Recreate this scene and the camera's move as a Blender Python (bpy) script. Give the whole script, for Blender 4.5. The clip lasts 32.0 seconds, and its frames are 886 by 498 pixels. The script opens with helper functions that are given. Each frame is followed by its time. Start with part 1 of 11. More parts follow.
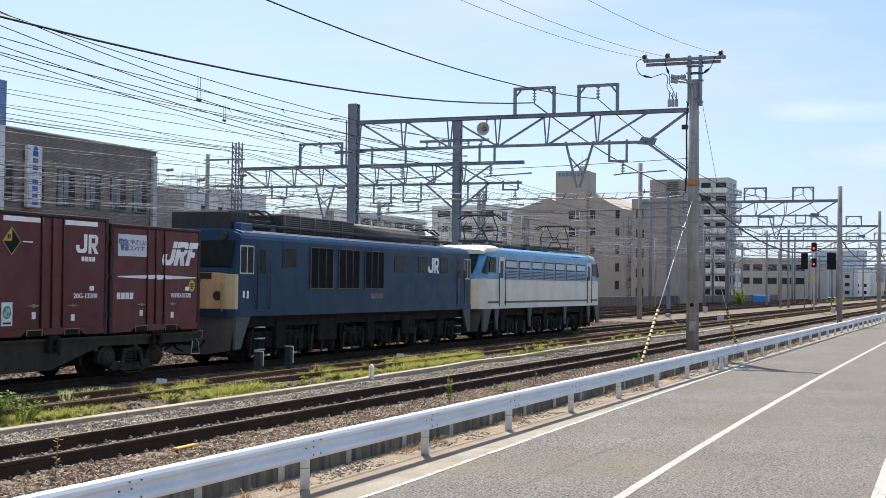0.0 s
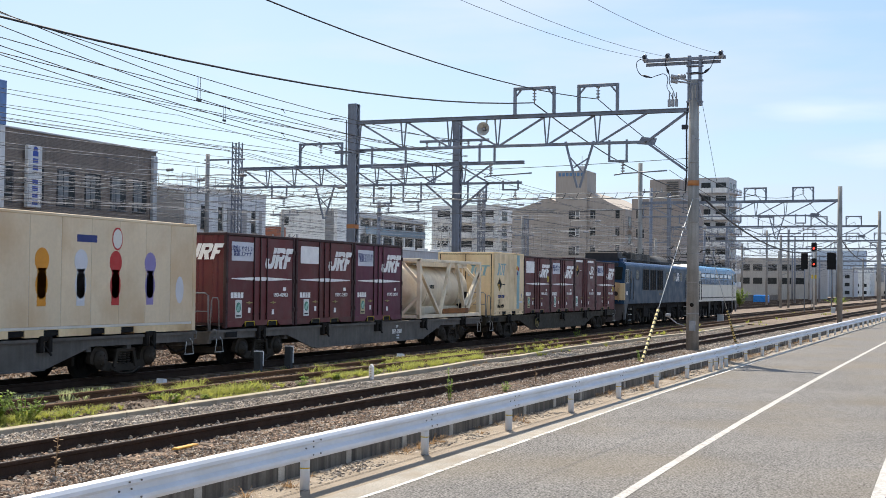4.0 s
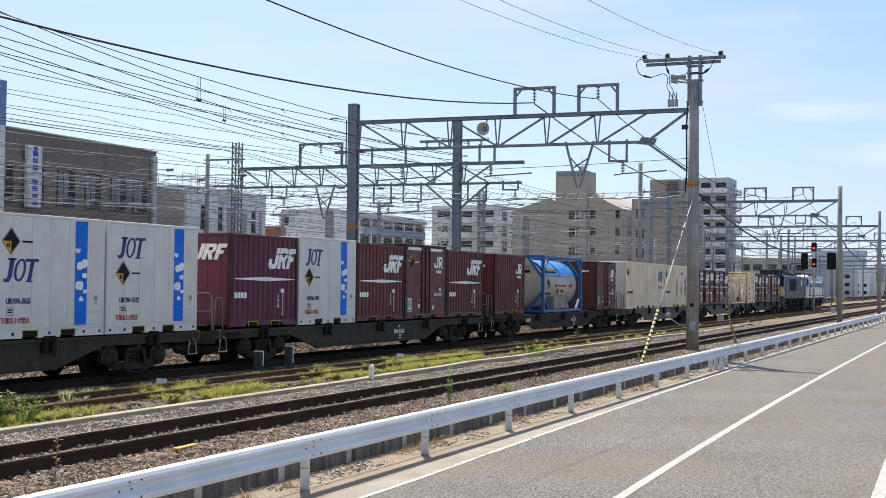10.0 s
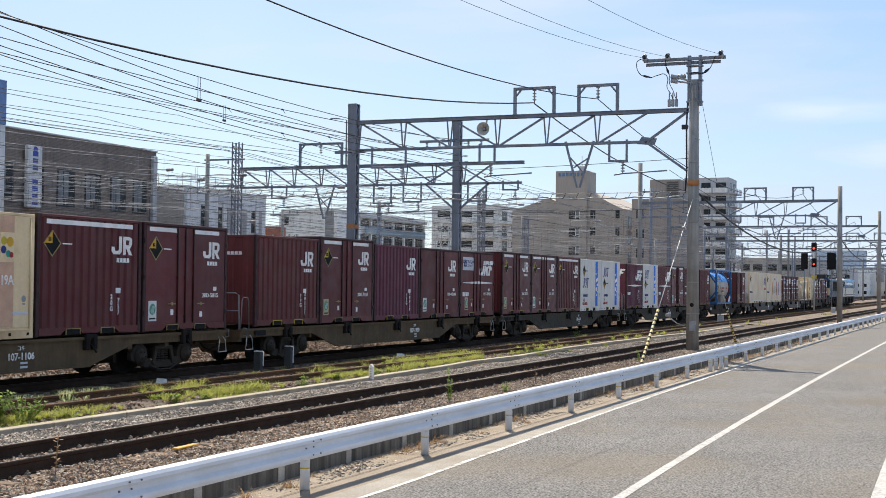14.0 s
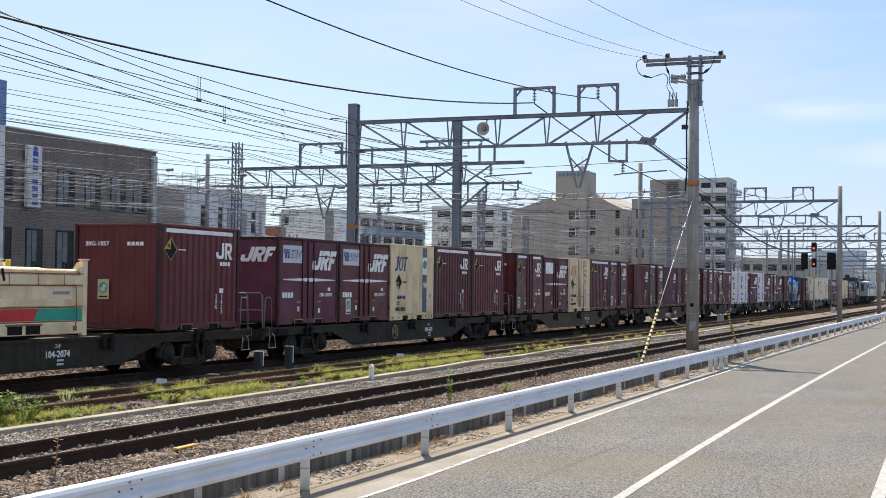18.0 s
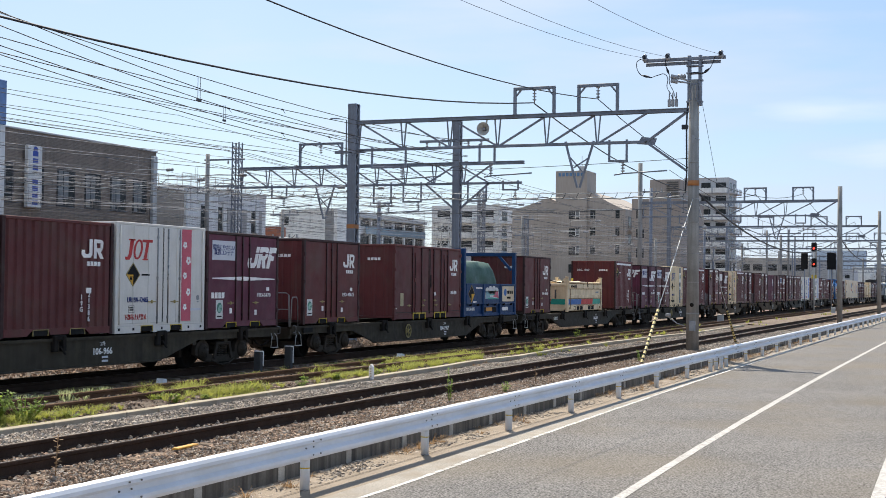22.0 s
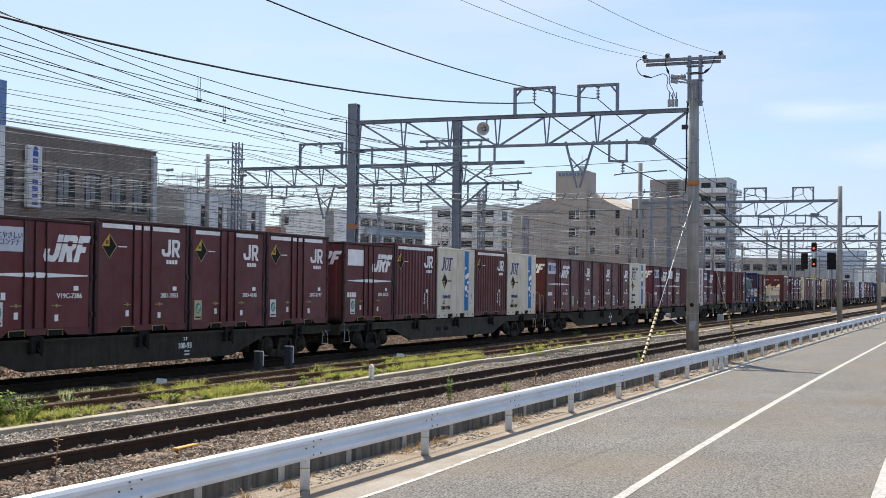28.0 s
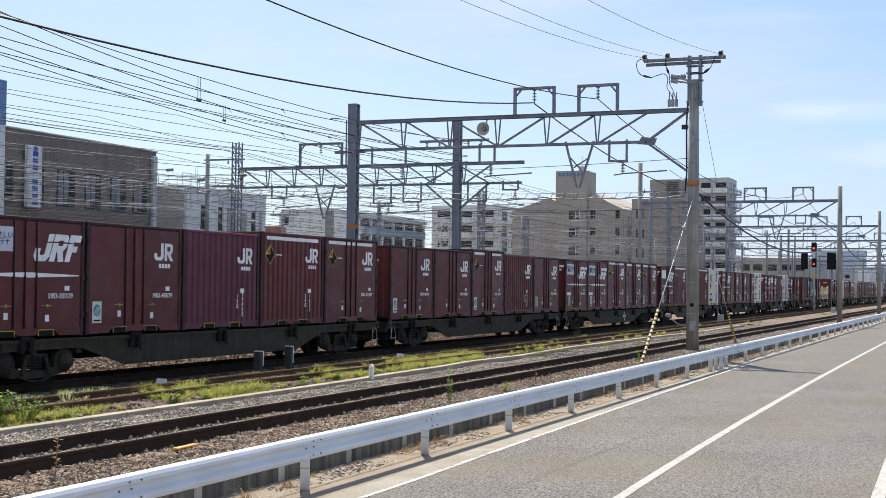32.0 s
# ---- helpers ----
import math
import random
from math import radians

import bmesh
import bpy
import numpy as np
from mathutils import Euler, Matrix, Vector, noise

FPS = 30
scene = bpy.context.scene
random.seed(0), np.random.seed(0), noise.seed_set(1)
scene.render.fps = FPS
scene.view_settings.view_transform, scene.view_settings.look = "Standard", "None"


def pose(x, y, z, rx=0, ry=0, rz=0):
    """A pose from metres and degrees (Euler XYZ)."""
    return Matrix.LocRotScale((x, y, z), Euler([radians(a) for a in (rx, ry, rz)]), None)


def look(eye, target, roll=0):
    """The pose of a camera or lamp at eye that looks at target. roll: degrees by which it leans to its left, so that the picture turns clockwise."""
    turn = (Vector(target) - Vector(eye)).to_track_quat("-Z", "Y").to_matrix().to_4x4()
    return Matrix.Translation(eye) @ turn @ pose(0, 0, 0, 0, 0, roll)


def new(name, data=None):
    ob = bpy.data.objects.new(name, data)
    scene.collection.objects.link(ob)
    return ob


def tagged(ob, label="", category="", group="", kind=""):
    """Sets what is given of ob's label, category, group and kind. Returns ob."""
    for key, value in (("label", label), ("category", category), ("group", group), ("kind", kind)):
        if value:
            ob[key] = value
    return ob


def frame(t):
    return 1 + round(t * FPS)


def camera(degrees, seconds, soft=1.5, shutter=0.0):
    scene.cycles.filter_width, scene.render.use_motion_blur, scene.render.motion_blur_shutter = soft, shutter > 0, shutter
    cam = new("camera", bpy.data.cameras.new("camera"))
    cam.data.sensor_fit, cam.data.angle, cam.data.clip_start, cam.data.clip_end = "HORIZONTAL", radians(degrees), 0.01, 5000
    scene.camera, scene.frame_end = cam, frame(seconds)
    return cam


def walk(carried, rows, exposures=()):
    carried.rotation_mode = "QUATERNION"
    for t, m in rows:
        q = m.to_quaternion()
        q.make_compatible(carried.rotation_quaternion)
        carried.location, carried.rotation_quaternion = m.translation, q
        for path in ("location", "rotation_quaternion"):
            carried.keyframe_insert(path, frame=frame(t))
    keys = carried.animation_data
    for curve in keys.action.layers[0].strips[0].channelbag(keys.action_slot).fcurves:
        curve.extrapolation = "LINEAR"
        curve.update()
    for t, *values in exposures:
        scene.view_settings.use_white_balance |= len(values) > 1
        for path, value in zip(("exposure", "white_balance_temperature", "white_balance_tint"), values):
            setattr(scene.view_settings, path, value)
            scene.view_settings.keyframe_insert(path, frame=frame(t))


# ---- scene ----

# ---- camera ----
EYE = Vector((-30.465, -19.416, 2.189))
AHEAD = Vector((0.92627, 0.37588, 0.02719))
cam = camera(36.76, 32.0, soft=0.78, shutter=0.06)
CAM_POSE = look(EYE, EYE + AHEAD * 50, 0.686)
walk(cam, [(0.0, CAM_POSE), (32.0, CAM_POSE)], exposures=[(0.0, 0.56, 6880, 10), (3.5, 0.58, 6880, 10), (8.0, 0.53, 6880, 10), (32.0, 0.50, 6880, 10)])

# ---- daylight ----
SUN_WAY = Vector((8.1, 4.5, 11.55)).normalized()
world = bpy.data.worlds.new("sky")
scene.world = world
world.use_nodes = True


def sky_nodes():
    nt = world.node_tree
    nt.nodes.clear()
    sky = nt.nodes.new("ShaderNodeTexSky")
    sky.sky_type, sky.sun_disc = "NISHITA", False
    sky.sun_elevation = math.asin(SUN_WAY.z)
    sky.sun_rotation = math.atan2(SUN_WAY.x, SUN_WAY.y)
    sky.air_density, sky.dust_density, sky.ozone_density = 1.0, 0.10, 1.7
    bg = nt.nodes.new("ShaderNodeBackground")
    bg.inputs["Strength"].default_value = 0.114
    out = nt.nodes.new("ShaderNodeOutputWorld")
    # thin wisps of high cloud
    tc = nt.nodes.new("ShaderNodeTexCoord")
    mp = nt.nodes.new("ShaderNodeMapping")
    mp.inputs["Scale"].default_value = (1.6, 1.6, 9.0)
    nz = nt.nodes.new("ShaderNodeTexNoise")
    nz.inputs["Scale"].default_value, nz.inputs["Detail"].default_value = 2.2, 7
    rp = nt.nodes.new("ShaderNodeMapRange")
    rp.inputs["From Min"].default_value, rp.inputs["From Max"].default_value = 0.50, 0.80
    rp.inputs["To Min"].default_value, rp.inputs["To Max"].default_value = 0.64, 0.92
    mx = nt.nodes.new("ShaderNodeMix")
    mx.data_type = "RGBA"
    side = nt.nodes.new("ShaderNodeVectorMath")
    side.operation = "DOT_PRODUCT"
    side.inputs[1].default_value = (0.376, -0.926, 0.0)
    nt.links.new(tc.outputs["Generated"], side.inputs[0])
    thin = nt.nodes.new("ShaderNodeMapRange")
    for k, val in (("From Min", -0.15), ("From Max", 0.38), ("To Min", 0.0), ("To Max", 1.0)):
        thin.inputs[k].default_value = val
    nt.links.new(side.outputs["Value"], thin.inputs["Value"])
    tone = nt.nodes.new("ShaderNodeMix")
    tone.data_type = "RGBA"
    tone.inputs["A"].default_value, tone.inputs["B"].default_value = (3.62, 4.65, 6.25, 1), (2.15, 3.4, 5.85, 1)
    nt.links.new(thin.outputs["Result"], tone.inputs["Factor"])
    nt.links.new(tone.outputs["Result"], mx.inputs["B"])
    nt.links.new(tc.outputs["Generated"], mp.inputs["Vector"])
    nt.links.new(mp.outputs["Vector"], nz.inputs["Vector"])
    nt.links.new(nz.outputs["Fac"], rp.inputs["Value"])
    nt.links.new(rp.outputs["Result"], mx.inputs["Factor"])
    nt.links.new(sky.outputs["Color"], mx.inputs["A"])
    wisp = nt.nodes.new("ShaderNodeMapRange")
    for k, val in (("From Min", 0.50), ("From Max", 0.74), ("To Min", 0.0), ("To Max", 0.42)):
        wisp.inputs[k].default_value = val
    mx2 = nt.nodes.new("ShaderNodeMix")
    mx2.data_type = "RGBA"
    mx2.inputs["B"].default_value = (5.9, 6.4, 7.2, 1)
    nt.links.new(nz.outputs["Fac"], wisp.inputs["Value"])
    nt.links.new(wisp.outputs["Result"], mx2.inputs["Factor"])
    nt.links.new(mx.outputs["Result"], mx2.inputs["A"])
    # low streaks of cloud over the end of the yard
    low = mx2
    for way, reach in (((0.987, 0.096, 0.129), 0.12), ((0.993, 0.058, 0.097), 0.10)):
        off = nt.nodes.new("ShaderNodeVectorMath")
        off.operation = "SUBTRACT"
        off.inputs[1].default_value = way
        nt.links.new(tc.outputs["Generated"], off.inputs[0])
        flat = nt.nodes.new("ShaderNodeVectorMath")
        flat.operation = "MULTIPLY"
        flat.inputs[1].default_value = (1.0, 1.0, 5.5)
        nt.links.new(off.outputs["Vector"], flat.inputs[0])
        far = nt.nodes.new("ShaderNodeVectorMath")
        far.operation = "LENGTH"
        nt.links.new(flat.outputs["Vector"], far.inputs[0])
        fade = nt.nodes.new("ShaderNodeMapRange")
        for k, val in (("From Min", 0.0), ("From Max", reach), ("To Min", 1.0), ("To Max", 0.0)):
            fade.inputs[k].default_value = val
        nt.links.new(far.outputs["Value"], fade.inputs["Value"])
        fluff = nt.nodes.new("ShaderNodeTexNoise")
        fluff.inputs["Scale"].default_value, fluff.inputs["Detail"].default_value = 6.0, 9
        nt.links.new(mp.outputs["Vector"], fluff.inputs["Vector"])
        ragged = nt.nodes.new("ShaderNodeMath")
        ragged.operation = "MULTIPLY"
        nt.links.new(fade.outputs["Result"], ragged.inputs[0])
        nt.links.new(fluff.outputs["Fac"], ragged.inputs[1])
        veil = nt.nodes.new("ShaderNodeMix")
        veil.data_type = "RGBA"
        veil.inputs["B"].default_value = (6.3, 6.7, 7.3, 1)
        edge_of = nt.nodes.new("ShaderNodeMapRange")
        for k, val in (("From Min", 0.24), ("From Max", 0.66), ("To Min", 0.0), ("To Max", 0.5)):
            edge_of.inputs[k].default_value = val
        nt.links.new(ragged.outputs["Value"], edge_of.inputs["Value"])
        nt.links.new(edge_of.outputs["Result"], veil.inputs["Factor"])
        nt.links.new(low.outputs["Result"], veil.inputs["A"])
        low = veil
    nt.links.new(low.outputs["Result"], bg.inputs["Color"])
    nt.links.new(bg.outputs["Background"], out.inputs["Surface"])


sky_nodes()
sun = new("sun", bpy.data.lights.new("sun", "SUN"))
sun.data.energy, sun.data.angle, sun.data.color = 5.2, radians(0.5), (1.0, 0.93, 0.81)
sun.matrix_world = look(SUN_WAY * 60, (0, 0, 0))


# ---- mesh building ----
class Shape:
    """Collects faces for one mesh."""

    def __init__(self):
        self.v, self.f, self.smooth = [], [], []

    def add(self, verts, faces, smooth=False):
        n = len(self.v)
        self.v += [tuple(p) for p in verts]
        self.f += [tuple(i + n for i in q) for q in faces]
        self.smooth += [smooth] * len(faces)
        return self

    def box(self, x0, x1, y0, y1, z0, z1):
        v = [(x, y, z) for z in (z0, z1) for y in (y0, y1) for x in (x0, x1)]
        return self.add(v, [(0, 2, 3, 1), (4, 5, 7, 6), (0, 1, 5, 4), (2, 6, 7, 3), (0, 4, 6, 2), (1, 3, 7, 5)])

    def cbox(self, x0, x1, y0, y1, z0, z1, b=0.01):
        """A box with bevelled edges."""
        b = min(b, (x1 - x0) * 0.45, (y1 - y0) * 0.45, (z1 - z0) * 0.45)
        v, idx = [], {}
        for i, (x, sx) in enumerate(((x0, 1), (x1, -1))):
            for j, (y, sy) in enumerate(((y0, 1), (y1, -1))):
                for k, (z, sz) in enumerate(((z0, 1), (z1, -1))):
                    for a in range(3):
                        idx[i, j, k, a] = len(v)
                        v.append((x + (0 if a == 0 else sx * b), y + (0 if a == 1 else sy * b), z + (0 if a == 2 else sz * b)))
        f = []
        for i in (0, 1):
            q = [idx[i, 0, 0, 0], idx[i, 1, 0, 0], idx[i, 1, 1, 0], idx[i, 0, 1, 0]]
            f.append(q if i else q[::-1])
            q = [idx[0, i, 0, 1], idx[0, i, 1, 1], idx[1, i, 1, 1], idx[1, i, 0, 1]]
            f.append(q if i else q[::-1])
            q = [idx[0, 0, i, 2], idx[1, 0, i, 2], idx[1, 1, i, 2], idx[0, 1, i, 2]]
            f.append(q if i else q[::-1])
        for i in (0, 1):
            for j in (0, 1):
                q = [idx[i, j, 0, 0], idx[i, j, 1, 0], idx[i, j, 1, 1], idx[i, j, 0, 1]]
                f.append(q if i != j else q[::-1])
                q = [idx[i, 0, j, 0], idx[i, 1, j, 0], idx[i, 1, j, 2], idx[i, 0, j, 2]]
                f.append(q[::-1] if i != j else q)
                q = [idx[0, i, j, 1], idx[1, i, j, 1], idx[1, i, j, 2], idx[0, i, j, 2]]
                f.append(q if i != j else q[::-1])
                for k in (0, 1):
                    q = [idx[i, j, k, 0], idx[i, j, k, 1], idx[i, j, k, 2]]
                    f.append(q if (i + j + k) % 2 else q[::-1])
        return self.add(v, f)

    def prism(self, pts, axis, a0, a1, smooth=False):
        """A closed outline pushed along an axis. axis x: pts are (y, z); y: (x, z); z: (x, y)."""
        place = {"x": lambda a, p: (a, p[0], p[1]), "y": lambda a, p: (p[0], a, p[1]), "z": lambda a, p: (p[0], p[1], a)}[axis]
        n = len(pts)
        v = [place(a0, p) for p in pts] + [place(a1, p) for p in pts]
        area = sum(pts[i][0] * pts[(i + 1) % n][1] - pts[(i + 1) % n][0] * pts[i][1] for i in range(n))
        flip = (area < 0) != (axis == "y") != (a1 < a0)
        f = [(i, (i + 1) % n, (i + 1) % n + n, i + n) for i in range(n)]
        f2 = [tuple(range(n))[::-1], tuple(range(n, 2 * n))]
        if flip:
            f, f2 = [q[::-1] for q in f], [q[::-1] for q in f2]
        self.add(v, f, smooth)
        n0 = len(self.v) - 2 * n
        self.f += [tuple(i + n0 for i in q) for q in f2]
        self.smooth += [False, False]
        return self

    def tube(self, p0, p1, r, n=8, r1=None, caps=True, smooth=True):
        p0, p1 = Vector(p0), Vector(p1)
        d = p1 - p0
        if d.length < 1e-6:
            return self
        q = d.to_track_quat("Z", "Y").to_matrix()
        r1 = r if r1 is None else r1
        ring = [Vector((math.cos(2 * math.pi * i / n), math.sin(2 * math.pi * i / n), 0)) for i in range(n)]
        v = [p0 + q @ (c * r) for c in ring] + [p1 + q @ (c * r1) for c in ring]
        self.add(v, [(i, (i + 1) % n, (i + 1) % n + n, i + n) for i in range(n)], smooth)
        if caps:
            n0 = len(self.v) - 2 * n
            self.f += [tuple(range(n0, n0 + n))[::-1], tuple(range(n0 + n, n0 + 2 * n))]
            self.smooth += [False, False]
        return self

    def path(self, pts, r, n=6):
        """One continuous round strand through the points."""
        pts = [Vector(p) for p in pts]
        v = []
        for i, p in enumerate(pts):
            d = (pts[min(i + 1, len(pts) - 1)] - pts[max(i - 1, 0)]).normalized()
            ref = Vector((0, 0, 1)) if abs(d.z) < 0.9 else Vector((0, 1, 0))
            a = d.cross(ref).normalized()
            c = a.cross(d)
            v += [p + (a * math.cos(2 * math.pi * k / n) + c * math.sin(2 * math.pi * k / n)) * r for k in range(n)]
        m = len(pts)
        self.add(v, [(i * n + k, i * n + (k + 1) % n, (i + 1) * n + (k + 1) % n, (i + 1) * n + k) for i in range(m - 1) for k in range(n)], True)
        n0 = len(self.v) - len(v)
        self.f += [tuple(range(n0, n0 + n))[::-1], tuple(range(n0 + (m - 1) * n, n0 + m * n))]
        self.smooth += [False, False]
        return self

    def bar(self, p0, p1, w, h):
        """A rectangular bar from p0 to p1, w wide, h high."""
        p0, p1 = Vector(p0), Vector(p1)
        d = (p1 - p0).normalized()
        up = Vector((0, 0, 1)) if abs(d.z) < 0.95 else Vector((1, 0, 0))
        s = d.cross(up).normalized()
        u = s.cross(d).normalized()
        v = [p + s * (a * w / 2) + u * (b * h / 2) for p in (p0, p1) for a, b in ((-1, -1), (1, -1), (1, 1), (-1, 1))]
        return self.add(v, [(0, 1, 2, 3)[::-1], (4, 5, 6, 7), (0, 1, 5, 4), (1, 2, 6, 5), (2, 3, 7, 6), (3, 0, 4, 7)])

    def lathe(self, prof, axis="x", at=(0, 0, 0), n=24, smooth=True):
        """A round body: prof is a list of (along, radius) about an axis through at."""
        v, f = [], []
        for a, r in prof:
            for i in range(n):
                c, s = r * math.cos(2 * math.pi * i / n), r * math.sin(2 * math.pi * i / n)
                p = {"x": (a, c, s), "y": (s, a, c), "z": (c, s, a)}[axis]
                v.append((p[0] + at[0], p[1] + at[1], p[2] + at[2]))
        for k in range(len(prof) - 1):
            for i in range(n):
                j = (i + 1) % n
                f.append((k * n + i, k * n + j, (k + 1) * n + j, (k + 1) * n + i))
        self.add(v, f, smooth)
        n0 = len(self.v) - len(v)
        self.f += [tuple(range(n0, n0 + n))[::-1], tuple(range(n0 + len(v) - n, n0 + len(v)))]
        self.smooth += [False, False]
        return self

    def grid(self, x0, x1, y0, y1, z, nx, ny, height=None):
        v = []
        for j in range(ny + 1):
            for i in range(nx + 1):
                x, y = x0 + (x1 - x0) * i / nx, y0 + (y1 - y0) * j / ny
                v.append((x, y, z + (height(x, y) if height else 0)))
        f = [(j * (nx + 1) + i, j * (nx + 1) + i + 1, (j + 1) * (nx + 1) + i + 1, (j + 1) * (nx + 1) + i) for j in range(ny) for i in range(nx)]
        return self.add(v, f, True)

    def mesh(self, name, material):
        me = bpy.data.meshes.new(name)
        me.from_pydata(self.v, [], self.f)
        me.polygons.foreach_set("use_smooth", self.smooth)
        me.materials.append(material)
        me.update()
        return me


MESHES = {}


def part(name, shape, material, parent=None, label="", key=None, at=None):
    """Links a shape as one mesh object, under a thing or a part. Alike pieces with one key share their mesh."""
    full = None if key is None else (key, material.name)
    me = MESHES.get(full) if full else None
    if me is None:
        sh = shape() if callable(shape) else shape
        me = sh.mesh(name, material)
        if full:
            MESHES[full] = me
    ob = new(name, me)
    if parent is not None:
        ob.parent = parent
    if at is not None:
        ob.location = at
    if label:
        tagged(ob, label)
    return ob


def thing(name, label, category, group="", kind="", at=(0, 0, 0), turn=0.0):
    ob = new(name)
    ob.empty_display_size = 0.3
    ob.location = at
    ob.rotation_euler = (0, 0, radians(turn))
    return tagged(ob, label, category, group, kind)


# ---- materials ----
def material(name, colour, rough=0.6, metal=0.0, vary=0.15, scale=3.0, fine=60.0, bump=0.0, streak=0.0, dirt=None, dirt_amount=0.0,
             per_object=0.0, spec=0.28, bump_scale=None, alpha_dirt_scale=1.3, fine_vary=None):
    """A painted or natural surface: base colour with broad and fine variation, grime and relief."""
    m = bpy.data.materials.new(name)
    m.use_nodes = True
    nt = m.node_tree
    b = nt.nodes["Principled BSDF"]
    b.inputs["Metallic"].default_value = metal
    b.inputs["Specular IOR Level"].default_value = spec
    tc = nt.nodes.new("ShaderNodeTexCoord")
    info = nt.nodes.new("ShaderNodeObjectInfo")
    shift = nt.nodes.new("ShaderNodeVectorMath")
    shift.operation = "MULTIPLY_ADD"
    comb = nt.nodes.new("ShaderNodeCombineXYZ")
    for i in range(3):
        nt.links.new(info.outputs["Random"], comb.inputs[i])
    shift.inputs[1].default_value = (37.0, 53.0, 71.0)
    nt.links.new(comb.outputs[0], shift.inputs[0])
    nt.links.new(tc.outputs["Object"], shift.inputs[2])

    def noise_at(s, detail=4, stretch=None):
        n = nt.nodes.new("ShaderNodeTexNoise")
        n.inputs["Scale"].default_value, n.inputs["Detail"].default_value = s, detail
        src = shift.outputs[0]
        if stretch:
            mp = nt.nodes.new("ShaderNodeMapping")
            mp.inputs["Scale"].default_value = stretch
            nt.links.new(src, mp.inputs["Vector"])
            src = mp.outputs["Vector"]
        nt.links.new(src, n.inputs["Vector"])
        return n.outputs["Fac"]

    def mapped(src, lo, hi, a, z):
        r = nt.nodes.new("ShaderNodeMapRange")
        for k, val in (("From Min", lo), ("From Max", hi), ("To Min", a), ("To Max", z)):
            r.inputs[k].default_value = val
        nt.links.new(src, r.inputs["Value"])
        return r.outputs["Result"]

    def times(a, c):
        t = nt.nodes.new("ShaderNodeMath")
        t.operation = "MULTIPLY"
        nt.links.new(a, t.inputs[0])
        nt.links.new(c, t.inputs[1])
        return t.outputs[0]

    value = mapped(noise_at(scale), 0.3, 0.7, 1 - vary, 1 + vary)
    value = times(value, mapped(noise_at(fine, 3), 0.3, 0.7, 1 - (fine_vary or vary * 0.7), 1 + (fine_vary or vary * 0.7)))
    if streak:
        value = times(value, mapped(noise_at(1.0, 5, (9.0, 9.0, 0.45)), 0.35, 0.7, 1 - streak, 1 + streak * 0.5))
    if per_object:
        value = times(value, mapped(info.outputs["Random"], 0, 1, 1 - per_object, 1 + per_object))
    mixc = nt.nodes.new("ShaderNodeMix")
    mixc.data_type, mixc.blend_type = "RGBA", "MULTIPLY"
    mixc.inputs["Factor"].default_value = 1.0
    mixc.inputs["A"].default_value = (*colour, 1)
    nt.links.new(value, mixc.inputs["B"])
    col = mixc.outputs["Result"]
    if dirt is not None:
        md = nt.nodes.new("ShaderNodeMix")
        md.data_type = "RGBA"
        md.inputs["B"].default_value = (*dirt, 1)
        nt.links.new(col, md.inputs["A"])
        nt.links.new(mapped(noise_at(alpha_dirt_scale, 8), 0.47, 0.72, 0.0, dirt_amount), md.inputs["Factor"])
        col = md.outputs["Result"]
    nt.links.new(col, b.inputs["Base Color"])
    nt.links.new(mapped(noise_at(scale * 2.3), 0.3, 0.7, max(rough - 0.1, 0.03), min(rough + 0.1, 1.0)), b.inputs["Roughness"])
    if bump:
        bp = nt.nodes.new("ShaderNodeBump")
        bp.inputs["Strength"].default_value, bp.inputs["Distance"].default_value = 0.6, bump
        nt.links.new(noise_at(bump_scale or fine, 5), bp.inputs["Height"])
        nt.links.new(bp.outputs["Normal"], b.inputs["Normal"])
    return m


def glass(name, colour=(0.02, 0.03, 0.035), rough=0.06):
    m = material(name, colour, rough, 0.0, 0.1, 0.6, 5.0, spec=0.45)
    return m


def lamp_glow(name, colour, strength):
    m = bpy.data.materials.new(name)
    m.use_nodes = True
    b = m.node_tree.nodes["Principled BSDF"]
    b.inputs["Base Color"].default_value = (*colour, 1)
    b.inputs["Emission Color"].default_value = (*colour, 1)
    b.inputs["Emission Strength"].default_value = strength
    return m


MAROON = material("maroon_paint", (0.112, 0.0195, 0.0215), 0.5, vary=0.10, scale=1.2, fine=25, streak=0.06, dirt=(0.10, 0.045, 0.036), dirt_amount=0.45, per_object=0.16)
MAROON_FADED = material("faded_maroon_paint", (0.122, 0.0305, 0.0295), 0.6, vary=0.14, scale=1.2, fine=25, streak=0.08, dirt=(0.10, 0.06, 0.045), dirt_amount=0.5, per_object=0.12)
PURPLE = material("faded_purple_paint", (0.126, 0.031, 0.052), 0.6, vary=0.14, scale=1.2, fine=25, streak=0.08, dirt=(0.10, 0.05, 0.055), dirt_amount=0.5, per_object=0.1)
MAROON_FRAME = material("dark_maroon_frame", (0.036, 0.012, 0.013), 0.6, vary=0.2, dirt=(0.05, 0.032, 0.025), dirt_amount=0.6)
OFF_WHITE = material("creamy_white_paint", (0.70, 0.62, 0.48), 0.5, vary=0.06, scale=1.0, fine=18, streak=0.06, dirt=(0.40, 0.28, 0.16), dirt_amount=0.5)
SKY_MARK = material("sky_blue_mark", (0.004, 0.17, 0.44), 0.5, vary=0.08, spec=0.1)
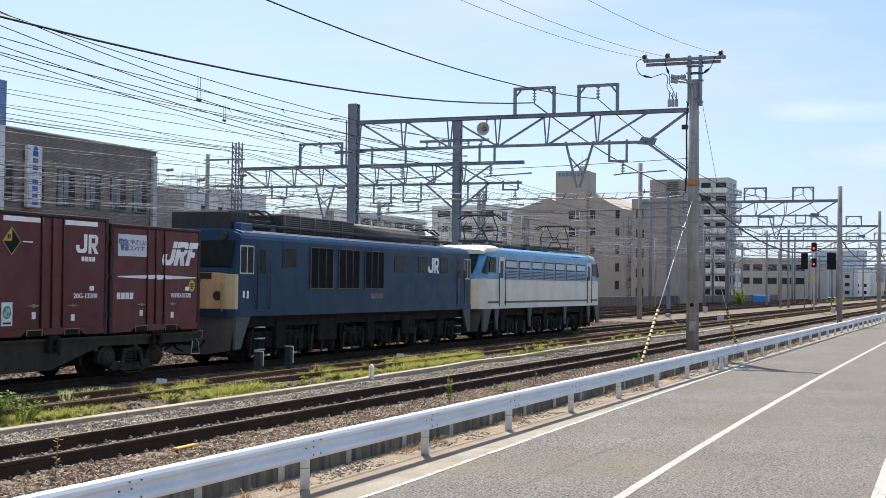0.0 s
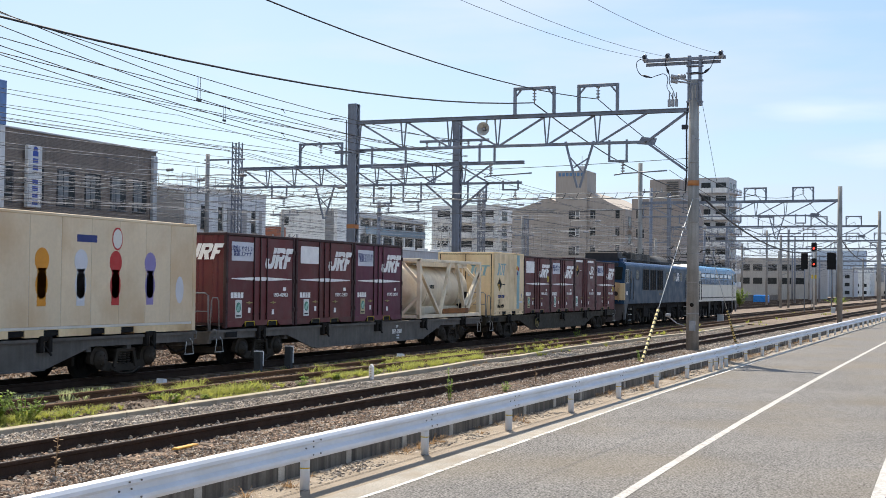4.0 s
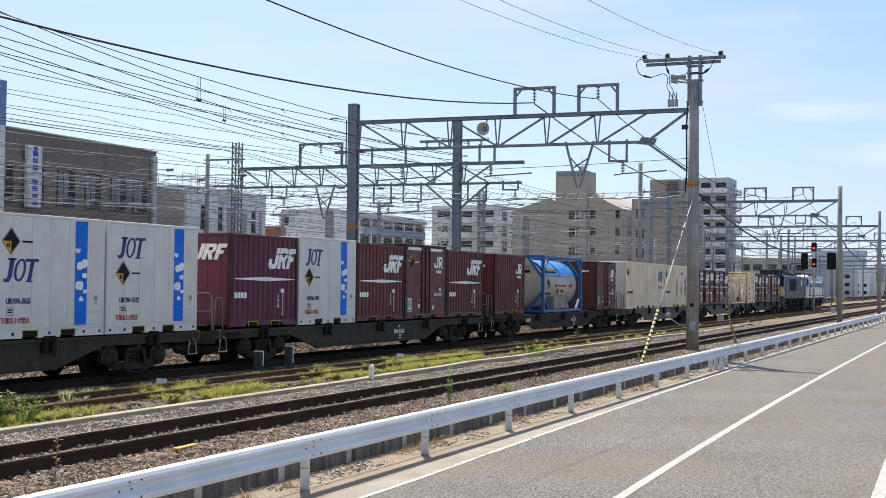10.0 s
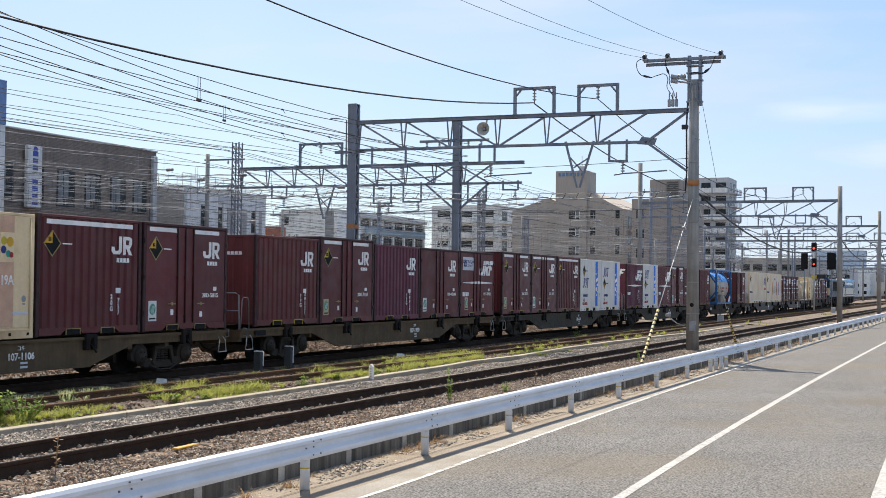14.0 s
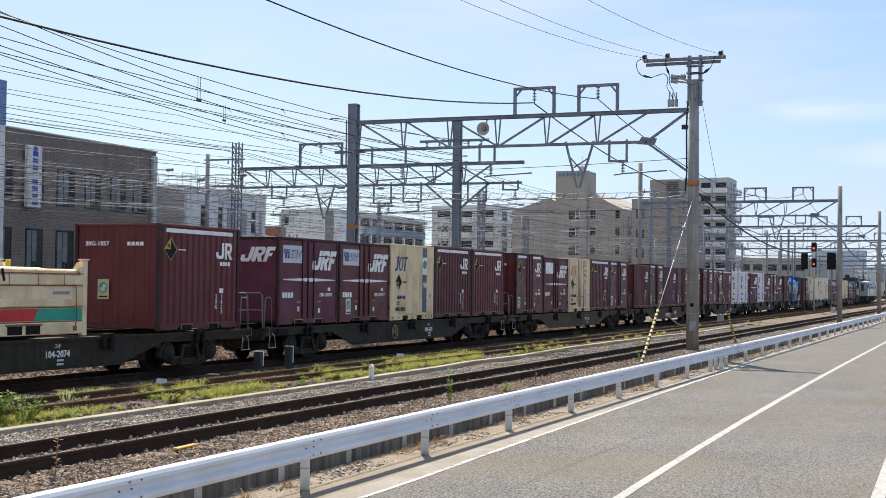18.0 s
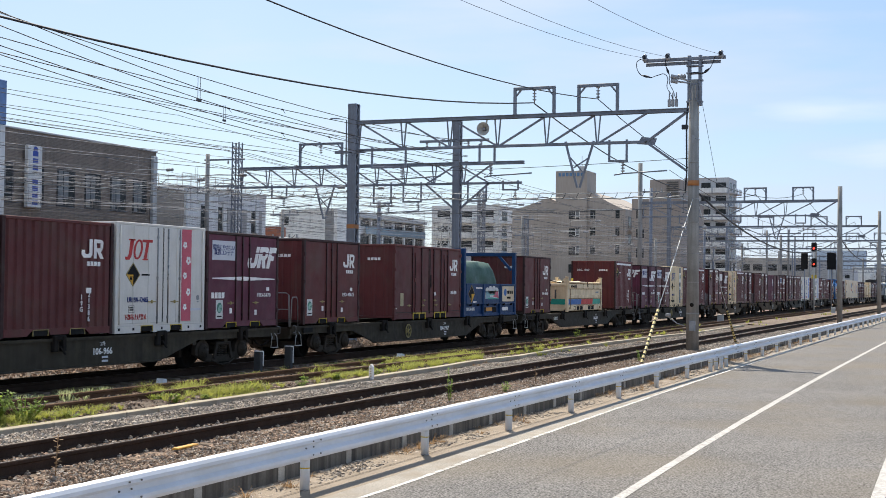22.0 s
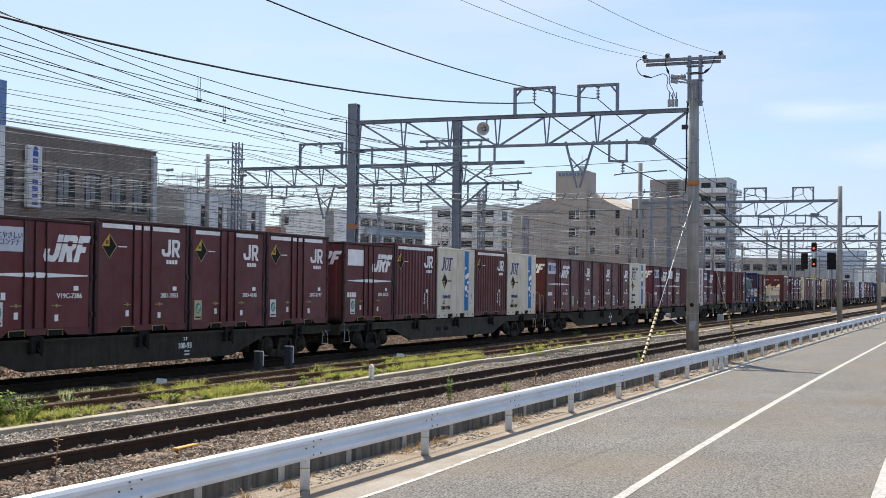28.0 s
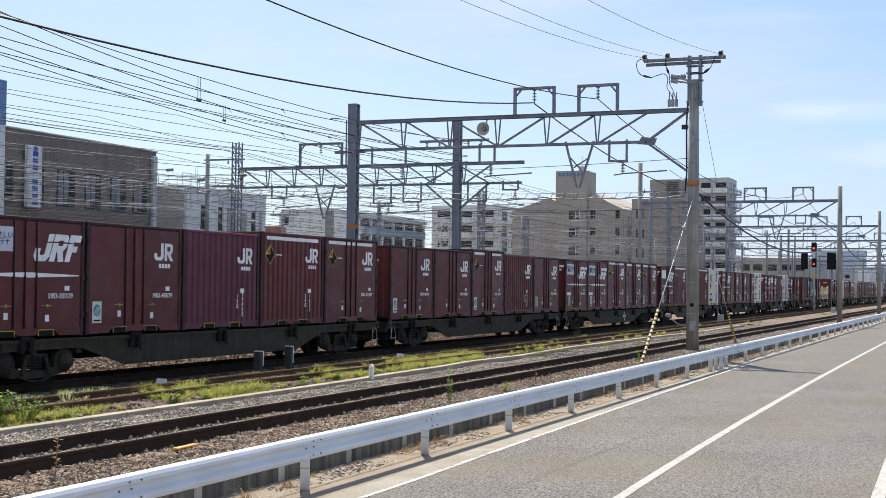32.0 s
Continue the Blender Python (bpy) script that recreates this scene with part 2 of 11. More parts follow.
CREAM = material("cream_paint", (0.77, 0.59, 0.35), 0.5, vary=0.06, scale=1.0, fine=18, streak=0.05, dirt=(0.34, 0.19, 0.08), dirt_amount=0.75, per_object=0.05, alpha_dirt_scale=0.9)
WHITE_PANEL = material("white_panel_paint", (0.66, 0.63, 0.58), 0.45, vary=0.05, scale=1.0, fine=18, streak=0.04, dirt=(0.42, 0.38, 0.30), dirt_amount=0.3)
WHITE_MARK = material("white_marking", (0.84, 0.82, 0.79), 0.6, vary=0.1, scale=4, dirt=(0.45, 0.38, 0.35), dirt_amount=0.3)
BLUE_MARK = material("blue_marking", (0.002, 0.15, 0.62), 0.5, vary=0.08, spec=0.1)
NAVY_MARK = material("navy_marking", (0.02, 0.035, 0.16), 0.5, vary=0.08)
TEAL_MARK = material("pale_teal_marking", (0.24, 0.40, 0.43), 0.6, vary=0.1)
PINK_MARK = material("pink_marking", (0.55, 0.10, 0.14), 0.5, vary=0.1)
RED_MARK = material("red_marking", (0.45, 0.03, 0.03), 0.5, vary=0.1)
GREEN_MARK = material("green_marking", (0.02, 0.30, 0.22), 0.5, vary=0.1)
BLACK_MARK = material("black_marking", (0.013, 0.013, 0.014), 0.7, vary=0.1, spec=0.12)
YELLOW_MARK = material("yellow_marking", (0.55, 0.40, 0.03), 0.55, vary=0.1, dirt=(0.2, 0.15, 0.05), dirt_amount=0.4)
GREY_SIGN = material("pale_sign_plate", (0.55, 0.56, 0.60), 0.5, vary=0.06)
STICKER = material("sticker_paper", (0.66, 0.67, 0.64), 0.6, vary=0.1, dirt=(0.3, 0.3, 0.2), dirt_amount=0.3)
WAGON_GREY = material("wagon_dark_grey", (0.043, 0.0355, 0.024), 0.65, vary=0.2, streak=0.25, dirt=(0.045, 0.035, 0.026), dirt_amount=0.5, per_object=0.25, spec=0.15)
WAGON_PALE = material("wagon_mid_grey", (0.15, 0.135, 0.12), 0.65, spec=0.15, vary=0.12, streak=0.15, dirt=(0.06, 0.05, 0.04), dirt_amount=0.5, per_object=0.15)
WAGON_SOOT = material("wagon_sooty_brown", (0.050, 0.037, 0.026), 0.75, spec=0.12, vary=0.18, streak=0.15, dirt=(0.03, 0.022, 0.016), dirt_amount=0.5)
WAGON_BROWN = material("wagon_dusty_brown", (0.115, 0.078, 0.044), 0.75, spec=0.15, vary=0.15, streak=0.12, dirt=(0.05, 0.035, 0.025), dirt_amount=0.5)
BOGIE = material("bogie_grime", (0.017, 0.015, 0.0135), 0.85, spec=0.1, vary=0.3, dirt=(0.03, 0.022, 0.016), dirt_amount=0.6, bump=0.004)
BOGIE_FRAME = material("bogie_cast_frame", (0.036, 0.029, 0.022), 0.8, spec=0.15, vary=0.3, scale=4.0, dirt=(0.065, 0.048, 0.034), dirt_amount=0.6, bump=0.004)
# near-black for print, plates and seals; in pockets and slots it paints shade
BLACK_HOLE = material("black_print_and_hole_shade", (0.008, 0.008, 0.008), 0.9)
STEEL = material("worn_steel", (0.30, 0.29, 0.28), 0.35, 0.9, vary=0.2)
HANDLE = material("yellow_handle", (0.32, 0.25, 0.10), 0.5, vary=0.2, dirt=(0.15, 0.1, 0.05), dirt_amount=0.5)
PALE_RAIL = material("pale_handrail", (0.45, 0.45, 0.44), 0.5, vary=0.1)

# ---- ground, road, kerb side ----
ASPHALT = material("asphalt", (0.146, 0.140, 0.136), 0.92, vary=0.10, scale=0.3, fine=33, fine_vary=0.85, bump=0.025, bump_scale=40, dirt=(0.165, 0.135, 0.095), dirt_amount=0.55, alpha_dirt_scale=0.22, spec=0.2)
BALLAST = material("ballast_stone", (0.165, 0.126, 0.098), 0.95, vary=0.38, scale=1.1, fine=16, bump=0.05, bump_scale=14, dirt=(0.12, 0.085, 0.065), dirt_amount=0.5)
# bed under the loose stones, coloured darker as the shade in their gaps
BALLAST_GAP_SHADE = material("ballast_gap_shade", (0.09, 0.068, 0.053), 0.95, vary=0.38, scale=1.1, fine=16, bump=0.05, bump_scale=14)
STONES = material("loose_ballast_stones", (0.36, 0.305, 0.248), 0.95, vary=0.25, scale=1.5, fine=30, dirt=(0.16, 0.115, 0.085), dirt_amount=0.5)
RUSTY_STONES = material("rust_stained_stones", (0.26, 0.18, 0.125), 0.95, vary=0.3, scale=1.5, fine=30)
EARTH = material("dry_earth", (0.17, 0.135, 0.10), 0.95, vary=0.25, scale=0.8, fine=20, bump=0.02, bump_scale=18)
CONCRETE = material("weathered_concrete", (0.165, 0.15, 0.13), 0.85, vary=0.16, scale=1.5, fine=35, streak=0.55, dirt=(0.09, 0.078, 0.06), dirt_amount=0.7, bump=0.004, per_object=0.08)
SHOULDER = material("sandy_concrete_shoulder", (0.245, 0.20, 0.155), 0.9, fine_vary=0.25, vary=0.14, scale=1.2, fine=40, dirt=(0.2, 0.15, 0.10), dirt_amount=0.5, bump=0.006)
ROAD_PAINT = material("road_paint", (0.42, 0.41, 0.395), 0.85, vary=0.12, scale=3, fine=40, fine_vary=0.25, dirt=(0.24, 0.22, 0.20), dirt_amount=0.8, alpha_dirt_scale=14.0)
EDGE_PAINT = material("worn_edge_paint", (0.55, 0.54, 0.52), 0.85, vary=0.15, scale=3, fine=40, fine_vary=0.25, dirt=(0.23, 0.20, 0.17), dirt_amount=1.0, alpha_dirt_scale=5.0)
GUTTER = material("worn_gutter_concrete", (0.285, 0.262, 0.23), 0.9, vary=0.14, scale=1.5, fine=40, fine_vary=0.22, dirt=(0.24, 0.20, 0.155), dirt_amount=0.9, alpha_dirt_scale=2.2, bump=0.004)
GUARD_WHITE = material("guard_rail_white", (0.68, 0.69, 0.72), 0.45, vary=0.04, scale=0.8, fine=12, dirt=(0.5, 0.47, 0.42), dirt_amount=0.35)
RAIL_RUST = material("rail_rust_brown", (0.045, 0.028, 0.020), 0.8, spec=0.1, vary=0.2, scale=2, fine=30)
SIDING_RUST = material("siding_rust", (0.115, 0.065, 0.038), 0.9, spec=0.1, vary=0.25, scale=2, fine=30)
RAIL_HEAD = material("rail_head_steel", (0.10, 0.08, 0.068), 0.6, 0.3, vary=0.2, scale=2)
SLEEPER = material("sleeper_grime", (0.165, 0.118, 0.085), 0.9, vary=0.2, scale=3, fine=30, dirt=(0.12, 0.085, 0.065), dirt_amount=0.6, per_object=0.25, bump=0.004)
CLIP = material("rail_clip_iron", (0.21, 0.185, 0.155), 0.6, 0.1, vary=0.2)

ROAD_Z, BED_Z = -0.40, -0.235

ground = part("ground", Shape().grid(-400, 2500, -11.3, 1500, -0.46, 60, 40), EARTH)
tagged(ground, "bare earth and gravel of the rail yard", "ground", kind="structure")
road = part("road", Shape().grid(-120, 2400, -60, -11.3, ROAD_Z, 120, 8), ASPHALT)
tagged(road, "grey asphalt road with worn patches", "road", kind="structure")


def drift(x):
    """How far the painted lines close in on the guard rail along the road."""
    return 0.40 * (1 - math.exp(-max(x + 14.4, 0) / 14))


def strip(x0, x1, ya, yb, z, n):
    s = Shape()
    for i in range(n):
        a, b = x0 + (x1 - x0) * i / n, x0 + (x1 - x0) * (i + 1) / n
        s.add([(a, ya(a), z), (b, ya(b), z), (b, yb(b), z), (a, yb(a), z)], [(0, 1, 2, 3)])
    return s


def edge_drift(x):
    """How far the gutter strip closes in on the guard rail along the road."""
    return 0.70 * (1 - math.exp(-max(x + 14.4, 0) / 24))


shoulder = part("pavement", strip(-80, 600, lambda x: -12.30 + edge_drift(x), lambda x: -10.55, ROAD_Z + 0.004, 680), SHOULDER)
tagged(shoulder, "narrow sandy concrete strip beside the guard rail", "pavement", kind="structure")
gutter = part("gutter", strip(-60, 500, lambda x: -12.385 + edge_drift(x) + 0.012 * noise.noise((x * 1.7, 1.0, 2.0)), lambda x: -12.02 + edge_drift(x) * 0.9, ROAD_Z + 0.0065, 1400), GUTTER)
tagged(gutter, "pale worn concrete gutter strip beside the road", "gutter", kind="structure")
for nm, ya, yb, lab in (("edge_line", -12.465, -12.385, "thin chipped white edge line on the asphalt"), ("lane_line", -15.33, -15.19, "solid white centre line painted on asphalt"), ("edge_line", -18.32, -18.15, "white line at the far road edge")):
    near = ya > -14
    wob = 0.018 if near else 0.006
    off = edge_drift if near else drift
    st = strip(-60, 500, lambda x: ya + off(x) + wob * noise.noise((x * 1.7, 1.0, ya)), lambda x: yb + off(x) + (0.012 * noise.noise((x * 1.7, 1.0, 2.0)) if near else 2 * wob * noise.noise((x * 2.3, 9.0, yb))), ROAD_Z + 0.005, 1400)
    tagged(part(nm, st, EDGE_PAINT if near else ROAD_PAINT), lab, "road marking", kind="structure")


# ballast bed with shoulders
def bed_height(x, y):
    siding = 0.105 * min(max((y + 4.95) / 0.35, 0), 1) * min(max((-2.0 - y) / 0.4, 0), 1)
    return 0.035 * noise.noise((x * 0.7, y * 0.9, 3.0)) + 0.02 * noise.noise((x * 3.1, y * 3.3, 7.0)) + siding + 0.04 * min(max((-5.35 - y) / 0.3, 0), 1) * min(max((y + 10.05) / 0.3, 0), 1)


bed = Shape()
bed.grid(-60, 60, -10.1, 24, BED_Z, 240, 110, bed_height)
far_bed = Shape().grid(60, 700, -10.1, 24, BED_Z, 160, 30, bed_height)
tagged(part("ballast_bed", far_bed, BALLAST), "grey-brown crushed stone ballast of the far yard", "ballast", kind="structure")
tagged(part("ballast_bed", bed, BALLAST_GAP_SHADE), "crushed stone ballast bed darkened as shade between stones", "ballast", kind="structure")
edge = Shape()
for x0, x1 in ((-60, 60), (60, 700)):
    n = 120 if x0 < 0 else 60
    for i in range(n):
        xa, xb = x0 + (x1 - x0) * i / n, x0 + (x1 - x0) * (i + 1) / n
        edge.add([(xa, -10.6, -0.45), (xb, -10.6, -0.45), (xb, -10.1, BED_Z + bed_height(xb, -10.1)), (xa, -10.1, BED_Z + bed_height(xa, -10.1))], [(0, 1, 2, 3)])
tagged(part("ballast_slope", edge, BALLAST), "sloping stony edge of the ballast", "ballast", kind="structure")

# low concrete retaining edge behind the guard rail, in cast blocks
wall = thing("retaining_edge", "low weathered concrete retaining edge in cast blocks", "wall", kind="structure")


def edge_block():
    return Shape().cbox(-0.985, 0.985, -0.09, 0.09, 0, 0.36, 0.015)


for i in range(60):
    part("block", edge_block, CONCRETE, wall, key="edge_block", at=(-24 + 2.0 * i, -10.80, -0.42 + 0.006 * math.sin(i * 2.3)))

PILASTER = material("pale_cast_joint", (0.42, 0.40, 0.36), 0.85, vary=0.15, dirt=(0.2, 0.17, 0.14), dirt_amount=0.5)
for i in range(61):
    part("joint_pilaster", lambda: Shape().cbox(-0.08, 0.08, -0.105, 0.09, 0, 0.365, 0.012), PILASTER, wall, key="joint_pilaster", at=(-25 + 2.0 * i, -10.80, -0.42))
# joints scored into the shoulder strip
SEAM = material("dirt_filled_joint", (0.10, 0.08, 0.06), 0.95, vary=0.3)
sm = Shape()
for y in (-11.05, -11.56):
    sm.grid(-30, 120, y, y + 0.018, ROAD_Z + 0.015, 60, 1)
for i in range(60):
    sm.grid(-25 + 2.0 * i, -24.985 + 2.0 * i, -11.58, -10.92, ROAD_Z + 0.0155, 1, 1)
tagged(part("shoulder_joint", sm, SEAM), "dirt-filled joints in the concrete strip", "joint", kind="structure")
# guard rail
guard = thing("guard_rail", "white painted corrugated steel guard rail on posts", "guard rail", at=(0, 0, 0))
W_OUT = [(0.0, 0.0), (0.055, 0.017), (0.075, 0.052), (0.075, 0.088), (0.02, 0.127), (0.02, 0.180), (0.075, 0.220), (0.075, 0.256), (0.055, 0.292), (0.0, 0.31)]


def beam_shape(length=4.0):
    s = Shape()
    t = 0.006
    outer = [(-0.002 - y, z) for y, z in W_OUT]
    inner = [(-0.002 - y + t, z) for y, z in W_OUT][::-1]
    s.prism(outer + inner, "x", 0, length)
    return s


def bolt_shape():
    s = Shape()
    for dx in (-0.10, 0.10):
        for z, y, k in ((0.07, -0.079, 0.03), (0.155, -0.024, -0.06), (0.238, -0.079, 0.03)):
            s.tube((dx + k, y, z), (dx + k, y - 0.012, z), 0.011, 6)
    return s


POSTS = [-15.53 + 3.88 * k for k in range(-3, 7)] + [11.27 + 0.92 * k for k in range(4)] + [14.04 + 3.87 * k for k in range(1, 60)]
for x in POSTS:
    post = part("post", lambda: Shape().tube((0, 0, -0.03), (0, 0, 0.62), 0.0635, 14), GUARD_WHITE, guard, key="post", at=(x, -11.52, ROAD_Z))
    if x < 52:
        part("yellow_band", lambda: Shape().tube((0, 0, 0.27), (0, 0, 0.285), 0.066, 14), YELLOW_MARK, post, key="yellow_band")
BOLT_X0 = -15.55
for k in range(-3, 68):
    x = BOLT_X0 + 3.86 * k
    part("beam", lambda: beam_shape(3.86), GUARD_WHITE, guard, key="beam", at=(x, -11.60, -0.01))
    if x < 52:
        part("splice_bolts", bolt_shape, WAGON_PALE, guard, key="splice_bolts", at=(x, -11.60, -0.01))


# ---- tracks ----
def rail_profile():
    return [(-0.0625, 0), (0.0625, 0), (0.0625, 0.012), (0.012, 0.028), (0.009, 0.125), (0.034, 0.142), (0.0345, 0.178), (0.027, 0.185), (-0.027, 0.185), (-0.0345, 0.178), (-0.034, 0.142), (-0.009, 0.125), (-0.012, 0.028), (-0.0625, 0.012)]


def sleeper_shape():
    s = Shape().cbox(-0.11, 0.11, -1.0, 1.0, -0.17, 0.0, 0.02)
    return s


def clips_shape():
    s = Shape()
    for c in (-0.566, 0.566):
        for d in (-0.095, 0.095):
            s.cbox(-0.038, 0.038, c + d - 0.024, c + d + 0.024, -0.01, 0.032, 0.009)
            s.tube((0, c + d, 0.032), (0, c + d, 0.052), 0.014, 6)
    return s


def make_track(y, x0, x1, near0, near1, label, name="railway_track", pitch=0.62, head=RAIL_HEAD, yaw=0.0, z=-0.185, steel=RAIL_RUST):
    tr = thing(name, label, "railway track", "yard tracks", at=(0, y, z), turn=yaw)
    for c in (-0.566, 0.566):
        r = part("rail", Shape().prism([(c + a, b) for a, b in rail_profile()], "x", x0, x1), steel, tr)
        part("rail_head", Shape().box(x0, x1, c - 0.022, c + 0.022, 0.1855, 0.1875), head, r, "worn steel running surface")
    far = Shape()
    i = 0
    x = x0
    while x < x1:
        if near0 <= x <= near1:
            sl = part("sleeper", sleeper_shape, SLEEPER, tr, key="sleeper", at=(x, 0, 0))
            sl.rotation_euler = (0, 0, random.uniform(-0.02, 0.02))
            if y < -7:
                part("rail_clips", clips_shape, CLIP, sl, key="clips")
        elif x < 260:
            far.box(x - 0.11, x + 0.11, -1.0, 1.0, -0.17, 0.0)
        x += pitch
        i += 1
    if far.v:
        tagged(part("sleepers", far, SLEEPER, tr), kind="stuff")
    return tr


make_track(-7.95, -60, 700, -22, 48, "near running track with brown rails on grey ballast")
make_track(-3.55, -60, 700, -16, 40, "disused siding with rusty rails overgrown by grass", head=SIDING_RUST, steel=SIDING_RUST)
make_track(0.0, -60, 700, -14, 40, "main freight track with dark rails under the train")
for yy in (8.0, 11.9, 15.8, 19.7):
    make_track(yy, -30, 700, 0, -1, "yard track with rusty rails and dark sleepers", z=-0.192)

# ---- the train: where it is, second by second ----
KNOT_T = [0.0, 2.0, 4.0, 6.0, 8.0, 10.0, 12.0, 14.0, 16.0, 18.0, 20.0, 22.0, 24.0, 26.0, 28.0, 30.0, 32.0]
KNOT_S = [-134.11, -114.02, -93.59, -72.97, -52.27, -31.53, -10.73, 10.13, 31.07, 52.12, 73.29, 94.57, 115.96, 137.44, 159.0, 180.63, 202.36]


def train_offset(times):
    """A natural cubic spline through the knots."""
    x, y = np.array(KNOT_T), np.array(KNOT_S)
    n, h = len(x), np.diff(x)
    a, r = np.zeros((n, n)), np.zeros(n)
    a[0, 0] = a[-1, -1] = 1
    for i in range(1, n - 1):
        a[i, i - 1], a[i, i], a[i, i + 1] = h[i - 1], 2 * (h[i - 1] + h[i]), h[i]
        r[i] = 6 * ((y[i + 1] - y[i]) / h[i] - (y[i] - y[i - 1]) / h[i - 1])
    m = np.linalg.solve(a, r)
    out = []
    for t in times:
        i = min(max(int(np.searchsorted(x, t)) - 1, 0), n - 2)
        b = (t - x[i]) / h[i]
        c = 1 - b
        out.append(float(c * y[i] + b * y[i + 1] + h[i] ** 2 / 6 * ((c ** 3 - c) * m[i] + (b ** 3 - b) * m[i + 1])))
    return out


MOVERS = []  # (thing, place along the train, y, z)
# end with a platform: -1 rear, 1 front, 0 none, 2 both
DECK = {1: -1, 2: -1, 3: -1, 4: 2, 5: -1, 6: 0, 7: -1, 8: -1, 9: -1, 10: 1, 11: -1, 12: -1, 13: 2, 14: 0, 15: 0, 16: 0, 17: 0}
LENGTH = {n: (19.88, 20.4, 20.94, 20.4)[d] for n, d in DECK.items()}
# middle of each wagon's load along the train, and of the wagon itself
LOAD_AT = {1: 122.88, 2: 102.48, 3: 82.09, 4: 60.96, 5: 40.6, 6: 20.16, 7: 0.27, 8: -20.09, 9: -40.48, 10: -61.46, 11: -81.42, 12: -101.81, 13: -122.79, 14: -143.25, 15: -163.19, 16: -183.12, 17: -203.06}
SHIFT = {n: 0.27 * d if abs(d) == 1 else 0.0 for n, d in DECK.items()}
CENTRE = {n: LOAD_AT[n] + SHIFT[n] for n in DECK}
SLOT, CL, CW = 3.795, 3.715, 2.45

# ---- lettering ----
WORDS = {}


def letters(words):
    """Turns words into flat meshes, all at once: text -> mesh data one unit high, centred."""
    obs = []
    for w in words:
        cu = bpy.data.curves.new("lettering", "FONT")
        cu.body, cu.size, cu.align_x, cu.align_y = w, 1.0, "CENTER", "CENTER"
        cu.extrude, cu.resolution_u, cu.space_line, cu.offset = 0.006, 2, 0.86, 0.009 if w.isascii() else 0.0
        obs.append((w, new("lettering", cu)))
    dg = bpy.context.evaluated_depsgraph_get()
    for w, ob in obs:
        WORDS[w] = bpy.data.meshes.new_from_object(ob.evaluated_get(dg))
    for w, ob in obs:
        bpy.data.objects.remove(ob)


SIDE = Euler((radians(90), 0, 0)).to_matrix().to_4x4()                     # faces -y
REAR = Matrix(((0, 0, -1, 0), (-1, 0, 0, 0), (0, 1, 0, 0), (0, 0, 0, 1)))  # faces -x


def lettering(text, h, material_, parent, at, face=SIDE, name="lettering", squeeze=1.0):
    key = ("word", text, material_.name)
    me = MESHES.get(key)
    if me is None:
        me = WORDS[text].copy()
        me.materials.clear()
        me.materials.append(material_)
        MESHES[key] = me
    ob = new(name, me)
    ob.parent = parent
    ob.matrix_basis = Matrix.Translation(at) @ face @ Matrix.Diagonal((h * 1.35 * squeeze, h * 1.35, 1, 1))
    return ob


# ---- marks ----
def on_side(polys, y, t=0.004):
    """Flat marks on a side: outlines in x, z pushed out from y towards -y."""
    s = Shape()
    for p in polys:
        s.prism(p, "y", y, y - t)
    return s


def rect(x0, x1, z0, z1):
    return [(x0, z0), (x1, z0), (x1, z1), (x0, z1)]


def comb(n, w, gap, h):
    """A row of upright bars on one thin line, as a single outline."""
    a = -(n * w + (n - 1) * gap) / 2
    top = []
    for i in range(n):
        x = a + i * (w + gap)
        top += [(x, -h + 0.012), (x, h), (x + w, h), (x + w, -h + 0.012)]
    return [[(a, -h)] + top[1:-1] + [(-a, -h)]]


def disc(cx, cz, rx, rz, n=18):
    return [(cx + rx * math.cos(2 * math.pi * i / n), cz + rz * math.sin(2 * math.pi * i / n)) for i in range(n)]


def mark_small(cx, cz, k=1.0):
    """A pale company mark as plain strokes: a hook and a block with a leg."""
    return [[(cx + k * a, cz + k * b) for a, b in p] for p in (
        [(-0.01, 0.21), (-0.12, 0.21), (-0.12, -0.09), (-0.15, -0.12), (-0.25, -0.12), (-0.28, -0.09), (-0.28, -0.03), (-0.39, -0.03), (-0.39, -0.13), (-0.32, -0.20), (-0.08, -0.20), (-0.01, -0.13)],
        rect(0.04, 0.14, -0.21, 0.21), [(0.14, 0.13), (0.28, 0.13), (0.36, 0.17), (0.29, 0.21), (0.14, 0.21)],
        [(0.26, -0.01), (0.37, 0.03), (0.38, 0.15), (0.36, 0.17), (0.28, 0.13)], [(0.14, -0.06), (0.30, -0.06), (0.37, 0.03), (0.26, 0.02), (0.14, 0.02)],
        [(0.16, -0.06), (0.28, -0.06), (0.395, -0.21), (0.27, -0.21)])]


